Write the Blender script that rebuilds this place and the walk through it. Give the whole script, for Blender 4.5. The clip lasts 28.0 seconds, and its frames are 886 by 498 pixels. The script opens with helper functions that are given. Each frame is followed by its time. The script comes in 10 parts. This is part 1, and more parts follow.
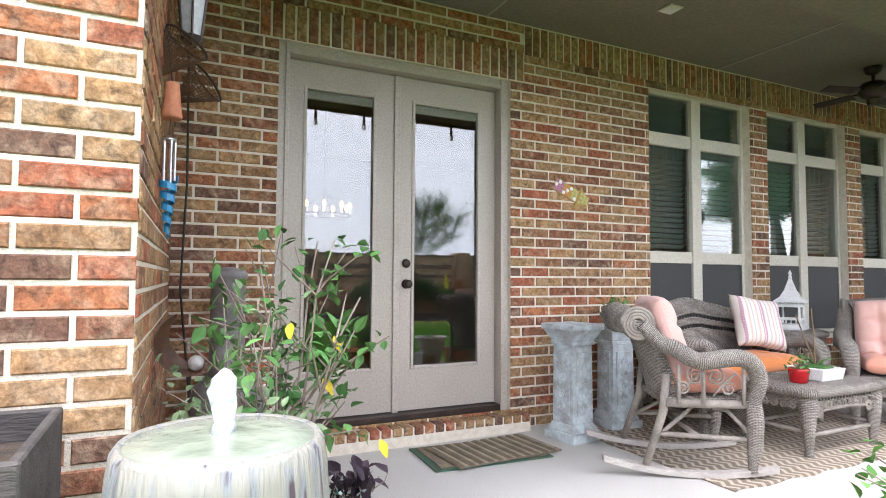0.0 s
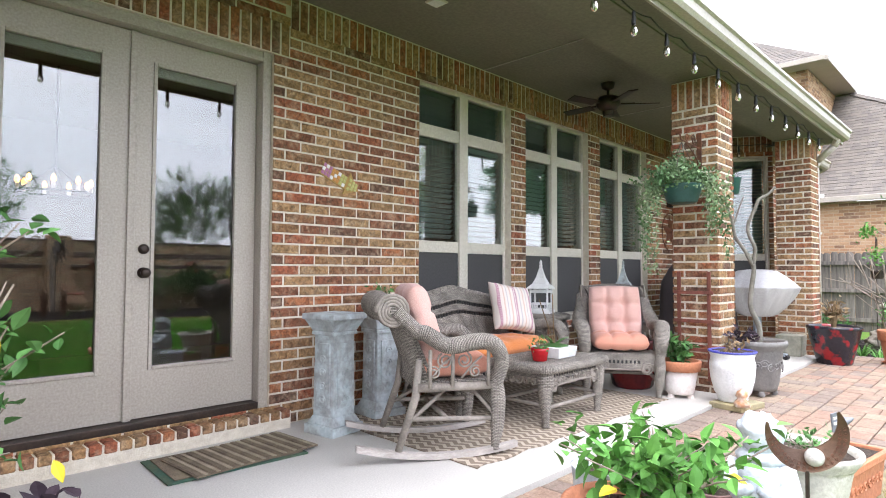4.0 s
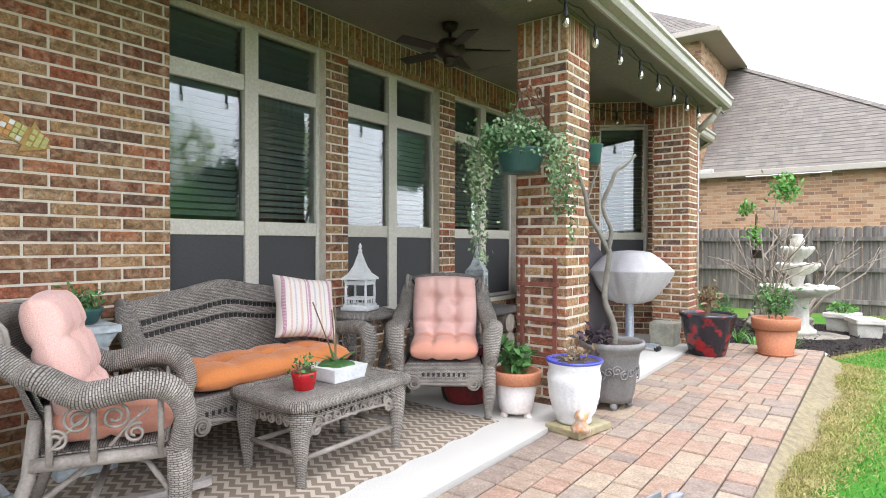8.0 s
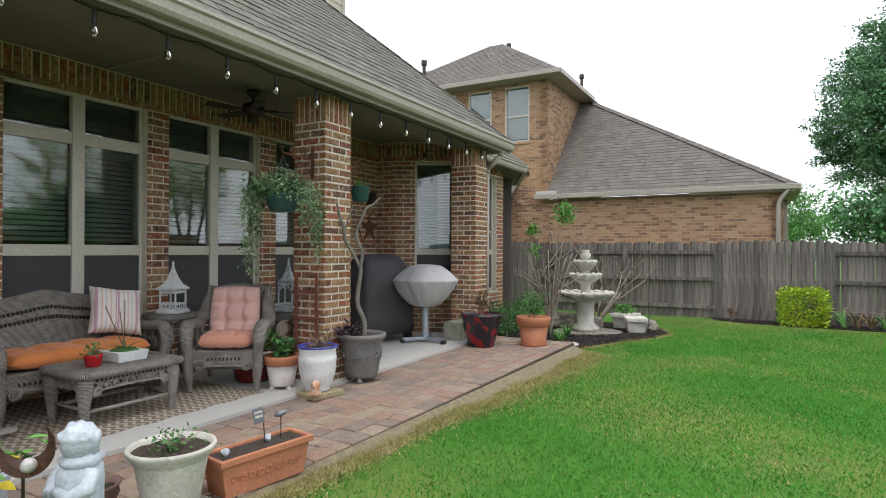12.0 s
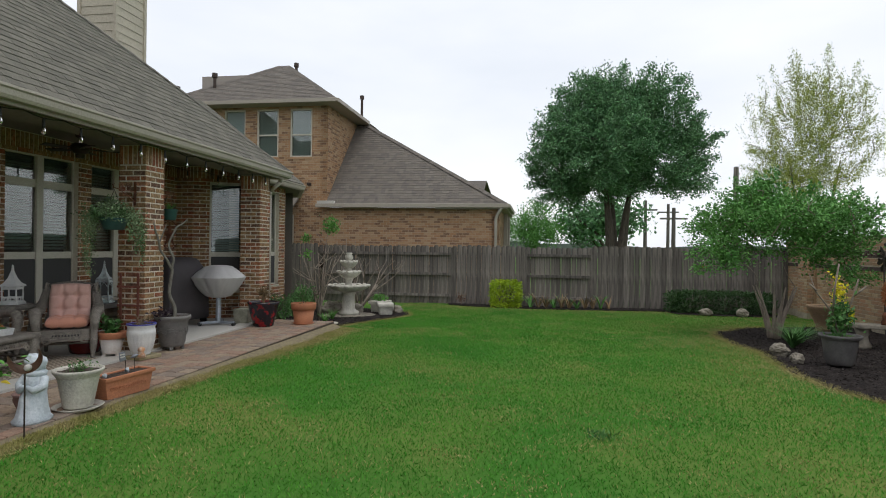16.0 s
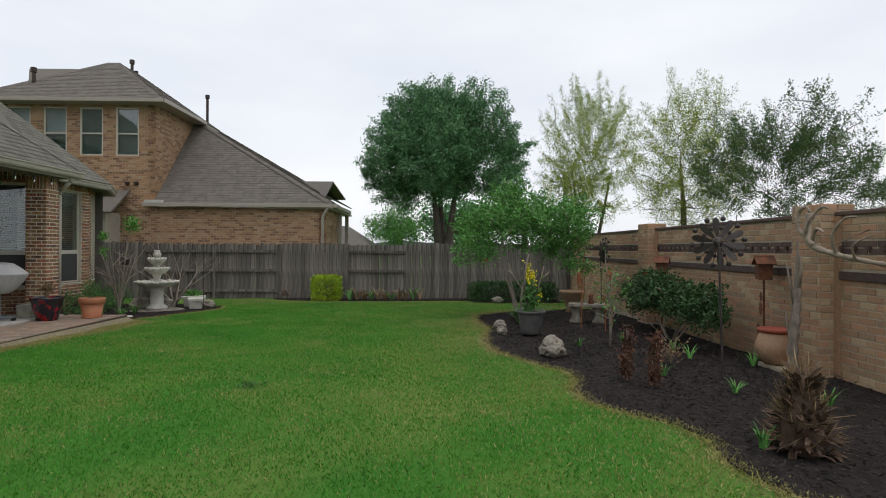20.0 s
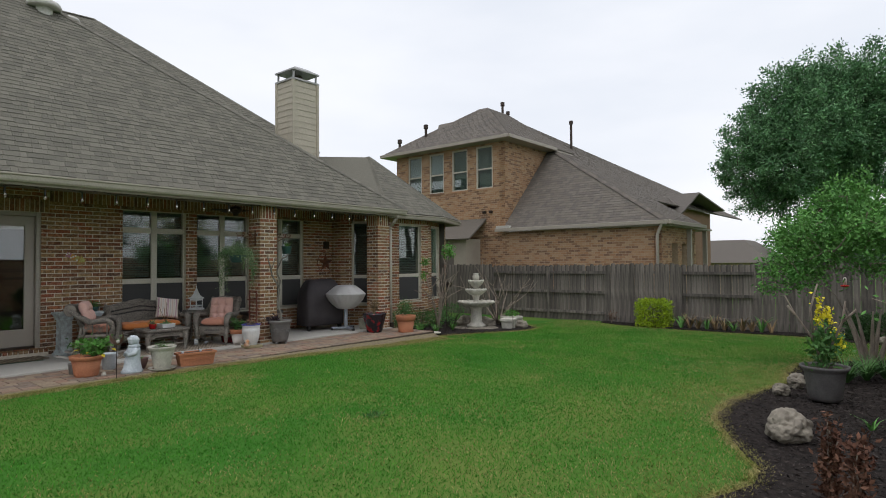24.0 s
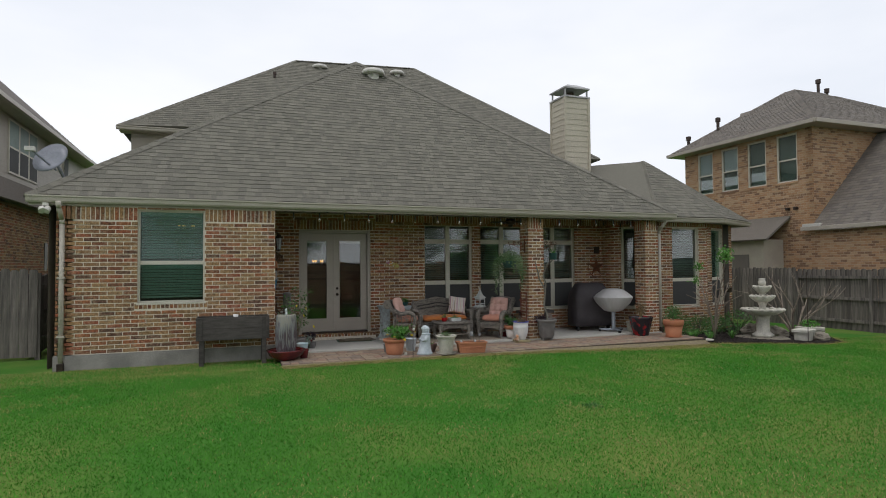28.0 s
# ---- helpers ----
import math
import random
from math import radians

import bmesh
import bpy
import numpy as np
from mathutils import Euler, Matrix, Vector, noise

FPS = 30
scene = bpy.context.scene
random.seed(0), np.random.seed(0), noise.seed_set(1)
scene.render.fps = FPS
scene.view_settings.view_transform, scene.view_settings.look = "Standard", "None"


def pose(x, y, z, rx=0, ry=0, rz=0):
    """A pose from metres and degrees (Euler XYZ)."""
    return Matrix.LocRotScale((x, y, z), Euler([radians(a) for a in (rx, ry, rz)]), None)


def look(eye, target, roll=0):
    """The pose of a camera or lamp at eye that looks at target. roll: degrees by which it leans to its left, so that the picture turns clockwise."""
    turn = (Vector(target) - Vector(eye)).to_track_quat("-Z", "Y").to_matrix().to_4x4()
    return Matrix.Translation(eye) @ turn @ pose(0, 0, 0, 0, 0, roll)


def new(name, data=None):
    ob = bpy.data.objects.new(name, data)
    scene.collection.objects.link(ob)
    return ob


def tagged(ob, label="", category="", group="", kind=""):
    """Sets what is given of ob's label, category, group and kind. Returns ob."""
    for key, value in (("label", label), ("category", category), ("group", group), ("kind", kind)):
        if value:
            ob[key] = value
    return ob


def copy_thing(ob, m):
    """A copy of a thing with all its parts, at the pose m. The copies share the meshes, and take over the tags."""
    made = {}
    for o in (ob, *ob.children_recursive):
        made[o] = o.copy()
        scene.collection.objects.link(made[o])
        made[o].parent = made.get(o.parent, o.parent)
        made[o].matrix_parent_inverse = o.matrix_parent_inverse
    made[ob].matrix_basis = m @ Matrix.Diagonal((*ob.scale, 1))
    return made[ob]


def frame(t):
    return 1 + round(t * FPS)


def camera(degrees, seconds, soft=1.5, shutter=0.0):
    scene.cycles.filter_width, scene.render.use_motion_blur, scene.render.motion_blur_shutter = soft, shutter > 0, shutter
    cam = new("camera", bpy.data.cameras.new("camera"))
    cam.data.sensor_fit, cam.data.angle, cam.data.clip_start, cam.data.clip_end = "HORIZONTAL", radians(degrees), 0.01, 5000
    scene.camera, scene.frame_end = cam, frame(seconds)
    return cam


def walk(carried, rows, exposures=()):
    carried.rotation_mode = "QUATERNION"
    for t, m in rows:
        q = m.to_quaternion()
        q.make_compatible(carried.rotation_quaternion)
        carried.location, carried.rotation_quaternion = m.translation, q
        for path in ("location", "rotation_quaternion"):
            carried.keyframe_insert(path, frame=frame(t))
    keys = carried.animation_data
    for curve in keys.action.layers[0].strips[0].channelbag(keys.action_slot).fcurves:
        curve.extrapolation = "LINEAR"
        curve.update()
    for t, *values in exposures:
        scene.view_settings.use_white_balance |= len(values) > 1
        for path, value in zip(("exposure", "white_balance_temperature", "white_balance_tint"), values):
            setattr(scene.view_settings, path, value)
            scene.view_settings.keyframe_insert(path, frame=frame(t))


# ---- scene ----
cam = camera(75.0, 28.0, soft=1.0)
PATH = [
    (0.0, -0.144, -0.158, 1.075, -25.64, 2.84, -0.36),
    (0.5, -0.164, -0.325, 1.046, -26.91, 2.81, -0.30),
    (1.0, -0.179, -0.434, 1.034, -28.53, 2.78, -0.30),
    (1.5, -0.173, -0.498, 1.026, -30.28, 2.74, -0.27),
    (2.0, -0.149, -0.519, 1.025, -32.41, 2.65, -0.26),
    (2.5, -0.108, -0.489, 1.031, -34.83, 2.56, -0.23),
    (3.0, -0.044, -0.394, 1.044, -37.90, 2.43, -0.22),
    (3.5, 0.033, -0.272, 1.046, -42.03, 2.25, -0.24),
    (5.5, 0.716, 0.033, 1.064, -50.30, 1.33, -0.00),
    (6.0, 0.940, 0.051, 1.049, -51.35, 0.40, -0.04),
    (6.5, 1.122, 0.054, 1.049, -52.27, -0.43, -0.08),
    (7.0, 1.323, 0.056, 1.079, -52.90, -0.49, -0.08),
    (7.5, 1.493, 0.019, 1.119, -53.20, -0.58, -0.10),
    (8.0, 1.629, -0.089, 1.157, -53.00, -0.56, -0.09),
    (8.5, 1.736, -0.249, 1.194, -51.66, -0.57, -0.06),
    (9.0, 1.827, -0.440, 1.222, -50.34, -0.62, -0.04),
    (9.5, 1.876, -0.698, 1.249, -49.31, -0.62, 0.03),
    (10.0, 1.857, -1.042, 1.252, -49.33, -0.61, 0.07),
    (10.5, 1.747, -1.328, 1.249, -50.59, -0.52, -0.05),
    (11.0, 1.559, -1.579, 1.265, -53.52, -0.34, -0.16),
    (11.5, 1.366, -1.801, 1.261, -57.27, -0.03, -0.24),
    (12.0, 1.121, -2.051, 1.271, -60.58, 0.18, -0.27),
    (12.5, 0.809, -2.270, 1.279, -64.28, 0.36, -0.28),
    (13.0, 0.490, -2.489, 1.288, -67.79, 0.35, -0.26),
    (13.5, 0.161, -2.746, 1.291, -69.81, 0.34, -0.46),
    (15.5, -1.307, -3.436, 1.430, -78.65, -0.11, -0.92),
    (16.0, -1.647, -3.552, 1.447, -80.78, -0.12, -0.77),
    (16.5, -2.028, -3.719, 1.431, -82.43, -0.11, -0.58),
    (17.0, -2.267, -3.937, 1.416, -83.57, -0.02, -0.38),
    (17.5, -2.451, -4.202, 1.412, -85.00, -0.08, -0.24),
    (18.0, -2.690, -4.482, 1.402, -87.04, -0.10, -0.23),
    (18.5, -2.831, -4.783, 1.395, -88.64, -0.05, -0.18),
    (19.0, -2.908, -5.160, 1.430, -89.62, -0.15, -0.17),
    (19.5, -2.955, -5.551, 1.407, -91.03, -0.11, -0.25),
    (20.0, -2.909, -5.953, 1.398, -91.16, -0.09, -0.35),
    (20.5, -2.741, -6.401, 1.425, -90.87, -0.22, -0.41),
    (22.5, -1.838, -7.810, 1.501, -75.93, -0.20, -0.35),
    (23.0, -1.600, -8.077, 1.522, -66.89, 0.37, -0.09),
    (23.5, -1.370, -8.349, 1.568, -59.34, 1.17, 0.08),
    (24.0, -1.166, -8.640, 1.573, -50.05, 1.45, 0.40),
    (24.5, -1.078, -8.944, 1.583, -44.04, 1.47, 0.60),
    (25.0, -0.998, -9.209, 1.621, -39.36, 1.58, 0.59),
    (25.5, -0.873, -9.433, 1.621, -33.65, 1.74, 0.74),
    (26.0, -0.908, -9.615, 1.617, -30.04, 1.81, 0.65),
    (26.5, -0.960, -9.725, 1.616, -27.82, 1.86, 0.52),
    (27.0, -0.990, -9.814, 1.623, -25.18, 1.85, 0.42),
    (27.5, -0.998, -9.949, 1.634, -22.36, 1.80, 0.39),
    (28.0, -0.987, -10.085, 1.656, -20.07, 1.76, 0.45),
]
EXPOSURES = [(0.0, 2.15, 6150, 17), (3.0, 2.12, 6150, 17), (6.0, 1.92, 6150, 16), (8.0, 1.88, 6150, 14), (9.5, 1.70, 6200, 13), (11.0, 1.15, 6250, 12), (12.0, 0.70, 6300, 12), (13.5, 0.30, 6350, 11), (16.0, -0.1, 6450, 10), (20.0, -0.2, 6450, 10), (23.0, -0.15, 6450, 11), (28.0, -0.15, 6450, 11)]
walk(cam, [(t, pose(x, y, z, 90 + pitch, roll, yaw)) for t, x, y, z, yaw, pitch, roll in PATH], EXPOSURES)

# ---- sky and light: a bright overcast afternoon ----
world = bpy.data.worlds.new("overcast_sky")
scene.world = world
world.use_nodes = True
wn, wl = world.node_tree.nodes, world.node_tree.links
sky = wn.new("ShaderNodeTexSky")
sky.sky_type, sky.sun_disc = "NISHITA", False
sky.sun_elevation, sky.sun_rotation = radians(72), radians(235)
sky.air_density, sky.dust_density = 1.0, 4.0
dim = wn.new("ShaderNodeMix")
dim.data_type, dim.blend_type = "RGBA", "MULTIPLY"
dim.inputs["Factor"].default_value = 1.0
dim.inputs["B"].default_value = (0.10, 0.10, 0.10, 1)
coord = wn.new("ShaderNodeTexCoord")
stretch = wn.new("ShaderNodeMapping")
stretch.inputs["Scale"].default_value = (1.6, 1.6, 5.0)
clouds = wn.new("ShaderNodeTexNoise")
clouds.inputs["Scale"].default_value, clouds.inputs["Detail"].default_value = 1.1, 5.0
tones = wn.new("ShaderNodeValToRGB")
tones.color_ramp.elements[0].position, tones.color_ramp.elements[1].position = 0.30, 0.72
tones.color_ramp.elements[0].color = (0.77, 0.81, 0.87, 1)
tones.color_ramp.elements[1].color = (0.97, 0.98, 1.0, 1)
cover = wn.new("ShaderNodeMix")
cover.data_type = "RGBA"
cover.inputs["Factor"].default_value = 0.88
wl.new(coord.outputs["Generated"], stretch.inputs["Vector"])
wl.new(stretch.outputs["Vector"], clouds.inputs["Vector"])
wl.new(clouds.outputs["Fac"], tones.inputs["Fac"])
wl.new(sky.outputs["Color"], dim.inputs["A"])
wl.new(dim.outputs["Result"], cover.inputs["A"])
wl.new(tones.outputs["Color"], cover.inputs["B"])
wl.new(cover.outputs["Result"], wn["Background"].inputs["Color"])
wn["Background"].inputs["Strength"].default_value = 1.28

sun = new("sun", bpy.data.lights.new("sun", "SUN"))
sun.data.energy, sun.data.angle, sun.data.color = 0.7, radians(25), (1.0, 0.97, 0.92)
sun.matrix_world = look((0, 0, 0), (0.253, 0.177, -0.951))

# ---- materials ----


def mat(name, base, second=None, scale=8.0, rough=0.7, bump=0.0, fine=60.0, metal=0.0, spread=(0.35, 0.65), stretch=(1, 1, 1), per_piece=0.0, sheen=0.0, specular=0.5):
    """A surface with two-scale colour variation, optional grain relief and piece-to-piece variation."""
    m = bpy.data.materials.new(name)
    m.use_nodes = True
    n, l = m.node_tree.nodes, m.node_tree.links
    b = n["Principled BSDF"]
    b.inputs["Roughness"].default_value, b.inputs["Metallic"].default_value = rough, metal
    b.inputs["Specular IOR Level"].default_value = specular
    second = second or tuple(c * 0.75 for c in base)
    tc = n.new("ShaderNodeTexCoord")
    mp = n.new("ShaderNodeMapping")
    mp.inputs["Scale"].default_value = stretch
    l.new(tc.outputs["Object"], mp.inputs["Vector"])
    big = n.new("ShaderNodeTexNoise")
    big.inputs["Scale"].default_value, big.inputs["Detail"].default_value = scale, 6.0
    l.new(mp.outputs["Vector"], big.inputs["Vector"])
    ramp = n.new("ShaderNodeValToRGB")
    ramp.color_ramp.elements[0].position, ramp.color_ramp.elements[1].position = spread
    ramp.color_ramp.elements[0].color, ramp.color_ramp.elements[1].color = (*base, 1), (*second, 1)
    l.new(big.outputs["Fac"], ramp.inputs["Fac"])
    grain = n.new("ShaderNodeTexNoise")
    grain.inputs["Scale"].default_value, grain.inputs["Detail"].default_value = fine, 3.0
    l.new(mp.outputs["Vector"], grain.inputs["Vector"])
    mix = n.new("ShaderNodeMix")
    mix.data_type, mix.blend_type = "RGBA", "OVERLAY"
    mix.inputs["Factor"].default_value = 0.35
    l.new(ramp.outputs["Color"], mix.inputs["A"])
    l.new(grain.outputs["Fac"], mix.inputs["B"])
    colour = mix.outputs["Result"]
    if per_piece:
        hsv = n.new("ShaderNodeHueSaturation")
        rnd = piece_random(n, l)
        val = n.new("ShaderNodeMapRange")
        val.inputs["To Min"].default_value, val.inputs["To Max"].default_value = 1 - per_piece, 1 + per_piece
        l.new(rnd, val.inputs["Value"])
        l.new(val.outputs["Result"], hsv.inputs["Value"])
        l.new(colour, hsv.inputs["Color"])
        colour = hsv.outputs["Color"]
    l.new(colour, b.inputs["Base Color"])
    if bump:
        bp = n.new("ShaderNodeBump")
        bp.inputs["Strength"].default_value, bp.inputs["Distance"].default_value = bump, 0.01
        l.new(grain.outputs["Fac"], bp.inputs["Height"])
        l.new(bp.outputs["Normal"], b.inputs["Normal"])
    if sheen:
        b.inputs["Sheen Weight"].default_value = sheen
    return m


def piece_random(n, l):
    """One number for each loose piece: of its own object, or an island of a joined mesh."""
    info, geo = n.new("ShaderNodeObjectInfo"), n.new("ShaderNodeNewGeometry")
    add = n.new("ShaderNodeMath")
    frac = n.new("ShaderNodeMath")
    add.operation, frac.operation = "ADD", "FRACT"
    l.new(info.outputs["Random"], add.inputs[0])
    l.new(geo.outputs["Random Per Island"], add.inputs[1])
    l.new(add.outputs[0], frac.inputs[0])
    return frac.outputs[0]


def palette(name, colours, rough=0.85, blotch=(0.6, 0.5, 0.42), amount=0.45, bump=0.5, scale=14.0, fine=90.0, bright=1.0, mottle=0.0):
    """Fired or cast pieces, each in one of several colours, with mottled blotches."""
    m = bpy.data.materials.new(name)
    m.use_nodes = True
    n, l = m.node_tree.nodes, m.node_tree.links
    b = n["Principled BSDF"]
    b.inputs["Roughness"].default_value, b.inputs["Specular IOR Level"].default_value = rough, 0.3
    rnd = piece_random(n, l)
    ramp = n.new("ShaderNodeValToRGB")
    ramp.color_ramp.interpolation = "CONSTANT"
    e = ramp.color_ramp.elements
    while len(e) < len(colours):
        e.new(0.5)
    for i, c in enumerate(colours):
        e[i].position, e[i].color = i / len(colours), (*[v * bright for v in c], 1)
    l.new(rnd, ramp.inputs["Fac"])
    tc = n.new("ShaderNodeTexCoord")
    off = n.new("ShaderNodeVectorMath")
    off.operation = "ADD"
    l.new(tc.outputs["Object"], off.inputs[0])
    sc = n.new("ShaderNodeMath")
    sc.operation = "MULTIPLY"
    sc.inputs[1].default_value = 37.0
    l.new(rnd, sc.inputs[0])
    l.new(sc.outputs[0], off.inputs[1])
    big = n.new("ShaderNodeTexNoise")
    big.inputs["Scale"].default_value, big.inputs["Detail"].default_value = scale, 5.0
    big.inputs["Distortion"].default_value = 1.2
    l.new(off.outputs[0], big.inputs["Vector"])
    mask = n.new("ShaderNodeMapRange")
    mask.inputs["From Min"].default_value, mask.inputs["From Max"].default_value = 0.45, 0.75
    mask.inputs["To Max"].default_value = amount
    l.new(big.outputs["Fac"], mask.inputs["Value"])
    mix = n.new("ShaderNodeMix")
    mix.data_type = "RGBA"
    mix.inputs["B"].default_value = (*blotch, 1)
    l.new(mask.outputs["Result"], mix.inputs["Factor"])
    l.new(ramp.outputs["Color"], mix.inputs["A"])
    grain = n.new("ShaderNodeTexNoise")
    grain.inputs["Scale"].default_value, grain.inputs["Detail"].default_value = fine, 4.0
    l.new(off.outputs[0], grain.inputs["Vector"])
    over = n.new("ShaderNodeMix")
    over.data_type, over.blend_type = "RGBA", "OVERLAY"
    over.inputs["Factor"].default_value = 0.5
    l.new(mix.outputs["Result"], over.inputs["A"])
    l.new(grain.outputs["Fac"], over.inputs["B"])
    shade = over.outputs["Result"]
    if mottle:
        mid = n.new("ShaderNodeTexNoise")
        mid.inputs["Scale"].default_value, mid.inputs["Detail"].default_value = scale * 2.4, 6.0
        mid.inputs["Roughness"].default_value, mid.inputs["Distortion"].default_value = 0.65, 0.8
        l.new(off.outputs[0], mid.inputs["Vector"])
        level = n.new("ShaderNodeMapRange")
        level.inputs["From Min"].default_value, level.inputs["From Max"].default_value = 0.30, 0.70
        l.new(mid.outputs["Fac"], level.inputs["Value"])
        soot = n.new("ShaderNodeMix")
        soot.data_type, soot.blend_type = "RGBA", "OVERLAY"
        soot.inputs["Factor"].default_value = mottle
        l.new(shade, soot.inputs["A"])
        l.new(level.outputs["Result"], soot.inputs["B"])
        shade = soot.outputs["Result"]
    l.new(shade, b.inputs["Base Color"])
    bp = n.new("ShaderNodeBump")
    bp.inputs["Strength"].default_value, bp.inputs["Distance"].default_value = bump, 0.004
    l.new(grain.outputs["Fac"], bp.inputs["Height"])
    l.new(bp.outputs["Normal"], b.inputs["Normal"])
    return m


def glass_mat(name, tint=(0.9, 0.95, 0.93), rough=0.0):
    m = bpy.data.materials.new(name)
    m.use_nodes = True
    b = m.node_tree.nodes["Principled BSDF"]
    b.inputs["Base Color"].default_value = (*tint, 1)
    b.inputs["Roughness"].default_value = rough
    b.inputs["Transmission Weight"].default_value = 1.0
    b.inputs["IOR"].default_value = 1.75
    return m


def glow(name, colour, strength):
    m = bpy.data.materials.new(name)
    m.use_nodes = True
    b = m.node_tree.nodes["Principled BSDF"]
    b.inputs["Base Color"].default_value = (*colour, 1)
    b.inputs["Emission Color"].default_value = (*colour, 1)
    b.inputs["Emission Strength"].default_value = strength
    return m


BRICK = palette("house_brick", [(0.19, 0.077, 0.041), (0.29, 0.111, 0.049), (0.31, 0.178, 0.082), (0.125, 0.065, 0.042), (0.255, 0.152, 0.073), (0.27, 0.089, 0.045), (0.215, 0.106, 0.053), (0.295, 0.178, 0.086), (0.235, 0.129, 0.062)], blotch=(0.46, 0.355, 0.24), amount=0.46, scale=12, fine=120, bump=0.8, mottle=0.65)
MORTAR = mat("mortar", (0.69, 0.63, 0.52), (0.58, 0.52, 0.42), 20, 0.95, 0.5, 140)
NBRICK = palette("neighbour_brick", [(0.36, 0.210, 0.115), (0.41, 0.255, 0.145), (0.21, 0.122, 0.075), (0.38, 0.218, 0.118), (0.42, 0.285, 0.17), (0.28, 0.162, 0.093)], blotch=(0.48, 0.37, 0.26), amount=0.3)
NMORTAR = mat("neighbour_mortar", (0.45, 0.345, 0.235), (0.38, 0.28, 0.19), 12, 0.95, 0.3, 90)
WBRICK = palette("garden_wall_brick", [(0.42, 0.285, 0.165), (0.36, 0.225, 0.135), (0.45, 0.255, 0.15), (0.33, 0.225, 0.14), (0.47, 0.345, 0.215), (0.40, 0.235, 0.14)], blotch=(0.45, 0.36, 0.25), amount=0.35)
WMORTAR = mat("garden_wall_mortar", (0.44, 0.375, 0.285), (0.35, 0.295, 0.22), 8, 0.95, 0.4, 90)
DBRICK = palette("dark_band_brick", [(0.10, 0.065, 0.055), (0.13, 0.085, 0.07), (0.085, 0.06, 0.055)], blotch=(0.2, 0.16, 0.13), amount=0.3)
PAVER = palette("clay_paver", [(0.275, 0.178, 0.130), (0.275, 0.212, 0.155), (0.205, 0.158, 0.128), (0.295, 0.230, 0.166), (0.270, 0.184, 0.134), (0.225, 0.178, 0.143), (0.265, 0.194, 0.143)], blotch=(0.35, 0.29, 0.23), amount=0.28, scale=6, mottle=0.2)
SAND = mat("joint_sand", (0.11, 0.085, 0.06), (0.06, 0.048, 0.038), 30, 1.0, 0.5, 200)
CONCRETE = mat("concrete", (0.51, 0.495, 0.455), (0.435, 0.42, 0.385), 1.6, 0.8, 0.15, 120, spread=(0.3, 0.8))
SHINGLE = palette("asphalt_shingle", [(0.126, 0.121, 0.100), (0.158, 0.151, 0.123), (0.136, 0.130, 0.107), (0.150, 0.143, 0.117), (0.172, 0.164, 0.135), (0.131, 0.126, 0.104), (0.162, 0.154, 0.126)], blotch=(0.21, 0.20, 0.17), amount=0.35, scale=40, fine=220, rough=0.95, bump=0.9)
NSHINGLE = palette("neighbour_shingle", [(0.138, 0.123, 0.108), (0.160, 0.141, 0.121), (0.130, 0.117, 0.104), (0.150, 0.133, 0.113), (0.168, 0.150, 0.130)], blotch=(0.2, 0.18, 0.16), amount=0.3, scale=20, fine=160, rough=0.95)
TAUPE = mat("taupe_paint", (0.36, 0.32, 0.265), (0.33, 0.295, 0.245), 3, 0.5, 0.05, 60)
DOORPAINT = mat("door_paint", (0.40, 0.36, 0.305), (0.37, 0.33, 0.28), 2, 0.4, 0.03, 80)
GUTTER = mat("gutter_metal", (0.42, 0.385, 0.32), (0.38, 0.345, 0.285), 2, 0.4, 0.02, 50)
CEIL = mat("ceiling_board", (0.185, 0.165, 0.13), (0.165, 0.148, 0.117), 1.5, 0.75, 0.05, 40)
FRAME = mat("window_frame", (0.57, 0.54, 0.455), (0.55, 0.52, 0.44), 3, 0.5, 0.0, 60)
BLIND = mat("blind_slat", (0.25, 0.31, 0.275), (0.22, 0.275, 0.245), 3, 0.5, 0.0, 60)
SCREEN = mat("insect_screen", (0.045, 0.045, 0.045), (0.055, 0.055, 0.055), 60, 0.7, 0.0, 300)
GLASS = glass_mat("window_glass", (0.71, 0.80, 0.76))
GLASS.node_tree.nodes["Principled BSDF"].inputs["IOR"].default_value = 1.78
CLEARGLASS = glass_mat("clear_window_glass", (0.60, 0.90, 0.80))
CLEARGLASS.node_tree.nodes["Principled BSDF"].inputs["IOR"].default_value = 1.45
DOORGLASS = glass_mat("door_glass", (0.80, 0.86, 0.84))
DOORGLASS.node_tree.nodes["Principled BSDF"].inputs["IOR"].default_value = 1.86
# dark tone puts the dimness of unlit rooms into the walls
ROOM = mat("dark_interior_tone", (0.16, 0.14, 0.12), (0.13, 0.115, 0.10), 1, 0.9)
BRONZE = mat("dark_bronze", (0.045, 0.035, 0.03), (0.07, 0.05, 0.04), 6, 0.45, 0.1, 60, 0.7)
FENCEWOOD = mat("weathered_fence_wood", (0.185, 0.162, 0.142), (0.082, 0.072, 0.066), 3.0, 0.9, 0.5, 30, stretch=(6, 6, 0.5), per_piece=0.34)
LAWN = mat("lawn_soil", (0.05, 0.155, 0.022), (0.14, 0.19, 0.045), 0.45, 1.0, 0.3, 40, spread=(0.42, 0.68), specular=0.08)
MULCH = mat("dark_mulch", (0.019, 0.016, 0.015), (0.038, 0.031, 0.028), 14, 1.0, 1.0, 90, specular=0.1)
# ---- building tools ----


def link_mesh(name, bm, material, parent=None, smooth=False):
    me = bpy.data.meshes.new(name)
    bm.to_mesh(me)
    bm.free()
    me.materials.append(material)
    if smooth:
        me.shade_smooth()
    ob = new(name, me)
    if parent:
        ob.parent = parent
    return ob


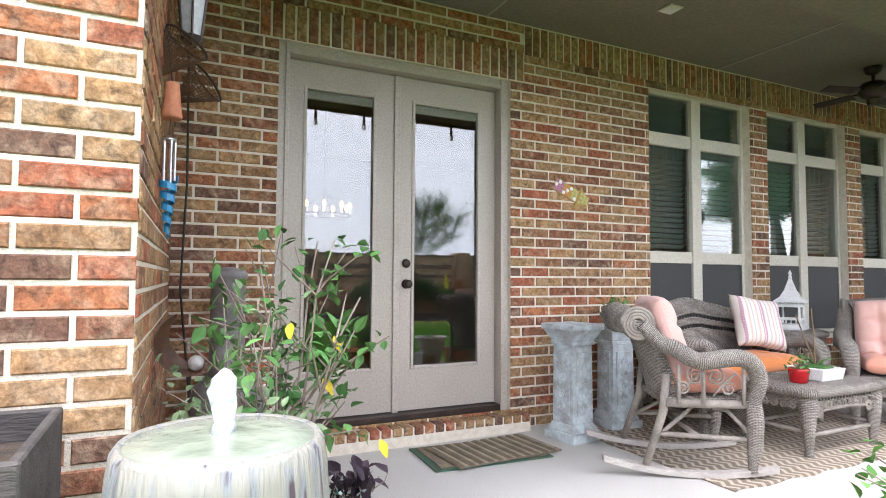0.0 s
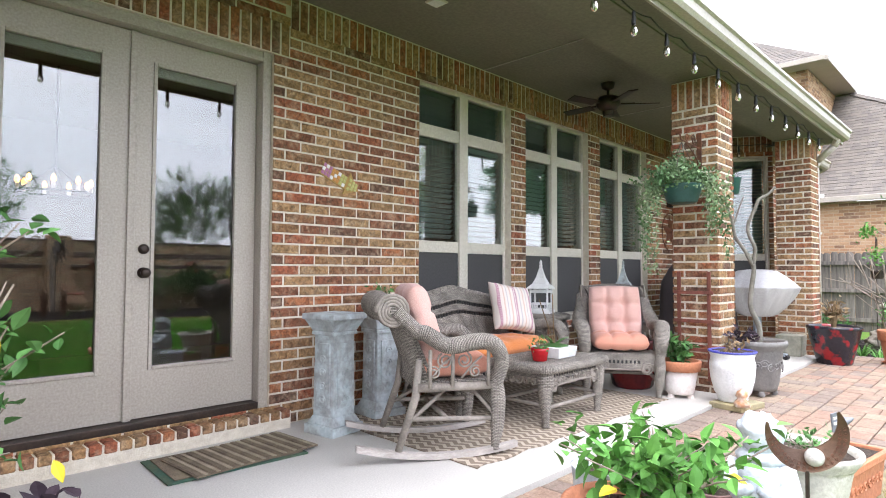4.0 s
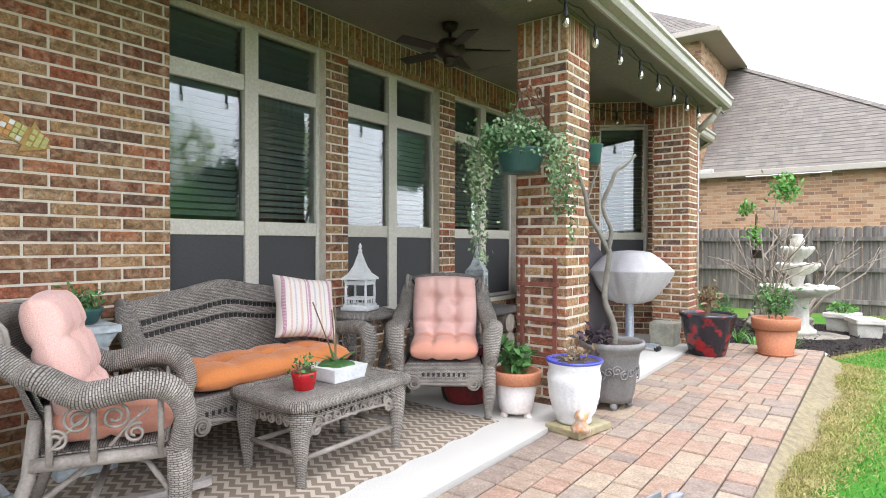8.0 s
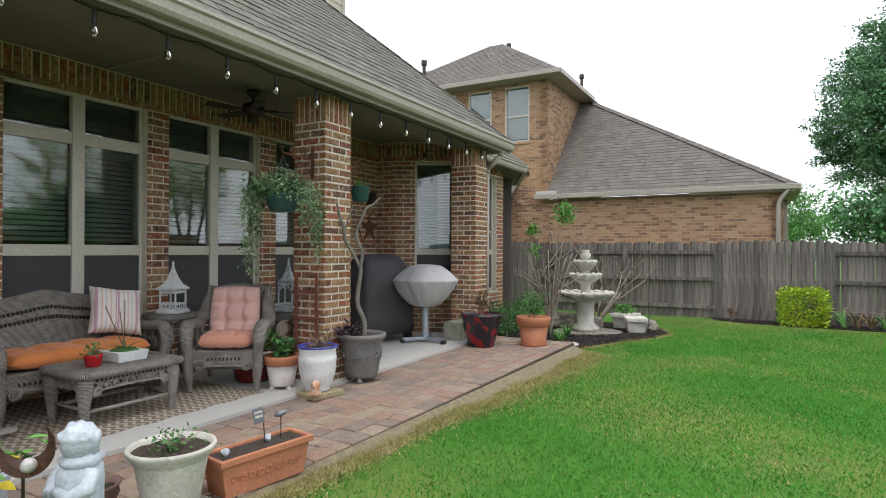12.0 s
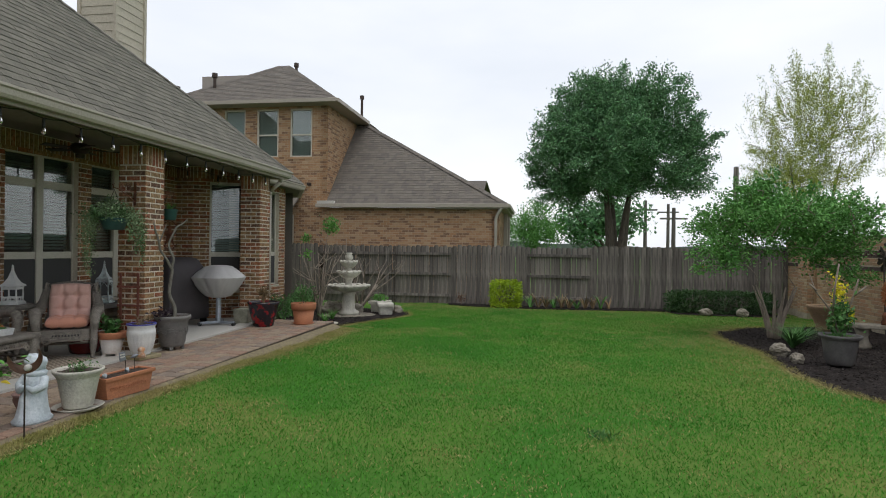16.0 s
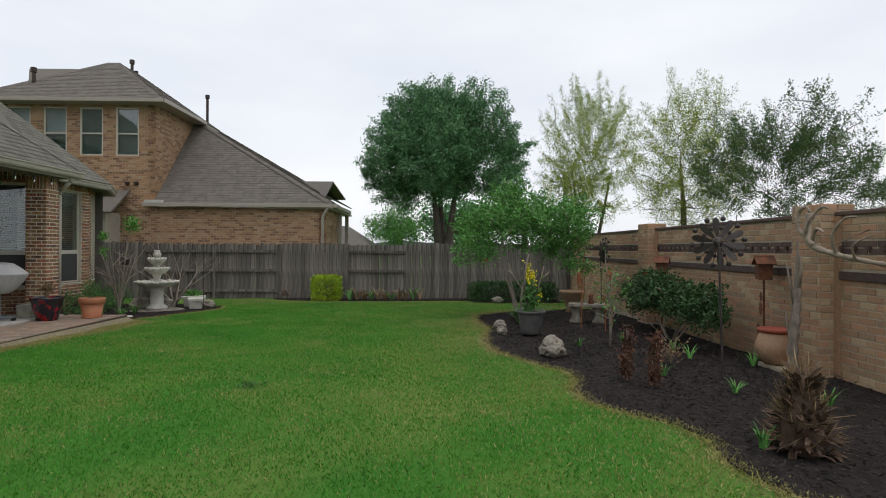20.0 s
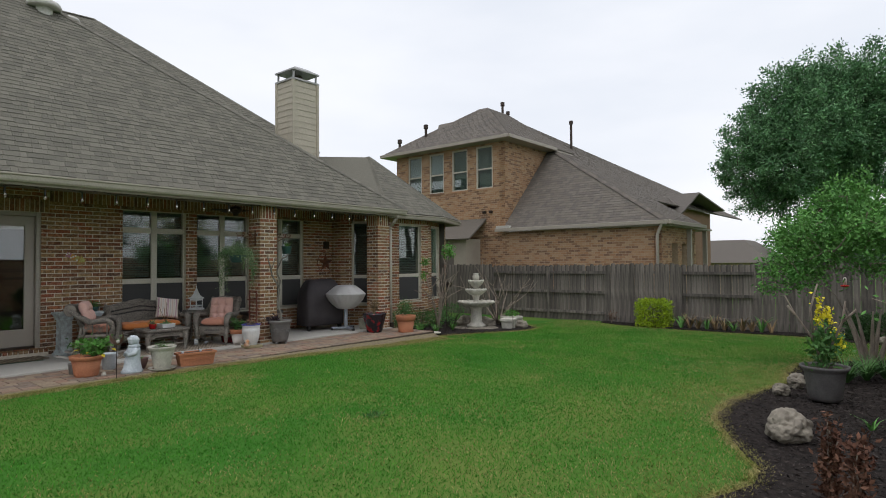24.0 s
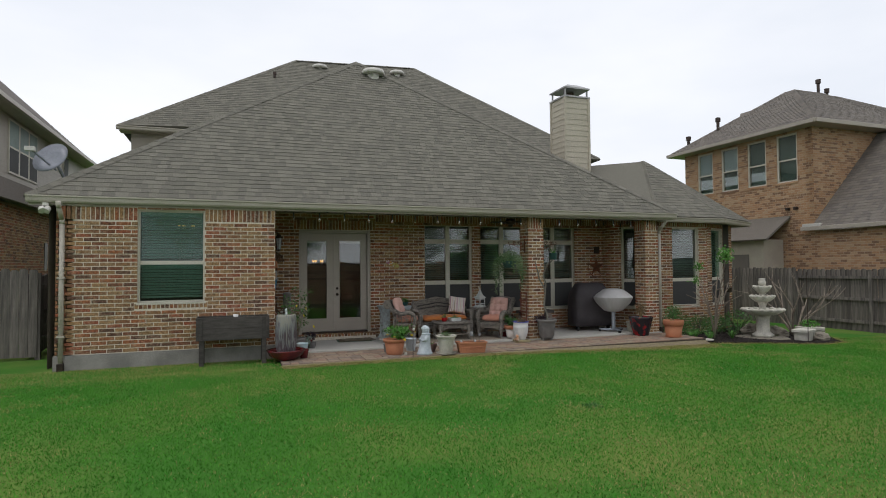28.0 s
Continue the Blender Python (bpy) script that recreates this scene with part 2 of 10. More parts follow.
def part(name, bm, material, parent, label="", smooth=False):
    ob = link_mesh(name, bm, material, parent, smooth)
    return tagged(ob, label) if label else ob


def thing(name, x, y, z, label, category, group="", turn=0.0, kind=""):
    ob = new(name)
    ob.matrix_basis = pose(x, y, z, 0, 0, turn)
    ob.empty_display_size = 0.1
    return tagged(ob, label, category, group, kind)


def raw(name, verts, faces, material, parent=None, smooth=False):
    me = bpy.data.meshes.new(name)
    me.from_pydata(verts, [], faces)
    me.materials.append(material)
    if smooth:
        me.shade_smooth()
    ob = new(name, me)
    if parent:
        ob.parent = parent
    return ob


BOXF = ((0, 3, 2, 1), (4, 5, 6, 7), (0, 1, 5, 4), (1, 2, 6, 5), (2, 3, 7, 6), (3, 0, 4, 7))


def box(bm, x0, y0, z0, x1, y1, z1, bevel=0.0, m=None, taper=1.0, segments=2):
    """A box; taper scales its top about its middle."""
    cx, cy = (x0 + x1) / 2, (y0 + y1) / 2
    co = [(x0, y0, z0), (x1, y0, z0), (x1, y1, z0), (x0, y1, z0)]
    co += [(cx + (x - cx) * taper, cy + (y - cy) * taper, z1) for x, y, _ in co]
    vs = [bm.verts.new(m @ Vector(c) if m else c) for c in co]
    fs = [bm.faces.new([vs[i] for i in f]) for f in BOXF]
    if bevel:
        es = list({e for f in fs for e in f.edges})
        bmesh.ops.bevel(bm, geom=es, offset=bevel, segments=segments, affect="EDGES", profile=0.6)
    return bm


def bbox(*a, **k):
    return box(bmesh.new(), *a, **k)


def ring(bm, centre, axis, radius, n, start=0.0, squash=1.0):
    axis = Vector(axis).normalized()
    side = axis.cross(Vector((0, 0, 1)))
    if side.length < 1e-3:
        side = Vector((1, 0, 0))
    side.normalize()
    up = side.cross(axis)
    return [bm.verts.new(Vector(centre) + radius * (math.cos(start + i * math.tau / n) * side + squash * math.sin(start + i * math.tau / n) * up)) for i in range(n)]


def skin(bm, rings, caps=True):
    for a, b in zip(rings, rings[1:]):
        n = len(a)
        for i in range(n):
            bm.faces.new((a[i], a[(i + 1) % n], b[(i + 1) % n], b[i]))
    if caps:
        bm.faces.new(rings[0][::-1])
        bm.faces.new(rings[-1])
    return bm


def tube(bm, pts, radius, n=8, closed=False, squash=1.0):
    """A round bar along points; radius is one number or one for each point."""
    pts = [Vector(p) for p in pts]
    rs = radius if isinstance(radius, (list, tuple)) else [radius] * len(pts)
    rings, prev = [], None
    for i, p in enumerate(pts):
        a = pts[i - 1] if i else (pts[-1] if closed else p)
        b = pts[i + 1] if i + 1 < len(pts) else (pts[0] if closed else p)
        axis = (b - a).normalized() if (b - a).length > 1e-9 else Vector((0, 0, 1))
        if prev is None:
            side = axis.cross(Vector((0, 0, 1)))
            if side.length < 0.05:
                side = axis.cross(Vector((1, 0, 0)))
        else:
            side = prev - axis * prev.dot(axis)
        side.normalize()
        prev = side
        up = side.cross(axis)
        rings.append([bm.verts.new(p + rs[i] * (math.cos(k * math.tau / n) * side + squash * math.sin(k * math.tau / n) * up)) for k in range(n)])
    if closed:
        rings.append(rings[0])
    return skin(bm, rings, not closed)


def lathe(bm, profile, n=24, centre=(0, 0, 0), squash=1.0, wave=None, m=None):
    """Turns a profile of (radius, height) about the upright axis; wave(angle, i) may scale the radius."""
    c = Vector(centre)
    rings = []
    for i, (r, z) in enumerate(profile):
        vs = []
        for k in range(n):
            a = k * math.tau / n
            s = wave(a, i) if wave else 1.0
            v = c + Vector((r * s * math.cos(a), squash * r * s * math.sin(a), z))
            vs.append(bm.verts.new(m @ v if m else v))
        rings.append(vs)
    return skin(bm, rings)


def prism(bm, outline, z0, z1):
    """An upright block over an outline of (x, y)."""
    lo = [bm.verts.new((x, y, z0)) for x, y in outline]
    hi = [bm.verts.new((x, y, z1)) for x, y in outline]
    return skin(bm, [lo, hi])


def slab(bm, pts, thick):
    """A flat sheet over 3D points, thickened downwards along its normal."""
    pts = [Vector(p) for p in pts]
    nrm = (pts[1] - pts[0]).cross(pts[2] - pts[0]).normalized()
    if nrm.z < 0:
        nrm = -nrm
    hi = [bm.verts.new(p) for p in pts]
    lo = [bm.verts.new(p - nrm * thick) for p in pts]
    skin(bm, [lo, hi])
    return bm


def ground(x, y):
    """Height of the lawn, which falls gently towards the side fence."""
    return -0.075 - 0.0165 * max(0.0, min(x, 40.0) - 3.5) + 0.012 * math.sin(x * 1.3) * math.cos(y * 0.9) * (1 if y < 0 else 0)


# a brick seen from outside: u along the wall, w outwards, with a worn front edge
def brick_data(name, u, h, w, material):
    b = 0.004
    co = [(-u, 0, -h), (u, 0, -h), (u, 0, h), (-u, 0, h)]
    co += [(-u, -(w - b), -h), (u, -(w - b), -h), (u, -(w - b), h), (-u, -(w - b), h)]
    co += [(-u + b, -w, -h + b), (u - b, -w, -h + b), (u - b, -w, h - b), (-u + b, -w, h - b)]
    fs = [(8, 9, 10, 11)]
    for i in range(4):
        j = (i + 1) % 4
        fs += [(i, j, 4 + j, 4 + i), (4 + i, 4 + j, 8 + j, 8 + i)]
    me = bpy.data.meshes.new(name)
    me.from_pydata(co, [], fs)
    me.materials.append(material)
    return me, co, fs


BL, BH, JOINT = 0.232, 0.0588, 0.0135
COURSE = BH + JOINT


def lay(length, z0, z1, openings=(), soldiers=(), bl=BL, course=COURSE, joint=JOINT, start=0.0, left=0.0):
    """Bricks of one wall face as (u, z, half length, half height), in running bond with soldier bands."""
    out = []
    z, k = z0, 0
    while z + course * 0.6 < z1:
        zc, hh = z + course / 2, (course - joint) / 2
        cuts = [(u0, u1) for u0, u1, a, b in (*openings, *soldiers) if a - 0.01 < zc < b + 0.01]
        free, at = [], left
        for u0, u1 in sorted(cuts):
            if u0 > at + 0.03:
                free.append((at, u0))
            at = max(at, u1)
        if at < length - 0.03:
            free.append((at, length))
        for a, b in free:
            u = math.floor((a - start) / (bl + joint)) * (bl + joint) + start - (k % 2) * (bl + joint) / 2
            while u < b:
                lo, hi = max(u, a), min(u + bl, b)
                if hi - lo > 0.03:
                    out.append(((lo + hi) / 2, zc, (hi - lo) / 2, hh))
                u += bl + joint
        z += course
        k += 1
    for u0, u1, a, b in soldiers:
        n = max(1, round((u1 - u0) / course))
        for i in range(n):
            out.append((u0 + (i + 0.5) * (u1 - u0) / n, (a + b) / 2, ((u1 - u0) / n - joint) / 2, (b - a - joint) / 2))
    return out


def place_bricks(parent, face, bricks, material, near, proud=0.0025, limit=300, name="brick"):
    """Single bricks in the stretch that near() names, the rest joined into one piece of stuff.
    face: the matrix from (along, outwards as -y, up) to the world."""
    cache, verts, faces, made = {}, [], [], 0
    for u, z, hu, hh in bricks:
        key = (round(hu, 3), round(hh, 3))
        jog = random.uniform(-0.003, 0.002)
        if near(u, z) and made < limit:
            if key not in cache:
                cache[key] = brick_data(name, hu, hh, proud + 0.004, material)[0]
            ob = new(name, cache[key])
            ob.matrix_basis = face @ pose(u, -jog, z)
            ob.parent = parent
            made += 1
        else:
            w, b, base = proud + 0.004 + jog, 0.004, len(verts)
            co = [(-hu, 0, -hh), (hu, 0, -hh), (hu, 0, hh), (-hu, 0, hh), (-hu + b, -w, -hh + b), (hu - b, -w, -hh + b), (hu - b, -w, hh - b), (-hu + b, -w, hh - b)]
            verts += [face @ Vector((u + x, y, z + q)) for x, y, q in co]
            faces += [tuple(base + i for i in f) for f in ((4, 5, 6, 7), (0, 1, 5, 4), (1, 2, 6, 5), (2, 3, 7, 6), (3, 0, 4, 7))]
    if verts:
        tagged(raw(name + "work", verts, faces, material, parent), kind="stuff")


def wall_face(x, y, angle):
    """The face of a wall that starts at (x, y) and runs at angle degrees; outwards is to its right."""
    return pose(x, y, 0, 0, 0, angle)


def wall_body(name, length, z0, z1, thick, openings, face, material, label):
    """A wall with thickness, pierced by its openings."""
    us = sorted({0, length, *[v for o in openings for v in o[:2]]})
    zs = sorted({z0, z1, *[v for o in openings for v in o[2:]]})
    bm = bmesh.new()
    for a, b in zip(us, us[1:]):
        run = None
        for c, d in zip(zs, zs[1:]):
            solid = not any(o[0] < (a + b) / 2 < o[1] and o[2] < (c + d) / 2 < o[3] for o in openings)
            if solid:
                run = (run[0], d) if run else (c, d)
            elif run:
                box(bm, a, 0, run[0], b, thick, run[1])
                run = None
        if run:
            box(bm, a, 0, run[0], b, thick, run[1])
    bmesh.ops.transform(bm, matrix=face, verts=bm.verts)
    ob = link_mesh(name, bm, material)
    return tagged(ob, label, "wall", kind="structure")


LATER = []  # brickwork, laid at the end of the file
# ---- ground ----
xs = [-60, -30, -15] + [-10 + 0.8 * i for i in range(40)] + [26, 34, 60, 120, 260]
ys = [-260, -120, -60, -40, -25, -18] + [-14 + 0.8 * i for i in range(24)] + [8, 14, 30, 60, 140, 260]
gv = [(x, y, ground(x, y)) for y in ys for x in xs]
gf = [(j * len(xs) + i, j * len(xs) + i + 1, (j + 1) * len(xs) + i + 1, (j + 1) * len(xs) + i) for j in range(len(ys) - 1) for i in range(len(xs) - 1)]
lawn = tagged(raw("ground", gv, gf, LAWN, smooth=True), "mown green lawn with thin yellowed patches", "lawn", kind="structure")

# patio slab and the paver strip's sand bed
bm = bbox(-0.25, 1.56, -0.3, 9.05, 3.6, 0.0)
tagged(link_mesh("floor", bm, CONCRETE), "pale poured concrete patio slab", "patio", kind="structure")
PAVE_Y0, PAVE_Y1, PAVE_X0, PAVE_X1 = 0.37, 1.55, -0.16, 9.25
bm = bbox(PAVE_X0, PAVE_Y0, -0.3, PAVE_X1, PAVE_Y1, -0.036)
paving = tagged(link_mesh("pavement", bm, SAND), "strip of red and tan clay pavers beside the lawn", "pavement", kind="structure")

# ---- house walls ----
WALL_Y, DOOR = 3.40, (0.445, 2.105, 0.13, 2.53)
WINS = [(3.46, 4.72), (4.96, 6.20), (6.46, 7.73)]
WZ = (0.55, 2.70)
X0 = -0.13
holes = [(DOOR[0] - X0, DOOR[1] - X0, DOOR[2], DOOR[3])] + [(a - X0, b - X0, *WZ) for a, b in WINS]
face_n = wall_face(X0, WALL_Y, 0)
wall_north = wall_body("wall_north", 9.0 - X0, -0.05, 3.08, 0.25, holes, face_n, MORTAR, "red and tan brick rear wall of the house")
bands = [(DOOR[0] - 0.12 - X0, DOOR[1] + 0.12 - X0, 2.53, 2.77), (DOOR[1] + 0.12 - X0, 9.0 - X0, 2.73, 2.965)]
rowlock = [(3.40 - X0, 7.90 - X0, 0.45, 0.55)]
LATER.append((wall_north, face_n, lay(9.0 - X0, 0.0, 3.07, holes, bands), BRICK, lambda u, z: 2.0 < u < 3.7))

wing_a = math.degrees(math.atan2(3.40 - 1.46, X0 + 0.21))
face_s = wall_face(-0.21, 1.46, wing_a)
wing_len = math.hypot(1.94, X0 + 0.21)
wall_wing = wall_body("wall_wing_side", wing_len, -0.15, 2.955, 0.25, [], face_s, MORTAR, "brick return wall of the projecting wing")
LATER.append((wall_wing, face_s, lay(wing_len, -0.05, 2.95, (), [(0, wing_len, 2.73, 2.95)], start=0.1), BRICK, lambda u, z: z < 2.6))
LW = (-2.57, -1.46, 1.05, 2.72)
WX0 = -3.82
holes = [(LW[0] - WX0, LW[1] - WX0, LW[2], LW[3])]
face_w = wall_face(WX0, 1.46, 0)
wall_front = wall_body("wall_wing_front", -0.21 - WX0 - 0.02, 0.0, 2.80, 0.25, holes, face_w, MORTAR, "red and tan brick front of the wing")
wl_ = -0.21 - WX0
LATER.append((wall_front, face_w, lay(wl_, 0.19, 2.78, holes, [(0, LW[0] - WX0, 2.52, 2.76), (LW[1] - WX0, wl_, 2.52, 2.76), (LW[0] - 0.05 - WX0, LW[1] + 0.05 - WX0, 0.94, 1.04)], start=0.05), BRICK, lambda u, z: u > wl_ - 1.15 and z < 2.2))
face_ww = wall_face(WX0, 9.0, -90)
wall_body("wall_wing_west", 7.54, -0.02, 2.80, 0.25, [], face_ww, MORTAR, "brick side wall of the house")
bm = bbox(WX0 - 0.02, 1.43, -0.4, -0.2, 1.455, 0.185)
tagged(link_mesh("foundation", bm, mat("dark_grey_concrete", (0.30, 0.285, 0.26), (0.20, 0.19, 0.175), 3, 0.9, 0.3, 80)), "grey concrete foundation strip", "foundation", kind="structure")

# right end of the patio: short return, splayed wall with a window, then the bay
face_r = wall_face(8.64, WALL_Y, -90)
wall_return = wall_body("wall_patio_return", WALL_Y - 3.04, -0.05, 3.08, 0.22, [], face_r, MORTAR, "short brick return at the end of the patio")
LATER.append((wall_return, face_r, lay(WALL_Y - 3.04, 0.0, 3.07, (), [(0, WALL_Y - 3.04, 2.73, 2.965)]), BRICK, lambda u, z: False))
AW = (0.295, 0.90)
face_e = wall_face(8.64, 3.04, -60)
holes = [(*AW, 0.55, 2.66)]
wall_east = wall_body("wall_patio_splay", 0.96, -0.05, 3.08, 0.22, holes, face_e, MORTAR, "splayed brick wall at the end of the patio")
LATER.append((wall_east, face_e, lay(0.96, 0.0, 3.07, holes, [(0, 0.96, 2.73, 2.965)]), BRICK, lambda u, z: False))
BW = (10.15, 11.05)
face_b = wall_face(9.225, 2.40, 0)
holes = [(BW[0] - 9.225, BW[1] - 9.225, 0.55, 2.66)]
wall_bay = wall_body("wall_bay", 2.125, -0.3, 2.82, 0.22, holes, face_b, MORTAR, "brick front of the breakfast bay")
LATER.append((wall_bay, face_b, lay(2.125, -0.15, 2.82, holes, [(0, 2.125, 2.68, 2.82)]), BRICK, lambda u, z: False))
bay_a = math.degrees(math.atan2(0.73, 1.65))
bay_l = math.hypot(0.73, 1.65)
face_c = wall_face(11.35, 2.40, bay_a)
CW = (0.30, 1.12)
holes = [(*CW, 0.55, 2.66)]
wall_bay2 = wall_body("wall_bay_corner", bay_l, -0.35, 2.82, 0.22, holes, face_c, MORTAR, "angled brick side of the breakfast bay")
LATER.append((wall_bay2, face_c, lay(bay_l, -0.2, 2.82, holes, [(0, bay_l, 2.68, 2.82)]), BRICK, lambda u, z: False))
face_d = wall_face(13.0, 3.13, 90)
wall_body("wall_house_east", 9.0, -0.4, 2.82, 0.22, [], face_d, MORTAR, "brick east wall of the house")


def brick_column(name, x0, y0, side, z0, z1, label):
    bm = bbox(x0 + 0.012, y0 + 0.012, z0, x0 + side - 0.012, y0 + side - 0.012, z1)
    col = tagged(link_mesh(name, bm, MORTAR), label, "column", kind="structure")
    k = 0
    for x, y, a in ((x0, y0, 0), (x0 + side, y0, 90), (x0 + side, y0 + side, 180), (x0, y0 + side, 270)):
        f = wall_face(x, y, a) @ pose(0, 0.012, 0)
        top_at = z0 + 0.01 + COURSE * int((z1 - z0 - 0.21) / COURSE)
        bricks = lay(side, z0 + 0.01, z1, (), [(0, side, top_at, z1)], bl=0.194, joint=0.0175, start=0.02 + 0.1 * k)
        LATER.append((col, f, bricks, BRICK, (lambda u, z: True) if a in (0, 270) else (lambda u, z: False), 150))
        k = 1 - k
    return col


brick_column("column", 5.377, 1.65, 0.412, -0.03, 2.78, "square red brick porch column")
brick_column("column_east", 8.64, 1.65, 0.412, -0.03, 2.78, "square red brick porch column beside the bay")

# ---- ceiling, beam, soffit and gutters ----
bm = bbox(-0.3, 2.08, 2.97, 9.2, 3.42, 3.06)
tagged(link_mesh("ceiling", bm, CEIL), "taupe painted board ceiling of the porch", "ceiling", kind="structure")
for x in (1.9, 4.3, 6.7):
    bm = bbox(x - 0.006, 2.08, 2.964, x + 0.006, 3.4, 2.971)
    tagged(link_mesh("ceiling_seam", bm, TAUPE), "thin batten on the porch ceiling", "batten", kind="structure")
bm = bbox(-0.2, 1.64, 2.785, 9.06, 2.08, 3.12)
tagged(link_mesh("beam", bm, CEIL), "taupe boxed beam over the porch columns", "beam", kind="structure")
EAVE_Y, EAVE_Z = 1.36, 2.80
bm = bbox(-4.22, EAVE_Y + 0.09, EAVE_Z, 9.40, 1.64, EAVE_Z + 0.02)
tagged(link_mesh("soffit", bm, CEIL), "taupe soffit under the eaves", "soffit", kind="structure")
bm = bbox(-4.22, EAVE_Y + 0.075, EAVE_Z - 0.04, 9.40, EAVE_Y + 0.095, EAVE_Z + 0.17)
tagged(link_mesh("fascia", bm, TAUPE), "taupe painted fascia board", "fascia", kind="structure")


def gutter(name, pts, label):
    """An open gutter with a rolled lip, swept along the eave; outwards is to the right of the run."""
    prof = [(0.0, 0.12), (0.0, 0.0), (0.07, 0.0), (0.09, 0.03), (0.095, 0.085), (0.115, 0.10), (0.115, 0.125), (0.10, 0.125), (0.085, 0.09), (0.08, 0.035), (0.065, 0.012), (0.012, 0.012), (0.012, 0.12)]
    t = thing(name, 0, 0, 0, label, "gutter")
    rings = []
    for i, p in enumerate(pts):
        p = Vector(p)
        d0 = (p - Vector(pts[i - 1])).normalized() if i else None
        d1 = (Vector(pts[i + 1]) - p).normalized() if i + 1 < len(pts) else None
        d = ((d0 or d1) + (d1 or d0)).normalized()
        out = Vector((d.y, -d.x, 0))
        grow = 1.0 / max(0.3, out.dot(Vector(((d1 or d0).y, -(d1 or d0).x, 0))))
        rings.append([p + out * (a * grow) + Vector((0, 0, b)) for a, b in prof])
    for r0, r1 in zip(rings, rings[1:]):
        bm = bmesh.new()
        skin(bm, [[bm.verts.new(v) for v in r] for r in (r0, r1)])
        part("run", bm, GUTTER, t)
    return t


gutter("gutter", [(-4.24, EAVE_Y + 0.075, EAVE_Z), (9.32, EAVE_Y + 0.075, EAVE_Z), (9.40, EAVE_Y + 0.16, EAVE_Z), (9.40, 2.02, EAVE_Z)], "taupe metal gutter along the porch eaves")
gutter("gutter", [(9.42, 2.10, EAVE_Z - 0.02), (11.60, 2.10, EAVE_Z - 0.02), (13.45, 2.98, EAVE_Z - 0.02), (13.45, 6.0, EAVE_Z - 0.02)], "taupe metal gutter round the bay eaves")
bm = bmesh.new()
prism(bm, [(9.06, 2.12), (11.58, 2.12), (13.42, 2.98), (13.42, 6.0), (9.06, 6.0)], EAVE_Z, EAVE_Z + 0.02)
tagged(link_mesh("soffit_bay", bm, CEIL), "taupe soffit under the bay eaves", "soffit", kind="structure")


def downspout(x, y, z0, z1, label, turn=0):
    d = thing("downspout", x, y, z0, label, "downspout", turn=turn)
    bm = bmesh.new()
    pts = [(0, -0.30, z1 - z0), (0, -0.26, z1 - z0 - 0.10), (0, -0.06, z1 - z0 - 0.28), (0, -0.045, z1 - z0 - 0.36), (0, -0.045, 0.12)]
    for a, b in zip(pts, pts[1:]):
        tube(bm, [a, b], 0.042, 8)
    part("pipe", bm, GUTTER, d, smooth=True)
    for h in (0.6, 1.6):
        part("strap", bbox(-0.06, -0.095, h, 0.06, 0.0, h + 0.03), GUTTER, d)
    part("shoe", box(bmesh.new(), -0.05, -0.10, 0, 0.05, -0.005, 0.16, 0.008), BRONZE, d, "dark plastic shoe")
    return d


downspout(9.115, 1.74, -0.05, 2.80, "taupe metal downspout beside the porch column")
downspout(-3.72, 1.46, -0.1, 2.80, "taupe metal downspout at the corner of the wing")

# ---- windows and door ----


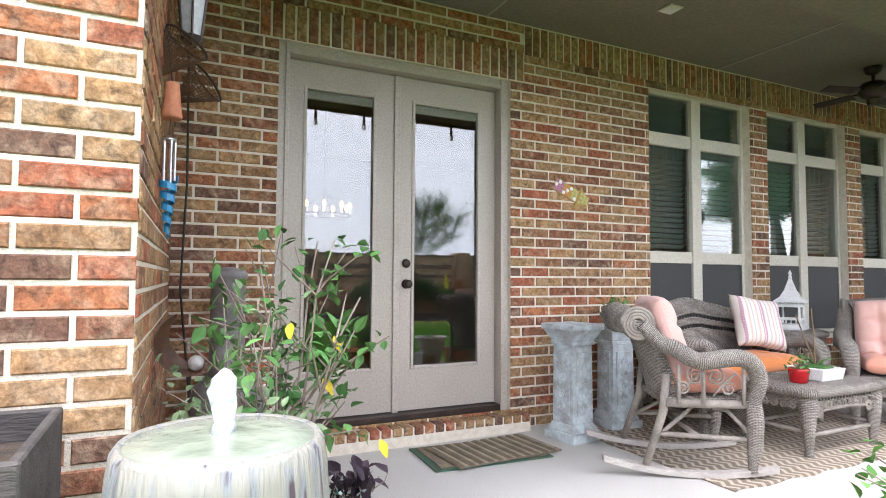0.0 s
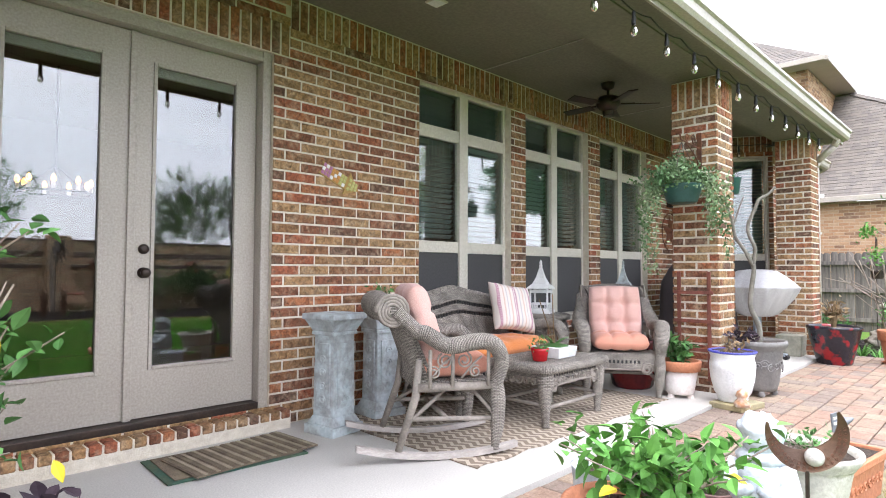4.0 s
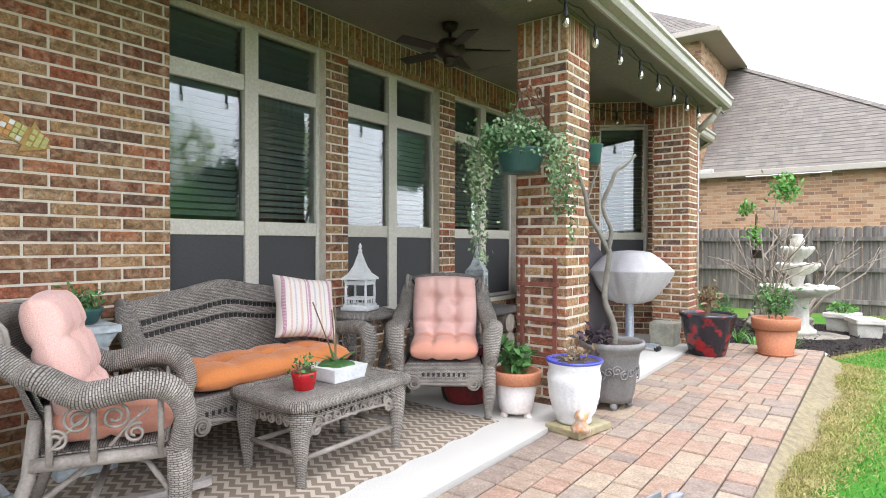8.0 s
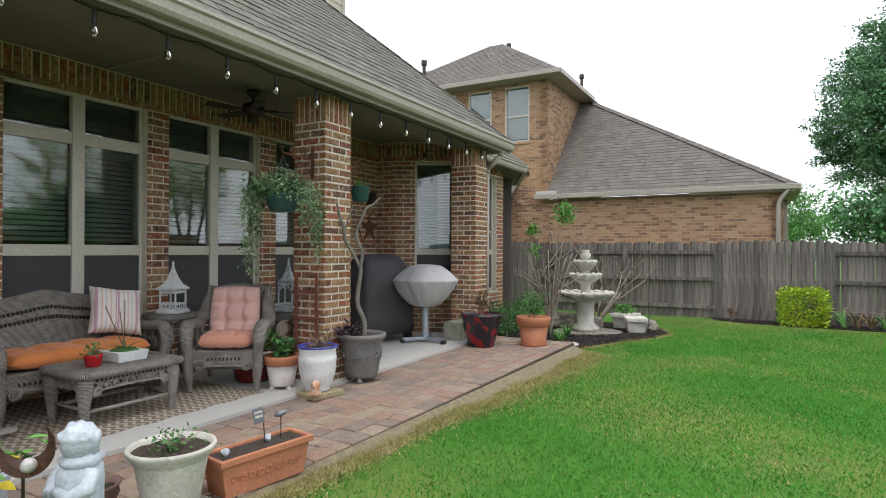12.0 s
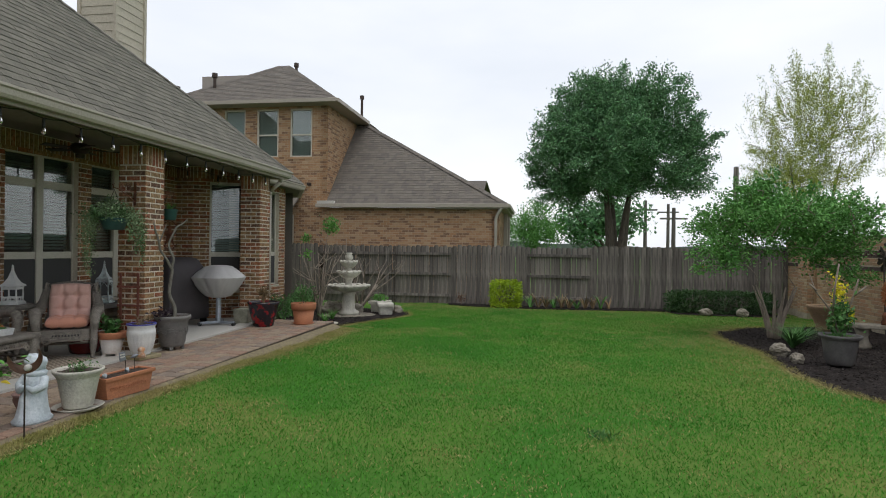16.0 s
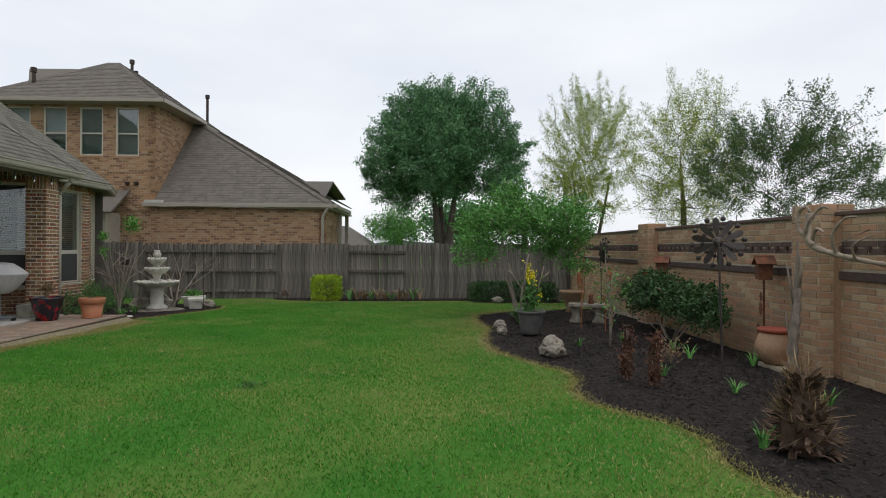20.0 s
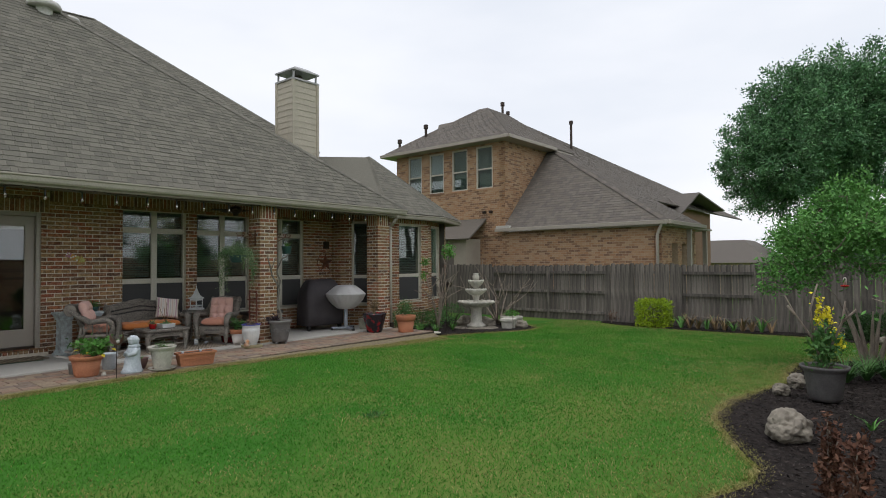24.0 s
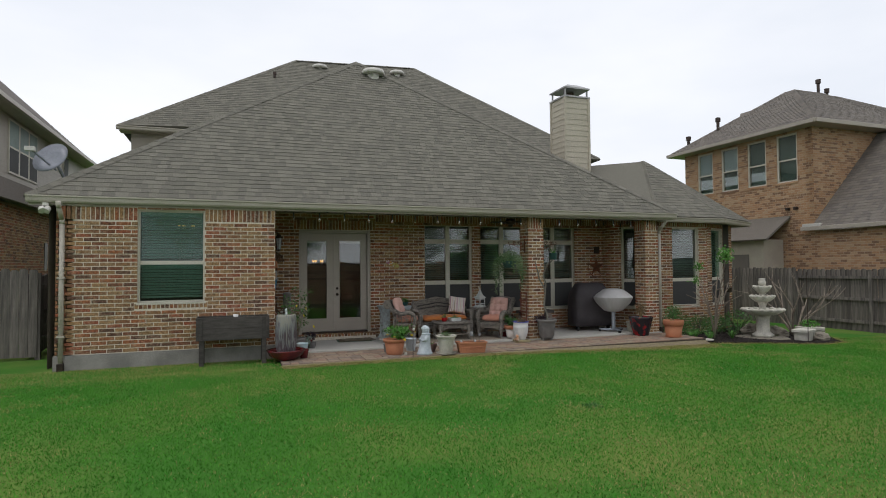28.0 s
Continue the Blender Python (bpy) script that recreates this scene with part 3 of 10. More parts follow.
def window(name, face, u0, u1, z0, z1, label, bars=(), rails=(), screens=True, blinds=0.0, sill=True, glass=None):
    """A framed window in an opening; bars are upright mullions, rails are (height, breadth)."""
    w = new(name)
    w.matrix_basis = face
    tagged(w, label, "window", kind="structure")
    t, d0, d1 = 0.032, 0.075, 0.13
    for a, b, c, d in ((u0, u0 + t, z0, z1), (u1 - t, u1, z0, z1), (u0 + t, u1 - t, z0, z0 + t), (u0 + t, u1 - t, z1 - t, z1)):
        part("window_frame", bbox(a, d0, c, b, d1, d, 0.004), FRAME, w)
    cols = [u0 + t] + [v for b in bars for v in (b - 0.055, b + 0.055)] + [u1 - t]
    for b in bars:
        part("mullion", bbox(b - 0.055, d0 - 0.012, z0 + t, b + 0.055, d1, z1 - t, 0.004), FRAME, w)
    rows = [z0 + t] + [v for r, h in rails for v in (r - h / 2, r + h / 2)] + [z1 - t]
    for i in range(0, len(cols), 2):
        for r, h in rails:
            part("rail", bbox(cols[i], d0 + 0.004, r - h / 2, cols[i + 1], d1, r + h / 2, 0.004), FRAME, w)
        for j in range(0, len(rows), 2):
            bm = bbox(cols[i], d0 + 0.028, rows[j], cols[i + 1], d0 + 0.034, rows[j + 1])
            p = part("pane", bm, glass or GLASS, w)
            p.visible_shadow = False
            if screens and j == 0:
                part("screen", bbox(cols[i] + 0.004, d0 + 0.008, rows[j] + 0.004, cols[i + 1] - 0.004, d0 + 0.012, rows[j + 1] - 0.004), SCREEN, w, "dark insect screen")
            elif blinds:
                bl = part("blind", bbox(cols[i] + 0.01, d1 + 0.012, rows[j + 1] - 0.05, cols[i + 1] - 0.01, d1 + 0.05, rows[j + 1]), BLIND, w, "closed horizontal slat blind")
                z = rows[j + 1] - 0.07
                me = None
                while z > rows[j] + 0.02:
                    if me is None:
                        bm = bmesh.new()
                        box(bm, cols[i] + 0.012, -0.024, -0.0015, cols[i + 1] - 0.012, 0.024, 0.0015, m=Matrix.Rotation(radians(blinds), 4, "X"))
                        me = bpy.data.meshes.new("slat")
                        bm.to_mesh(me)
                        bm.free()
                        me.materials.append(BLIND)
                    s = new("slat", me)
                    s.matrix_basis = pose(0, d1 + 0.035, z)
                    s.parent = bl
                    z -= 0.047
    if sill:
        part("window_sill", bbox(u0 - 0.02, -0.012, z0 - 0.035, u1 + 0.02, d1, z0, 0.006), FRAME, w)
    return w


for i, (a, b) in enumerate(WINS):
    m = (a + b) / 2
    window("window_%d" % (i + 1), wall_face(0, WALL_Y, 0), a, b, *WZ, "tall cream-framed window with closed blinds", [m], [(1.262, 0.10), (2.285, 0.11)], blinds=-40)
window("window_4", face_e, *AW, 0.55, 2.66, "tall cream-framed splayed window with closed blinds", [], [(1.255, 0.09)], blinds=-40)
window("window_5", face_b, BW[0] - 9.225, BW[1] - 9.225, 0.55, 2.66, "tall cream-framed bay window with closed blinds", [], [(1.255, 0.09)], blinds=-40)
window("window_6", face_c, *CW, 0.55, 2.66, "tall cream-framed bay window with closed blinds", [], [(1.255, 0.09)], blinds=-40, glass=CLEARGLASS)
window("window_7", face_w, LW[0] - WX0, LW[1] - WX0, LW[2], LW[3], "cream-framed wing window with closed green-grey blinds", [], [(1.77, 0.07)], screens=False, blinds=-40, glass=CLEARGLASS)

door = new("door_1")
door.matrix_basis = pose(0, WALL_Y, 0)
tagged(door, "closed pair of taupe glazed french doors", "door", kind="structure")
dx0, dx1, dz0, dz1 = DOOR
for a, b, c, d in ((dx0, dx0 + 0.07, dz0, dz1), (dx1 - 0.07, dx1, dz0, dz1), (dx0 + 0.07, dx1 - 0.07, dz1 - 0.07, dz1)):
    part("door_frame", bbox(a, 0.03, c, b, 0.2, d, 0.006), DOORPAINT, door)
    e = 0.03 if a == dx0 else 0.0
    part("moulding", bbox(a + (0.045 if b < 1 else 0) - 0.0, 0.016, c, b - (0.045 if a > 2 else 0), 0.03, d - (0.0 if d - c > 1 else 0.045), 0.004), DOORPAINT, door)
part("threshold", bbox(dx0 + 0.07, 0.02, dz0, dx1 - 0.07, 0.2, dz0 + 0.045, 0.005), BRONZE, door, "dark metal threshold")
mid = 1.255
for side in (-1, 1):
    a = dx0 + 0.075 if side < 0 else mid + 0.012
    b = mid - 0.012 if side < 0 else dx1 - 0.075
    z0, z1 = dz0 + 0.05, dz1 - 0.075
    gx0, gx1, gz0, gz1 = a + 0.10, b - 0.135 + 0.01 * (side > 0), 0.455, 2.30
    bm = bmesh.new()
    for q in ((a, z0, gx0, z1), (gx1, z0, b, z1), (gx0, z0, gx1, gz0), (gx0, gz1, gx1, z1)):
        box(bm, q[0], 0.10, q[1], q[2], 0.145, q[3])
    leaf2 = part("leaf", bm, DOORPAINT, door)
    for q in ((gx0, gz0, gx0 + 0.022, gz1), (gx1 - 0.022, gz0, gx1, gz1), (gx0 + 0.022, gz0, gx1 - 0.022, gz0 + 0.022), (gx0 + 0.022, gz1 - 0.022, gx1 - 0.022, gz1)):
        part("bead", bbox(q[0], 0.09, q[1], q[2], 0.12, q[3], 0.005), DOORPAINT, leaf2)
    p = part("pane", bbox(gx0 + 0.02, 0.118, gz0 + 0.02, gx1 - 0.02, 0.124, gz1 - 0.02), DOORGLASS, leaf2)
    p.visible_shadow = False
    part("shade_cassette", bbox(gx0 + 0.02, 0.128, gz1 - 0.075, gx1 - 0.02, 0.15, gz1 - 0.02), FRAME, leaf2, "white cassette of a raised shade")
part("astragal", bbox(mid - 0.022, 0.082, dz0 + 0.04, mid + 0.022, 0.10, dz1 - 0.075, 0.006), DOORPAINT, door)
for z in (1.03, 1.17):
    bm = bmesh.new()
    prof = [(0.032, 0.0), (0.032, 0.008), (0.014, 0.014), (0.012, 0.03), (0.026, 0.04), (0.029, 0.055), (0.02, 0.066), (0.004, 0.069)] if z < 1.1 else [(0.03, 0), (0.03, 0.012), (0.024, 0.024), (0.01, 0.026), (0.003, 0.027)]
    lathe(bm, prof, 20, m=pose(mid + 0.075, 0.10, z, 90))
    part("door_handle" if z < 1.1 else "deadbolt", bm, BRONZE, door, "dark bronze round knob" if z < 1.1 else "", smooth=True)
# rowlock brick sill under the door
sill = tagged(link_mesh("door_sill", bbox(dx0 - 0.1, WALL_Y - 0.105, -0.02, dx1 + 0.1, WALL_Y + 0.2, 0.115), MORTAR), "brick rowlock sill under the doors", "sill", kind="structure")
n = 25
for i in range(n):
    w = (dx1 - dx0 + 0.2) / n
    ob = link_mesh("brick", bbox(-w / 2 + 0.006, -0.012, 0.018, w / 2 - 0.006, 0.105, 0.074, 0.006, segments=1), BRICK, sill)
    ob.matrix_basis = pose(dx0 - 0.1 + (i + 0.5) * w, WALL_Y - 0.10, 0.05, random.uniform(-1, 1))

# rooms behind the glass; dark wall colour stands in for their dimness
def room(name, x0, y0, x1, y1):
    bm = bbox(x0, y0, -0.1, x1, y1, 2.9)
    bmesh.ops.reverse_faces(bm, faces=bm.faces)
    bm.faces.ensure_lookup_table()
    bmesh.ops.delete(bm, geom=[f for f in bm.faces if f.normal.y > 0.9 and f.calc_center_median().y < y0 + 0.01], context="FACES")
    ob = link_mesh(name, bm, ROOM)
    return tagged(ob, "interior walls coloured dark to stand for dim rooms", "room", kind="structure")


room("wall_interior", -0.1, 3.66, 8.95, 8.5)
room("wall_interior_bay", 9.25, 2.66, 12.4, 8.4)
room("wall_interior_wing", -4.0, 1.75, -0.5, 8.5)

# lamps burning indoors
WARMB = glow("candle_bulb", (1.0, 0.42, 0.07), 1.8)


def chandelier(x, y, z, r, n, label, room_top=2.9):
    """A ring chandelier with small upright bulbs."""
    t = thing("chandelier", x, y, z, label, "chandelier")
    part("ring", tube(bmesh.new(), [(r * math.cos(k * math.tau / 28), r * math.sin(k * math.tau / 28), 0) for k in range(28)], 0.012, 6, closed=True), BRONZE, t)
    part("rod", tube(bmesh.new(), [(0, 0, 0.0), (0, 0, room_top - z)], 0.01, 6), BRONZE, t)
    for k in range(4):
        a = k * math.tau / 4
        part("arm", tube(bmesh.new(), [(0, 0, 0.25), (r * math.cos(a), r * math.sin(a), 0)], 0.008, 5), BRONZE, t)
    for k in range(n):
        a = (k + 0.4) * math.tau / n
        c = (r * math.cos(a), r * math.sin(a), 0.012)
        cup = part("candle", lathe(bmesh.new(), [(0.016, 0), (0.016, 0.05), (0.008, 0.055)], 8, centre=c), FRAME, t)
        part("bulb", lathe(bmesh.new(), [(0.008, 0.052), (0.022, 0.075), (0.018, 0.10), (0.003, 0.125)], 10, centre=c), WARMB, cup, smooth=True)
    return t


chandelier(1.38, 6.0, 1.74, 0.28, 9, "dark ring chandelier with warm candle bulbs indoors")
chandelier(-1.93, 3.88, 2.5, 0.16, 5, "small warm chandelier glowing behind the blind")

# ---- roofs ----


def shingle_plane(name, a, b, top, label, material, top2=None, tab=0.165, rise=0.13, near=None, category="roof", ridge_cap=True):
    """A roof plane over eave a-b up to a point (or an edge top-top2), laid in stepped courses of shingles."""
    a, b, top = Vector(a), Vector(b), Vector(top)
    top2 = Vector(top2) if top2 else top
    du = (b - a).normalized()
    up = (top - a) - du * (top - a).dot(du)
    h = up.length
    up.normalize()
    nrm = du.cross(up)
    if nrm.z < 0:
        nrm = -nrm
    bm = slab(bmesh.new(), [a, b, top2, top] if (top2 - top).length > 0.01 else [a, b, top], 0.05)
    roof = tagged(link_mesh(name, bm, material), label, category, kind="structure")
    L, ut, ut2 = (b - a).length, (top - a).dot(du), (top2 - a).dot(du)
    verts, faces = [], []
    rows = int(h / rise)
    made, shared = 0, {}
    for r in range(rows):
        v0, v1 = r * rise, min(h, (r + 1.12) * rise)
        lo, hi = max(0.0, ut * v0 / h), L + (ut2 - L) * v0 / h
        lo1, hi1 = max(0.0, ut * v1 / h), L + (ut2 - L) * v1 / h
        u = lo - random.uniform(0, tab)
        while u < hi:
            w = tab * random.choice((0.55, 0.75, 1.0, 1.25))
            s, e = max(u, lo), min(u + w - 0.004, hi)
            if e - s > 0.03:
                s1, e1 = min(max(s, lo1), hi1), max(min(e, hi1), lo1)
                lift = 0.009 + random.uniform(0, 0.006)
                drop = random.choice((0.0, 0.0, 0.012))
                base = len(verts)
                P = lambda q, v, k: a + du * q + up * v + nrm * k
                verts += [P(s, v0 - drop, lift), P(e, v0 - drop, lift), P(max(e1, s1 + 0.001), v1, 0.003), P(s1, v1, 0.003), P(s, v0 - drop, 0.0), P(e, v0 - drop, 0.0)]
                faces += [(base, base + 1, base + 2, base + 3), (base + 4, base + 5, base + 1, base), (base + 4, base, base + 3), (base + 1, base + 5, base + 2)]
            u += w
    tagged(raw("shingles", verts, faces, material, roof), kind="stuff")
    return roof


def ridge(pts, material, label="row of ridge cap shingles"):
    """Overlapping cap shingles along a hip or ridge."""
    cap = None
    for a, b in zip(pts, pts[1:]):
        a, b = Vector(a), Vector(b)
        d = (b - a).normalized()
        side = d.cross(Vector((0, 0, 1))).normalized()
        up = side.cross(d)
        verts, faces = [], []
        n = int((b - a).length / 0.2)
        for i in range(n):
            p, q = a + d * (i * 0.2), a + d * (i * 0.2 + 0.24)
            k = len(verts)
            verts += [p - side * 0.13 - up * 0.06, p + up * 0.014, p + side * 0.13 - up * 0.06, q - side * 0.13 - up * 0.075, q + up * 0.006, q + side * 0.13 - up * 0.075]
            faces += [(k, k + 1, k + 4, k + 3), (k + 1, k + 2, k + 5, k + 4)]
        cap = tagged(raw("ridge_cap", verts, faces, material), label, "roof", kind="structure")
    return cap


EL, ER, EB = (-4.26, EAVE_Y + 0.02, 2.935), (9.46, EAVE_Y + 0.02, 2.935), (2.33, 6.13, 7.55)
shingle_plane("roof_front", EL, ER, EB, "steep hipped roof of grey-brown shingles", SHINGLE)
BACK = 17.0
bm = slab(bmesh.new(), [EL, EB, (2.33, 12.0, 7.55), (-4.26, BACK, 2.935)], 0.05)
tagged(link_mesh("roof_west", bm, SHINGLE), "west slope of the shingled roof", "roof", kind="structure")
shingle_plane("roof_east", ER, (9.46, BACK, 2.935), EB, "east slope of the shingled roof", SHINGLE, top2=(2.33, 12.0, 7.55))
ridge([EL, EB], SHINGLE)
ridge([ER, EB], SHINGLE)
# taller roof further back
RA, RB, RC, RD = (-4.35, 10.0, 6.12), (11.13, 10.0, 6.856), (1.43, 13.9, 10.14), (6.48, 13.9, 10.38)
shingle_plane("roof_rear", RA, RB, RC, "taller shingled roof behind", SHINGLE, top2=RD)
shingle_plane("roof_rear_low", (3.0, 8.83, 5.345), (12.5, 8.83, 5.797), (3.0, 10.0, 6.469), "lower part of the taller shingled roof", SHINGLE, top2=RB)
bm = slab(bmesh.new(), [RA, RC, (1.43, 18, 10.14), (-4.35, 22, 6.12)], 0.05)
tagged(link_mesh("roof_rear_west", bm, SHINGLE), "west slope of the taller roof", "roof", kind="structure")
bm = slab(bmesh.new(), [(12.5, 8.83, 5.797), RB, RD, (6.48, 18, 10.38), (14.6, 22, 5.9)], 0.05)
tagged(link_mesh("roof_rear_east", bm, SHINGLE), "east slope of the taller roof", "roof", kind="structure")
ridge([RA, RC, RD, RB, (12.5, 8.83, 5.82)], SHINGLE)
bm = bbox(-4.0, 10.4, 2.9, 9.0, 18, 6.0)
tagged(link_mesh("wall_upper", bm, TAUPE), "taupe sided upper wall of the house", "wall", kind="structure")
gutter("gutter", [(-4.35, 10.0, 5.98), (-2.0, 10.0, 5.98)], "taupe gutter of the upper roof")
tagged(link_mesh("soffit_upper", bbox(-4.3, 10.05, 5.97, -2.0, 10.5, 5.99), TAUPE), "taupe soffit of the upper roof", "soffit", kind="structure")
# bay roof
bp = (10.82, 4.3, 4.85)
shingle_plane("roof_bay", (9.42, 2.04, 2.93), (11.63, 2.04, 2.93), bp, "small shingled hip roof over the bay", SHINGLE)
shingle_plane("roof_bay_corner", (11.63, 2.04, 2.93), (13.52, 2.93, 2.93), bp, "small shingled hip roof over the bay", SHINGLE)
shingle_plane("roof_bay_east", (13.52, 2.93, 2.93), (13.52, 9.0, 2.93), bp, "east slope of the bay roof", SHINGLE, top2=(10.82, 8.0, 4.85))
bm = slab(bmesh.new(), [(9.42, 2.04, 2.93), bp, (10.82, 8.0, 4.85), (7.6, 5.5, 4.6)], 0.04)
tagged(link_mesh("roof_bay_west", bm, SHINGLE), "west slope of the bay roof", "roof", kind="structure")
ridge([(9.42, 2.04, 2.94), bp], SHINGLE)
ridge([(11.63, 2.04, 2.94), bp], SHINGLE)
ridge([(13.52, 2.93, 2.94), bp], SHINGLE)
# ---- plants: tools ----
def leaf_mat(name, a, b, rough=0.55, var=0.35):
    m = mat(name, a, b, 3.0, rough, 0.0, 30, per_piece=var, specular=0.22)
    return m


OAK = leaf_mat("oak_leaf", (0.075, 0.185, 0.080), (0.145, 0.295, 0.125), 0.42, var=0.5)
DUSKY = leaf_mat("dusky_leaf", (0.058, 0.120, 0.040), (0.110, 0.170, 0.050), 0.6, var=0.4)
LIMEG = leaf_mat("young_leaf", (0.25, 0.33, 0.045), (0.36, 0.42, 0.07))
SHRUB = leaf_mat("shrub_leaf", (0.085, 0.24, 0.055), (0.14, 0.32, 0.075))
MIDG = leaf_mat("mid_leaf", (0.06, 0.16, 0.045), (0.10, 0.22, 0.06))
BUSHY = leaf_mat("bright_bush_leaf", (0.36, 0.47, 0.02), (0.24, 0.36, 0.03))
PALEG = leaf_mat("variegated_leaf", (0.075, 0.165, 0.06), (0.24, 0.31, 0.17))
BRIGHTG = leaf_mat("bright_leaf", (0.075, 0.21, 0.04), (0.12, 0.29, 0.055))
PURPLE = leaf_mat("dark_purple_leaf", (0.035, 0.025, 0.035), (0.06, 0.04, 0.05))
RUSTL = leaf_mat("withered_brown_leaf", (0.105, 0.048, 0.032), (0.18, 0.095, 0.06), 0.8)
STRAW = leaf_mat("straw_leaf", (0.28, 0.20, 0.11), (0.17, 0.11, 0.06), 0.8)
GRASS = mat("grass_blade", (0.050, 0.215, 0.024), (0.088, 0.270, 0.034), 1.2, 0.9, 0.0, 30, per_piece=0.3, specular=0.08)
DRYGRASS = mat("dry_grass_blade", (0.38, 0.325, 0.15), (0.27, 0.27, 0.085), 3.0, 0.9, 0.0, 30, per_piece=0.3, specular=0.08)
BARK = mat("bark", (0.11, 0.09, 0.07), (0.06, 0.05, 0.04), 8, 0.95, 0.8, 40, stretch=(3, 3, 0.6))
PALEBARK = mat("pale_bark", (0.30, 0.25, 0.20), (0.20, 0.16, 0.13), 8, 0.9, 0.5, 40, stretch=(3, 3, 0.6))
rng = np.random.default_rng(7)


def leaf_mesh(name, centres, dirs, length, width, material, parent, label="", droop=0.0):
    """Many folded leaves in one crown: centre points and pointing directions are arrays."""
    c, d = np.asarray(centres, float), np.asarray(dirs, float)
    n = len(c)
    d = d / (np.linalg.norm(d, axis=1, keepdims=True) + 1e-9)
    d[:, 2] -= droop
    d = d / (np.linalg.norm(d, axis=1, keepdims=True) + 1e-9)
    r = rng.normal(size=(n, 3))
    s = np.cross(d, r)
    s /= np.linalg.norm(s, axis=1, keepdims=True) + 1e-9
    u = np.cross(s, d)
    L = (length * rng.uniform(0.6, 1.25, n))[:, None]
    W = (width * rng.uniform(0.7, 1.2, n))[:, None]
    v = np.stack([c, c + d * L * 0.45 + s * W * 0.5 + u * W * 0.18, c + d * L, c + d * L * 0.45 - s * W * 0.5 + u * W * 0.18], 1).reshape(-1, 3)
    me = bpy.data.meshes.new(name)
    idx = np.arange(4 * n, dtype=np.int32).reshape(n, 4)
    faces = np.concatenate([idx[:, [0, 1, 2]], idx[:, [0, 2, 3]]], 1).reshape(-1, 3)
    me.vertices.add(4 * n)
    me.vertices.foreach_set("co", v.ravel())
    me.loops.add(6 * n)
    me.loops.foreach_set("vertex_index", faces.ravel())
    me.polygons.add(2 * n)
    me.polygons.foreach_set("loop_start", np.arange(0, 6 * n, 3, dtype=np.int32))
    me.polygons.foreach_set("loop_total", np.full(2 * n, 3, dtype=np.int32))
    me.update()
    me.validate()
    me.materials.append(material)
    ob = new(name, me)
    ob.parent = parent
    return tagged(ob, label) if label else ob


def broad_leaves(name, centres, dirs, length, width, material, parent, droop=0.3, seed=3):
    """Fewer, larger leaves seen from near: ovate, folded along the midrib and curled down at the tip."""
    rs = random.Random(seed)
    verts, faces = [], []
    for c, d in zip(centres, dirs):
        c, d = Vector(c), Vector(d).normalized()
        d.z -= droop * rs.uniform(0.2, 1.2)
        d.normalize()
        s = d.cross(Vector((rs.gauss(0, 0.35), rs.gauss(0, 0.35), 1)))
        if s.length < 0.05:
            s = d.orthogonal()
        s.normalize()
        u = s.cross(d)
        L, W = length * rs.uniform(0.55, 1.2), width * rs.uniform(0.7, 1.15)
        k = len(verts)
        prof = ((0.0, 0.02), (0.18, 0.62), (0.42, 1.0), (0.68, 0.74), (0.88, 0.34), (1.0, 0.0))
        for f, b in prof:
            mid = c + d * (L * f) - u * (0.22 * L * f * f)
            verts += [mid + s * (W * 0.5 * b) + u * (W * 0.16 * b), mid, mid - s * (W * 0.5 * b) + u * (W * 0.16 * b)]
        for i in range(5):
            a = k + 3 * i
            faces += [(a, a + 1, a + 4, a + 3), (a + 1, a + 2, a + 5, a + 4)]
    return raw(name, verts, faces, material, parent)


def grow(bm, p, d, length, radius, depth, tips, split=3, wide=0.6, lift=0.15, n=6, bend=0.25, keep=0.72):
    """Limbs that fork and taper; collects twig points."""
    p, d = Vector(p), Vector(d).normalized()
    pts, rad = [p.copy()], [radius]
    steps = 4
    for i in range(steps):
        d = (d + Vector((random.uniform(-1, 1), random.uniform(-1, 1), random.uniform(-0.6, 1) + lift)) * bend * 0.4).normalized()
        p = p + d * (length / steps)
        pts.append(p.copy())
        rad.append(radius * (1 - 0.42 * (i + 1) / steps))
        if depth <= 1:
            tips.append((p.copy(), d.copy()))
    tube(bm, pts, rad, max(4, n))
    if depth > 0:
        for k in range(split):
            a = math.tau * (k + random.random()) / split
            side = d.orthogonal().normalized()
            side = (Matrix.Rotation(a, 3, d) @ side)
            nd = (d + side * wide * random.uniform(0.7, 1.2)).normalized()
            start = pts[-1] if k else pts[-1]
            if depth > 1 and k == split - 1:
                start = pts[-2]
            grow(bm, start, nd, length * keep * random.uniform(0.8, 1.15), radius * 0.56, depth - 1, tips, split, wide, lift, max(4, n - 1), bend, keep)


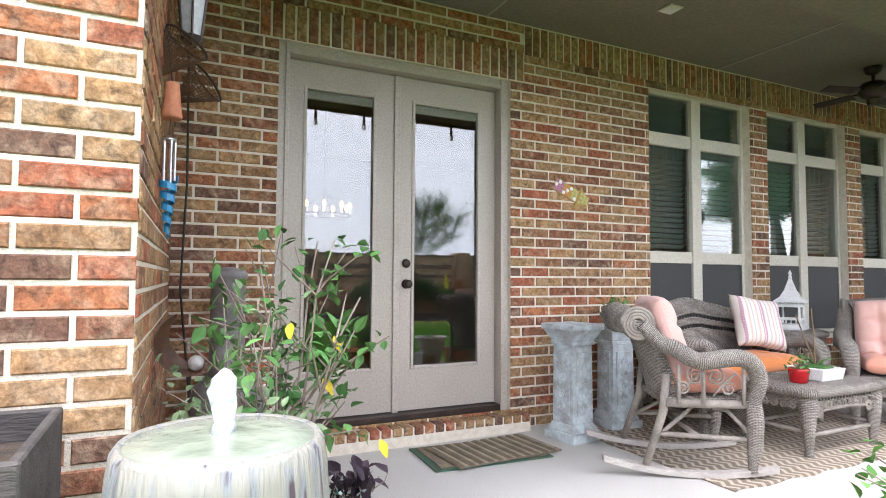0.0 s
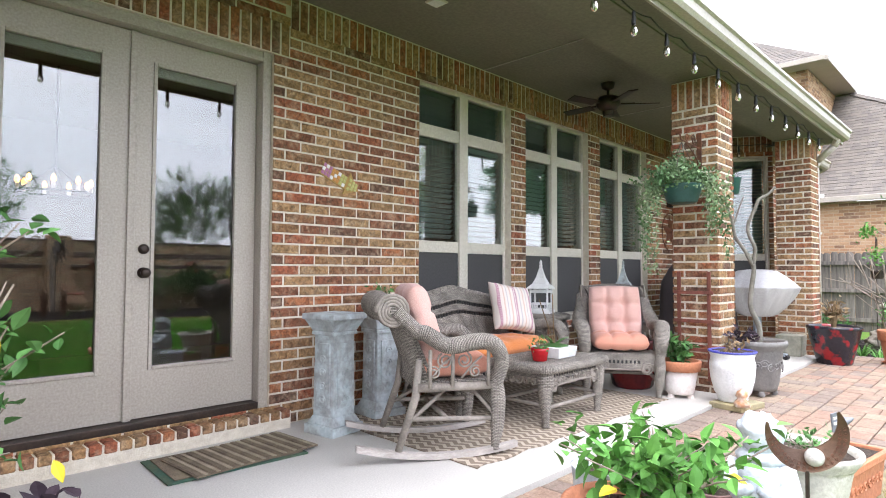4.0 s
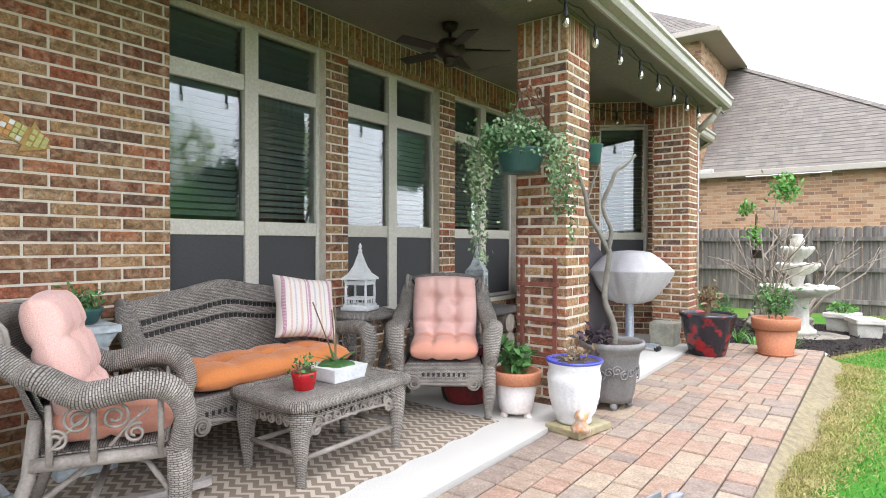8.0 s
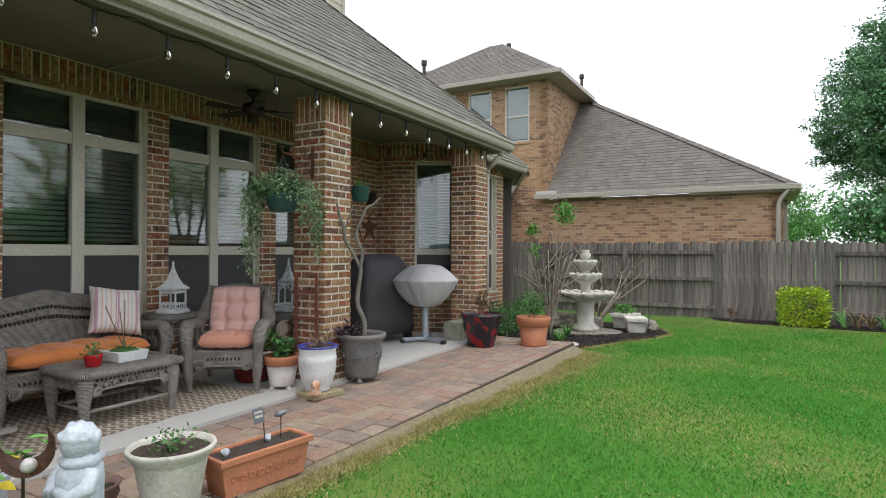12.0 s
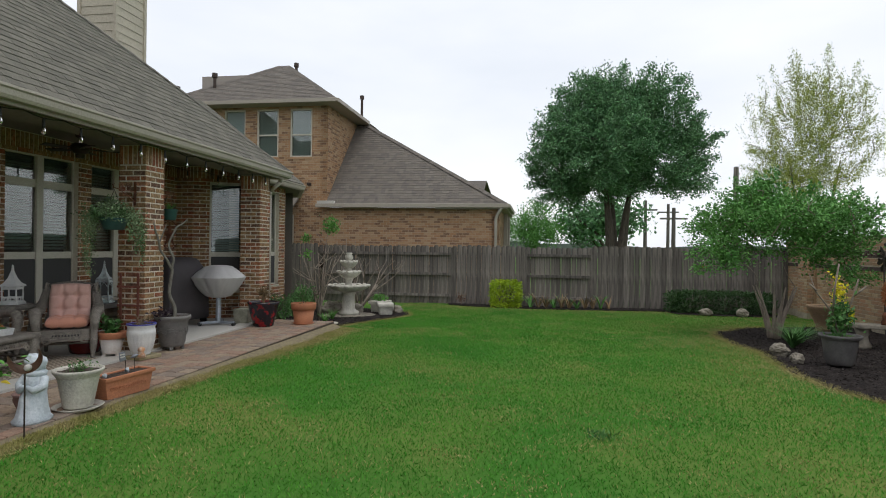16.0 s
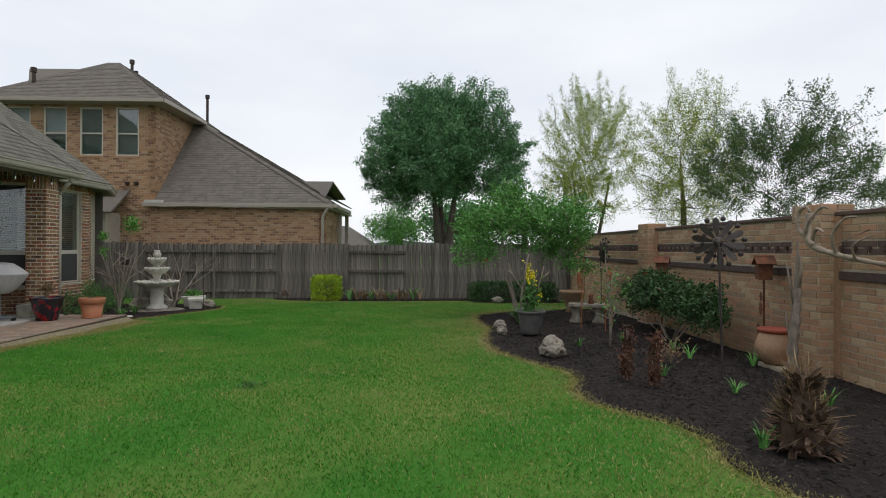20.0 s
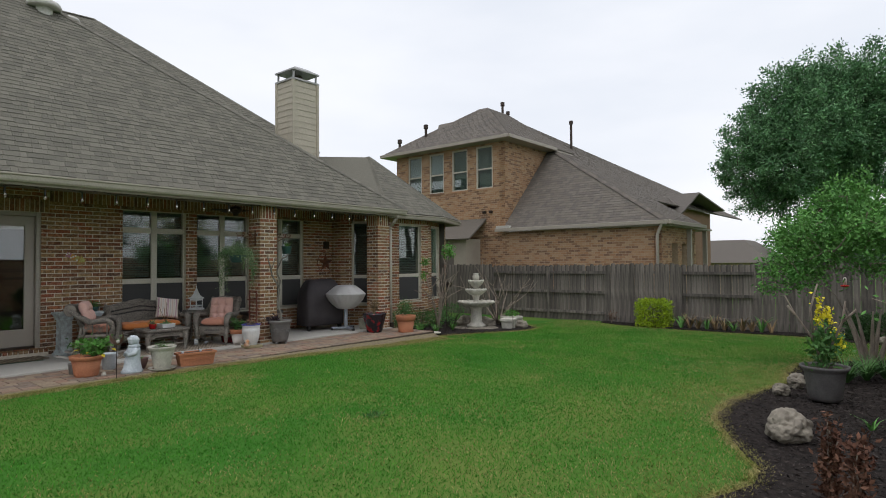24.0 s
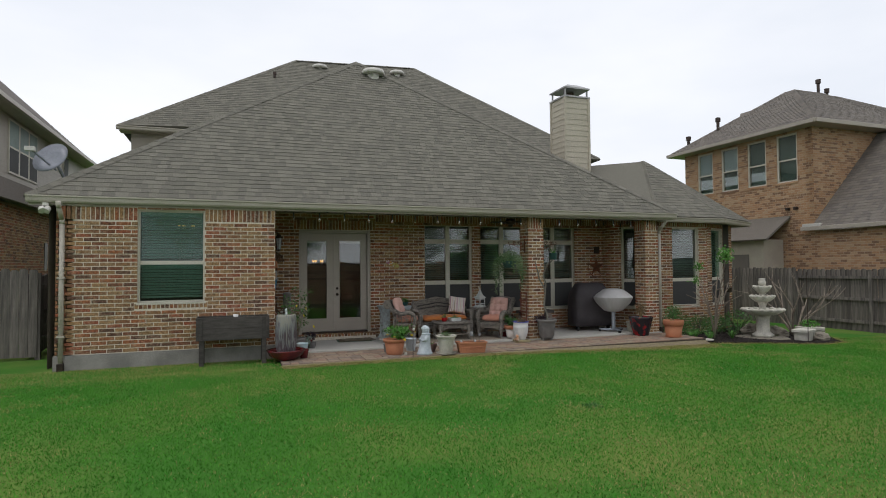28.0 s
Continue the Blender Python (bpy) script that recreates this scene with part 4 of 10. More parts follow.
def tree(name, x, y, z, height, spread, label, bark, leaf, count, size, trunk=0.14, stems=1, depth=4, split=3, wide=0.6, lean=0.0, puff=0.45, low=0.3, category="tree", flat=0.9, lift=0.15):
    """A forked trunk with a crown of many leaves round its twigs, fitted to a height and spread."""
    t = thing(name, x, y, z, label, category)
    bm, tips = bmesh.new(), []
    for s in range(stems):
        a = math.tau * s / max(1, stems) + random.random()
        d = (math.cos(a) * (lean + 0.25 * (stems > 1)), math.sin(a) * (lean + 0.25 * (stems > 1)), 1)
        grow(bm, (0.08 * math.cos(a) * (stems > 1), 0.08 * math.sin(a) * (stems > 1), -0.08), d, low * height, trunk, depth, tips, split, wide, lift)
    P = np.array([list(q[0]) for q in tips])
    D = np.array([list(q[1]) for q in tips])
    ext = np.percentile(np.hypot(P[:, 0], P[:, 1]), 97)
    sx, sz = (spread / 2) / max(ext, 0.01), height / np.percentile(P[:, 2], 99.5)
    S = Matrix.Diagonal((sx, sx, sz, 1))
    bmesh.ops.transform(bm, matrix=S, verts=bm.verts)
    P = P * np.array([sx, sx, sz])
    part("trunk", bm, bark, t, smooth=True)
    pick = rng.integers(0, len(P), count)
    C = P[pick] + np.clip(rng.normal(size=(count, 3)), -1.5, 1.5) * puff * np.array([1, 1, flat])
    C = C[C[:, 2] > 0.12 * height]
    dirs = rng.normal(size=C.shape) + np.array([0, 0, -0.2])
    leaf_mesh("crown", C, dirs, size, size * 0.55, leaf, t)
    return t


def crown_tree(name, x, y, z, label, bark, leaf, lobes, fork, sprays, leaves, size, trunk=0.14, stems=1, reach=0.5, thin=0.12, rise=0.5, width=0.5, lean=0.12, category="tree", gaps=-1.0):
    """A tree whose limbs reach into every lobe of its crown and end in loose leafy sprays."""
    t = thing(name, x, y, z, label, category)
    bm, nodes = bmesh.new(), []
    for s in range(stems):
        a = math.tau * s / stems + random.random()
        out = lean * (1 if stems > 1 else 0.3)
        pts = [Vector((math.cos(a) * out * f ** 1.3 * fork + (stems > 1) * 0.05 * math.cos(a) + random.uniform(-1, 1) * 0.03 * fork * f, math.sin(a) * out * f ** 1.3 * fork + (stems > 1) * 0.05 * math.sin(a), fork * f - 0.06)) for f in (0, 0.2, 0.45, 0.72, 1.0)]
        rad = [trunk * k for k in (1.15, 0.95, 0.78, 0.52, 0.2)]
        tube(bm, pts, rad, 9)
        nodes += [(pts[i], rad[i]) for i in (2, 3, 4)]
    vol = np.array([l[3] * l[4] * l[5] for l in lobes])
    which = rng.choice(len(lobes), sprays, p=vol / vol.sum())
    u = rng.normal(size=(sprays, 3))
    u /= np.linalg.norm(u, axis=1, keepdims=True)
    u *= rng.random((sprays, 1)) ** 0.40
    lob = np.array(lobes, float)
    A = lob[which, :3] + u * lob[which, 3:]
    A = A[[noise.noise(Vector(q) * 0.75 + Vector((x, y, 0))) > gaps - 0.25 for q in A]]
    A = A[np.argsort(np.linalg.norm(A - np.array([0, 0, fork]), axis=1))]
    heart = lob[0, :3]
    P = np.array([list(p) for p, _ in nodes])
    R = [r for _, r in nodes]
    C, D = [], []
    for q in A:
        gap = q - P
        dist = np.linalg.norm(gap, axis=1)
        i = int(np.argmin(dist * (1 + 0.8 * np.clip(-gap[:, 2] / (dist + 1e-6), 0, 1))))
        p0, far = Vector(P[i]), float(dist[i])
        end = Vector(q)
        wob = Vector((random.uniform(-1, 1), random.uniform(-1, 1), random.uniform(0.0, 1.0))) * 0.10 * far
        m1, m2 = p0.lerp(end, 0.36) + wob, p0.lerp(end, 0.7) + wob * 0.8
        r0 = min(R[i] * 0.8, 0.016 + 0.045 * far)
        tube(bm, [p0, m1, m2, end], [r0, r0 * 0.86, r0 * 0.7, 0.008], 5)
        P = np.vstack([P, list(m1), list(m2), list(end)])
        R += [r0 * 0.86, r0 * 0.7, max(0.012, r0 * 0.6)]
        d = q - heart
        d = d / (np.linalg.norm(d) + 1e-6) + rng.normal(size=3) * 0.45 + np.array([0, 0, rise])
        d /= np.linalg.norm(d)
        k = int(leaves / sprays * rng.uniform(0.5, 1.5))
        f = rng.uniform(-0.6, 1.0, k)
        C.append(q + d * (f * reach * rng.uniform(0.6, 1.3))[:, None] + rng.normal(size=(k, 3)) * thin * (1.1 - 0.6 * np.clip(f, 0, 1))[:, None])
        D.append(d * 0.7 + rng.normal(size=(k, 3)) * 0.75)
    part("trunk", bm, bark, t, smooth=True)
    leaf_mesh("crown", np.concatenate(C), np.concatenate(D), size, size * width, leaf, t)
    return t


def bush(name, x, y, z, rx, ry, h, label, leaf, count, size, category="shrub", base=0.0, square=False, bark=None):
    """A dense low plant: leaves through a rounded or clipped mass over short stems."""
    t = thing(name, x, y, z, label, category)
    bm = bmesh.new()
    for i in range(9):
        a = random.random() * math.tau
        e = Vector((rx * 0.7 * math.cos(a), ry * 0.7 * math.sin(a), h * random.uniform(0.6, 0.9)))
        tube(bm, [(0.15 * rx * math.cos(a), 0.15 * ry * math.sin(a), -0.03), e * 0.5, e], [0.012, 0.009, 0.004], 5)
    part("stem", bm, bark or BARK, t)
    u = rng.uniform(-1, 1, size=(count * 2, 3))
    if square:
        r = np.sum(np.abs(u) ** 5, axis=1) ** 0.2
    else:
        r = np.linalg.norm(u, axis=1)
    u = u[(r < 1) & (r > (0.74 if square else 0.45))][:count]
    lump = 1 + 0.12 * np.sin(u[:, [0]] * 9 + u[:, [1]] * 7 + u[:, [2]] * 5)
    C = u * np.array([rx, ry, h / 2]) * lump + np.array([0, 0, base + h / 2])
    leaf_mesh("foliage", C, rng.normal(size=C.shape) + u * 1.2 + np.array([0, 0, 0.4]), size, size * 0.55, leaf, t)
    return t


def blades(name, x, y, z, count, height, spread, label, leaf, width=0.02, category="plant", parent=None, curl=0.5):
    """Strap-like leaves arching out of one crown."""
    t = parent or thing(name, x, y, z, label, category)
    bm = bmesh.new()
    for i in range(count):
        a, h, s = random.random() * math.tau, height * random.uniform(0.6, 1.1), spread * random.uniform(0.4, 1.1)
        d = Vector((math.cos(a), math.sin(a), 0))
        w = d.cross(Vector((0, 0, 1))) * width / 2
        prev = None
        for k in range(5):
            f = k / 4
            p = d * (0.02 + s * f ** 1.3) + Vector((0, 0, h * (f * (1 + curl) - curl * f * f * 1.4)))
            if parent:
                p += Vector((x, y, z))
            q = [bm.verts.new(p + w * (1 - f * 0.93)), bm.verts.new(p - w * (1 - f * 0.93))]
            if prev:
                bm.faces.new((prev[0], prev[1], q[1], q[0]))
            prev = q
    part("leaf_tuft", bm, leaf, t)
    return t


# ---- chimney, vents and fittings on the roof ----
chim = thing("chimney", 8.5, 4.72, 4.2, "tan lap-sided chimney with a grey galvanised cap", "chimney")
GALV = mat("galvanised_sheet", (0.42, 0.42, 0.41), (0.33, 0.33, 0.325), 4, 0.5, 0.1, 30, 0.3)
SIDING = mat("tan_siding", (0.46, 0.42, 0.33), (0.42, 0.38, 0.30), 2, 0.6, 0.1, 40)
part("core", bbox(-0.39, -0.37, -0.6, 0.39, 0.37, 2.38), SIDING, chim)
z = -0.5
while z < 2.35:
    bm = box(bmesh.new(), -0.415, -0.395, z, 0.415, 0.395, z + 0.165, taper=0.972)
    part("siding_board", bm, SIDING, chim)
    z += 0.16
for sx in (-1, 1):
    for sy in (-1, 1):
        part("corner_trim", bbox(sx * 0.40 - 0.035, sy * 0.38 - 0.035, -0.6, sx * 0.40 + 0.035, sy * 0.38 + 0.035, 2.40, 0.004), SIDING, chim)
        part("post", bbox(sx * 0.37 - 0.02, sy * 0.35 - 0.02, 2.4, sx * 0.37 + 0.02, sy * 0.35 + 0.02, 2.66), GALV, chim)
part("rim", bbox(-0.44, -0.42, 2.38, 0.44, 0.42, 2.43, 0.006), GALV, chim)
part("flue", lathe(bmesh.new(), [(0.14, 2.42), (0.14, 2.6), (0.12, 2.6)], 16), BRONZE, chim)
part("cap_rim", bbox(-0.44, -0.42, 2.64, 0.44, 0.42, 2.68, 0.004), GALV, chim)
part("cap", box(bmesh.new(), -0.44, -0.42, 2.68, 0.44, 0.42, 2.82, taper=0.45), GALV, chim)
VENTW = mat("vent_metal", (0.60, 0.58, 0.53), (0.50, 0.485, 0.45), 4, 0.6, 0.1, 40)
for x, y, z in ((2.70, 5.56, 6.99), (5.56, 13.4, 9.80), (2.37, 13.6, 9.76)):
    v = thing("roof_vent", x, y, z, "round pale metal attic vent on the shingles", "roof vent", "roof vents")
    part("base", lathe(bmesh.new(), [(0.16, -0.25), (0.16, 0.06)], 20), VENTW, v)
    part("hood", lathe(bmesh.new(), [(0.30, 0.03), (0.33, 0.07), (0.29, 0.15), (0.16, 0.20), (0.01, 0.215)], 24), VENTW, v, smooth=True)
v = thing("vent_pipe", 0.53, 12.7, 8.72, "short dark plumbing vent on the roof", "vent pipe")
part("pipe", lathe(bmesh.new(), [(0.05, -0.3), (0.05, 0.35), (0.07, 0.36), (0.07, 0.45), (0.03, 0.46)], 12), BRONZE, v)

# ---- garden wall ----
GY, GT = -10.55, 1.79
face_g = wall_face(16.1, GY, 180)
gw = wall_body("wall_garden", 16.1 - 1.2, -0.45, GT, 0.24, [], face_g, WMORTAR, "tan brick boundary wall with dark bands")
GB, GC = 0.225, 0.079
low = lay(14.9, -0.1, 1.06, (), (), bl=GB, course=GC, joint=0.012)
LATER.append((gw, face_g, low, WBRICK, lambda u, z: 7.6 < u < 12.2 and z > 0.25, 300))
LATER.append((gw, face_g, lay(14.9, 1.19, 1.34, (), (), bl=GB, course=GC, joint=0.012), WBRICK, lambda u, z: False))
LATER.append((gw, face_g, lay(14.9, 1.35, 1.51, (), (), bl=GB, course=GC, joint=0.012), DBRICK, lambda u, z: False))
LATER.append((gw, face_g, lay(14.9, 1.52, 1.76, (), (), bl=GB, course=GC, joint=0.012), WBRICK, lambda u, z: False))
ledge = bbox(0, -0.035, 1.075, 14.9, 0.1, 1.165, 0.004, m=face_g)
part("ledge", ledge, DBRICK, gw, "dark projecting brick ledge")
for i in range(72):
    part("dentil", bbox(i * 0.2 + 0.02, -0.035, 1.40, i * 0.2 + 0.075, 0.02, 1.45, m=face_g), DBRICK, gw)
part("coping", bbox(0, -0.04, GT, 14.9, 0.28, GT + 0.045, 0.008, m=face_g), DBRICK, gw, "dark brick coping")
for x in (14.6, 9.05, 3.80):
    bm = bbox(x - 0.26, GY - 0.2, -0.45, x + 0.26, GY + 0.19, 1.86)
    pil = tagged(link_mesh("pillar", bm, WMORTAR), "tan brick pillar of the boundary wall", "pillar", kind="structure")
    f = wall_face(x + 0.26, GY + 0.19, 180)
    LATER.append((pil, f, lay(0.52, -0.1, 1.86, (), (), bl=GB, course=GC, joint=0.012), WBRICK, lambda u, z: False))
    f = wall_face(x - 0.26, GY + 0.19, 270)
    LATER.append((pil, f, lay(0.2, -0.1, 1.86, (), (), bl=GB, course=GC, joint=0.012), WBRICK, lambda u, z: False))
    for k in range(4):
        for y0, y1 in ((GY - 0.2, GY), (GY, GY + 0.2)):
            part("cap_brick", bbox(x - 0.268 + k * 0.135, y0 + 0.004, 1.86, x - 0.268 + k * 0.135 + 0.128, y1 - 0.004, 1.925, 0.006, segments=1), WBRICK, pil)
for x in (14.6, 9.05, 3.80):
    for d in (-0.34, 0.26):
        part("panel_edge", bbox(x + d, GY - 0.01, 0.0, x + d + 0.08, GY + 0.035, 1.78, 0.004), WBRICK, gw)
wall_body("wall_garden_west", 9.0, -0.45, GT, 0.24, [], wall_face(1.2, -11.35, 180), WMORTAR, "tan brick boundary wall")
wall_body("wall_garden_return", 0.9, -0.45, GT, 0.24, [], wall_face(1.2, -10.5, 270), WMORTAR, "tan brick boundary wall return")

# ---- board fence ----


def fence_panel(x, y0, y1, z0, h, rails_out, label="weathered grey board fence panel", turn=None):
    """One panel between posts along y; the boards stand on one side of the rails."""
    f = thing("fence_panel", x, y0, z0, label, "fence", "side fence", turn=turn if turn is not None else 90)
    L = abs(y1 - y0)
    side = -0.045 if rails_out else 0.045
    n = max(1, int(L / 0.142))
    w = L / n
    shared = []
    for k in range(4):
        bm = bmesh.new()
        hh = h + (0, 0.012, -0.01, 0.02)[k]
        vs = [(-w / 2 + 0.003, 0), (w / 2 - 0.003, 0), (w / 2 - 0.003, hh - 0.035), (w / 2 - 0.035, hh), (-w / 2 + 0.035, hh), (-w / 2 + 0.003, hh - 0.035)]
        a = [bm.verts.new((p, -0.008, q)) for p, q in vs]
        b = [bm.verts.new((p, 0.008, q)) for p, q in vs]
        skin(bm, [a, b])
        me = bpy.data.meshes.new("board")
        bm.to_mesh(me)
        bm.free()
        me.materials.append(FENCEWOOD)
        shared.append(me)
    for i in range(n):
        b = new("board", shared[(i * 7 + int(y0 * 10)) % 4])
        b.matrix_basis = pose((i + 0.5) * w, side + random.uniform(-0.003, 0.003), random.uniform(-0.01, 0.01), 0, random.uniform(-0.35, 0.35), 0)
        b.parent = f
    for z in (0.25, h * 0.5, h - 0.28):
        part("rail", bbox(0, -0.022, z, L, 0.022, z + 0.085, 0.003), FENCEWOOD, f)
    for u in (L,):
        part("post", bbox(u - 0.045, -0.045 - side * 0.3, -0.1, u + 0.045, 0.045 - side * 0.3, h - 0.06, 0.004), FENCEWOOD, f)
    return f


FX = 15.88
for a, b, out in ((-10.5, -7.12, False), (-7.12, -5.17, False), (-5.17, -3.23, True), (-3.23, -1.0, False), (-1.0, 1.04, True), (1.04, 3.3, True), (3.3, 5.8, False)):
    fence_panel(FX, a, b, ground(FX, a) - 0.03, 1.80 + (0.0 if out else 0.04), out)
part_b = fence_panel(-8.2, 2.2, 5.6, -0.05, 1.68, True, turn=0)
part_b.matrix_basis = pose(-7.9, 3.1, -0.02)
fb = fence_panel(-4.6, 3.2, 8.0, -0.05, 1.6, False)
fb.matrix_basis = pose(-4.7, 3.2, -0.05, 0, 0, 90)

# ---- the neighbour's brick house to the east ----
nb = new("neighbour_house")
nb.matrix_basis = pose(16.9, 0, 0)
tagged(nb, "two-storey tan brick neighbouring house with a grey shingled roof", "house")


def nb_wall(name, face, length, z0, z1, openings=()):
    bm = bmesh.new()
    us = sorted({0, length, *[v for o in openings for v in o[:2]]})
    zs = sorted({z0, z1, *[v for o in openings for v in o[2:]]})
    for a, b in zip(us, us[1:]):
        for c, d in zip(zs, zs[1:]):
            if not any(o[0] < (a + b) / 2 < o[1] and o[2] < (c + d) / 2 < o[3] for o in openings):
                box(bm, a, 0, c, b, 0.25, d)
    bmesh.ops.remove_doubles(bm, verts=bm.verts, dist=0.001)
    loc = Matrix.Translation((-16.9, 0, 0)) @ face
    bmesh.ops.transform(bm, matrix=loc, verts=bm.verts)
    w = part("wall", bm, NMORTAR, nb)
    LATER.append((w, loc, lay(length, z0, z1, openings, (), bl=0.20, course=0.078, joint=0.012), NBRICK, lambda u, z: False))
    return w


NWY = [8.40, 7.19, 5.98, 4.77]
NZ = (4.46, 6.10)
up_holes = [(9.1 - y, 9.1 - y + 0.78, *NZ) for y in NWY]
nb_wall("wall", wall_face(16.9, 9.1, -90), 9.1 - 3.43, 2.6, 6.35, up_holes)
nb_wall("wall", wall_face(16.9, 9.1, -90) @ pose(0, 0.03, 0), 9.1 + 2.35, -0.4, 2.75)
nb_wall("wall", wall_face(16.9, 3.43, 0), 6.0, 2.9, 6.35)
nb_wall("wall", wall_face(16.93, -2.35, 0), 3.4, -0.4, 2.75, [(0.9, 1.5, 0.6, 2.2), (1.9, 2.4, 0.6, 2.2), (2.7, 3.2, 0.6, 2.2)])
SHADE = mat("white_shade", (0.72, 0.76, 0.80), (0.66, 0.70, 0.75), 2, 0.6)
GREYSHADE = mat("grey_green_shade", (0.22, 0.28, 0.26), (0.18, 0.23, 0.21), 2, 0.6)
for i, y in enumerate(NWY):
    w = new("window")
    w.parent = nb
    bpy.data.objects.remove(w)
    loc = Matrix.Translation((-16.9, 0, 0)) @ wall_face(16.9, y, -90)
    z0, z1 = NZ
    mz = 5.22
    bm = bmesh.new()
    for a, b, c, d in ((0, 0.05, z0, z1), (0.73, 0.78, z0, z1), (0.05, 0.73, z0, z0 + 0.05), (0.05, 0.73, z1 - 0.05, z1), (0.05, 0.73, mz - 0.025, mz + 0.025)):
        box(bm, a, 0.02, c, b, 0.10, d, m=loc)
    wf = part("window", bm, FRAME, nb)
    for c, d in ((z0 + 0.05, mz - 0.025), (mz + 0.025, z1 - 0.05)):
        p = part("pane", bbox(0.05, 0.055, c, 0.73, 0.06, d, m=loc), GLASS, wf)
        p.visible_shadow = False
    part("shade", bbox(0.05, 0.11, mz if i != 1 else mz, 0.73, 0.12, z1, m=loc), SHADE if i in (0, 1) else GREYSHADE, wf, "lowered roller shade")
    part("shade", bbox(0.05, 0.13, z0, 0.73, 0.14, mz, m=loc), GREYSHADE, wf)
    part("sill", bbox(-0.03, -0.03, z0 - 0.07, 0.81, 0.05, z0, m=loc), NBRICK, wf)


def nb_roof(a, b, top, top2=None):
    """A shingled slope of the neighbouring house."""
    o = Vector((-16.9, 0, 0))
    a, b, top = Vector(a) + o, Vector(b) + o, Vector(top) + o
    top2 = Vector(top2) + o if top2 else top
    r = shingle_plane("roof_slope", a, b, top, "", NSHINGLE, top2=None if top2 == top else top2, tab=0.19, rise=0.135)
    for key in ("label", "category", "kind"):
        if key in r:
            del r[key]
    r.name = "roof"
    r.parent = nb
    return r


# upper hip roof
UA, UB = (16.45, 9.6, 6.28), (16.45, 2.98, 6.28)
UP1, UP2 = (19.4, 6.3, 8.4), (19.4, 6.0, 8.4)
nb_roof(UB, UA, UP2, UP1)
nb_roof((21.6, 2.98, 6.28), UB, (21.0, 6.0, 8.4), UP2)
nb_roof(UA, (22.5, 9.6, 6.28), UP1, (21.0, 6.3, 8.4))
# long lower roof
LA, LB = (16.72, -2.62, 2.86), (16.72, 9.6, 2.86)
LP = (23.2, 8.3, 9.3)
nb_roof(LA, (16.72, 3.42, 2.86), (20.28, 3.42, 6.40), (20.30, 3.42, 6.42))
nb_roof((33.8, -0.9, 3.87), (17.74, -0.9, 3.87), (25.0, 8.3, 9.3), LP)
nb_roof((20.5, -2.62, 2.86), LA, (20.5, -0.9, 3.87), (17.74, -0.9, 3.87))
bm = slab(bmesh.new(), [(20.06 - 16.9, 3.02, 6.17), (23.2 - 16.9, 8.3, 9.29), (23.2 - 16.9, 12, 9.29), (20.06 - 16.9, 10, 6.17)], 0.05)
part("roof", bm, NSHINGLE, nb)
for cap_pts in (((16.72, -2.62, 2.88), (23.2, 8.3, 9.32)), ((16.45, 2.98, 6.30), (19.4, 6.0, 8.42)), ((16.45, 9.6, 6.30), (19.4, 6.3, 8.42))):
    rc = ridge([Vector(p) - Vector((16.9, 0, 0)) for p in cap_pts], NSHINGLE)
    for key in ("label", "category", "kind"):
        if key in rc:
            del rc[key]
    rc.parent = nb
    rc["kind"] = "stuff"
# gable over the far porch
bm = bmesh.new()
slab(bm, [(7.9, -1.25, 4.55), (5.0, -1.25, 3.3), (5.0, 1.0, 3.3), (7.9, 1.0, 4.55)], 0.06)
slab(bm, [(7.9, -1.25, 4.55), (11.9, -1.25, 4.05), (11.9, 1.0, 4.05), (7.9, 1.0, 4.55)], 0.06)
part("roof", bm, NSHINGLE, nb)
for x in (19.4, 21.2):
    part("porch_post", bbox(x - 16.9 - 0.07, -2.5, -0.4, x - 16.9 + 0.07, -2.36, 2.8, 0.01), TAUPE, nb)
part("porch_wall", bbox(4.3, -0.6, -0.4, 11.8, -0.4, 3.9), NBRICK, nb)
part("soffit", bbox(-0.16, -2.6, 2.70, 4.6, -0.3, 2.76), TAUPE, nb)
part("soffit", bbox(-0.44, 3.0, 6.18, 4.6, 9.6, 6.24), TAUPE, nb)


def nb_gutter(x0, y0, x1, y1, z):
    d = Vector((x1 - x0, y1 - y0, 0))
    a = math.degrees(math.atan2(d.y, d.x))
    bm = bbox(0, -0.06, z - 0.06, d.length, 0.06, z + 0.07, 0.015, m=pose(x0 - 16.9, y0, 0, 0, 0, a))
    part("gutter", bm, TAUPE, nb)


nb_gutter(16.70, 3.75, 16.70, -2.62, 2.80)
nb_gutter(16.70, -2.65, 20.5, -2.65, 2.80)
nb_gutter(16.42, 9.6, 16.42, 2.96, 6.24)
nb_gutter(16.42, 2.96, 20.0, 2.96, 6.24)
bm = tube(bmesh.new(), [(-0.2, -2.45, 2.75), (-0.08, -2.3, 2.55), (-0.08, -2.25, 2.4), (-0.08, -2.25, -0.3)], 0.05, 8)
part("downspout", bm, GUTTER, nb, smooth=True)
part("splash_block", bbox(-0.25, 3.1, 2.86, 0.3, 3.7, 2.96, 0.02), CONCRETE, nb)
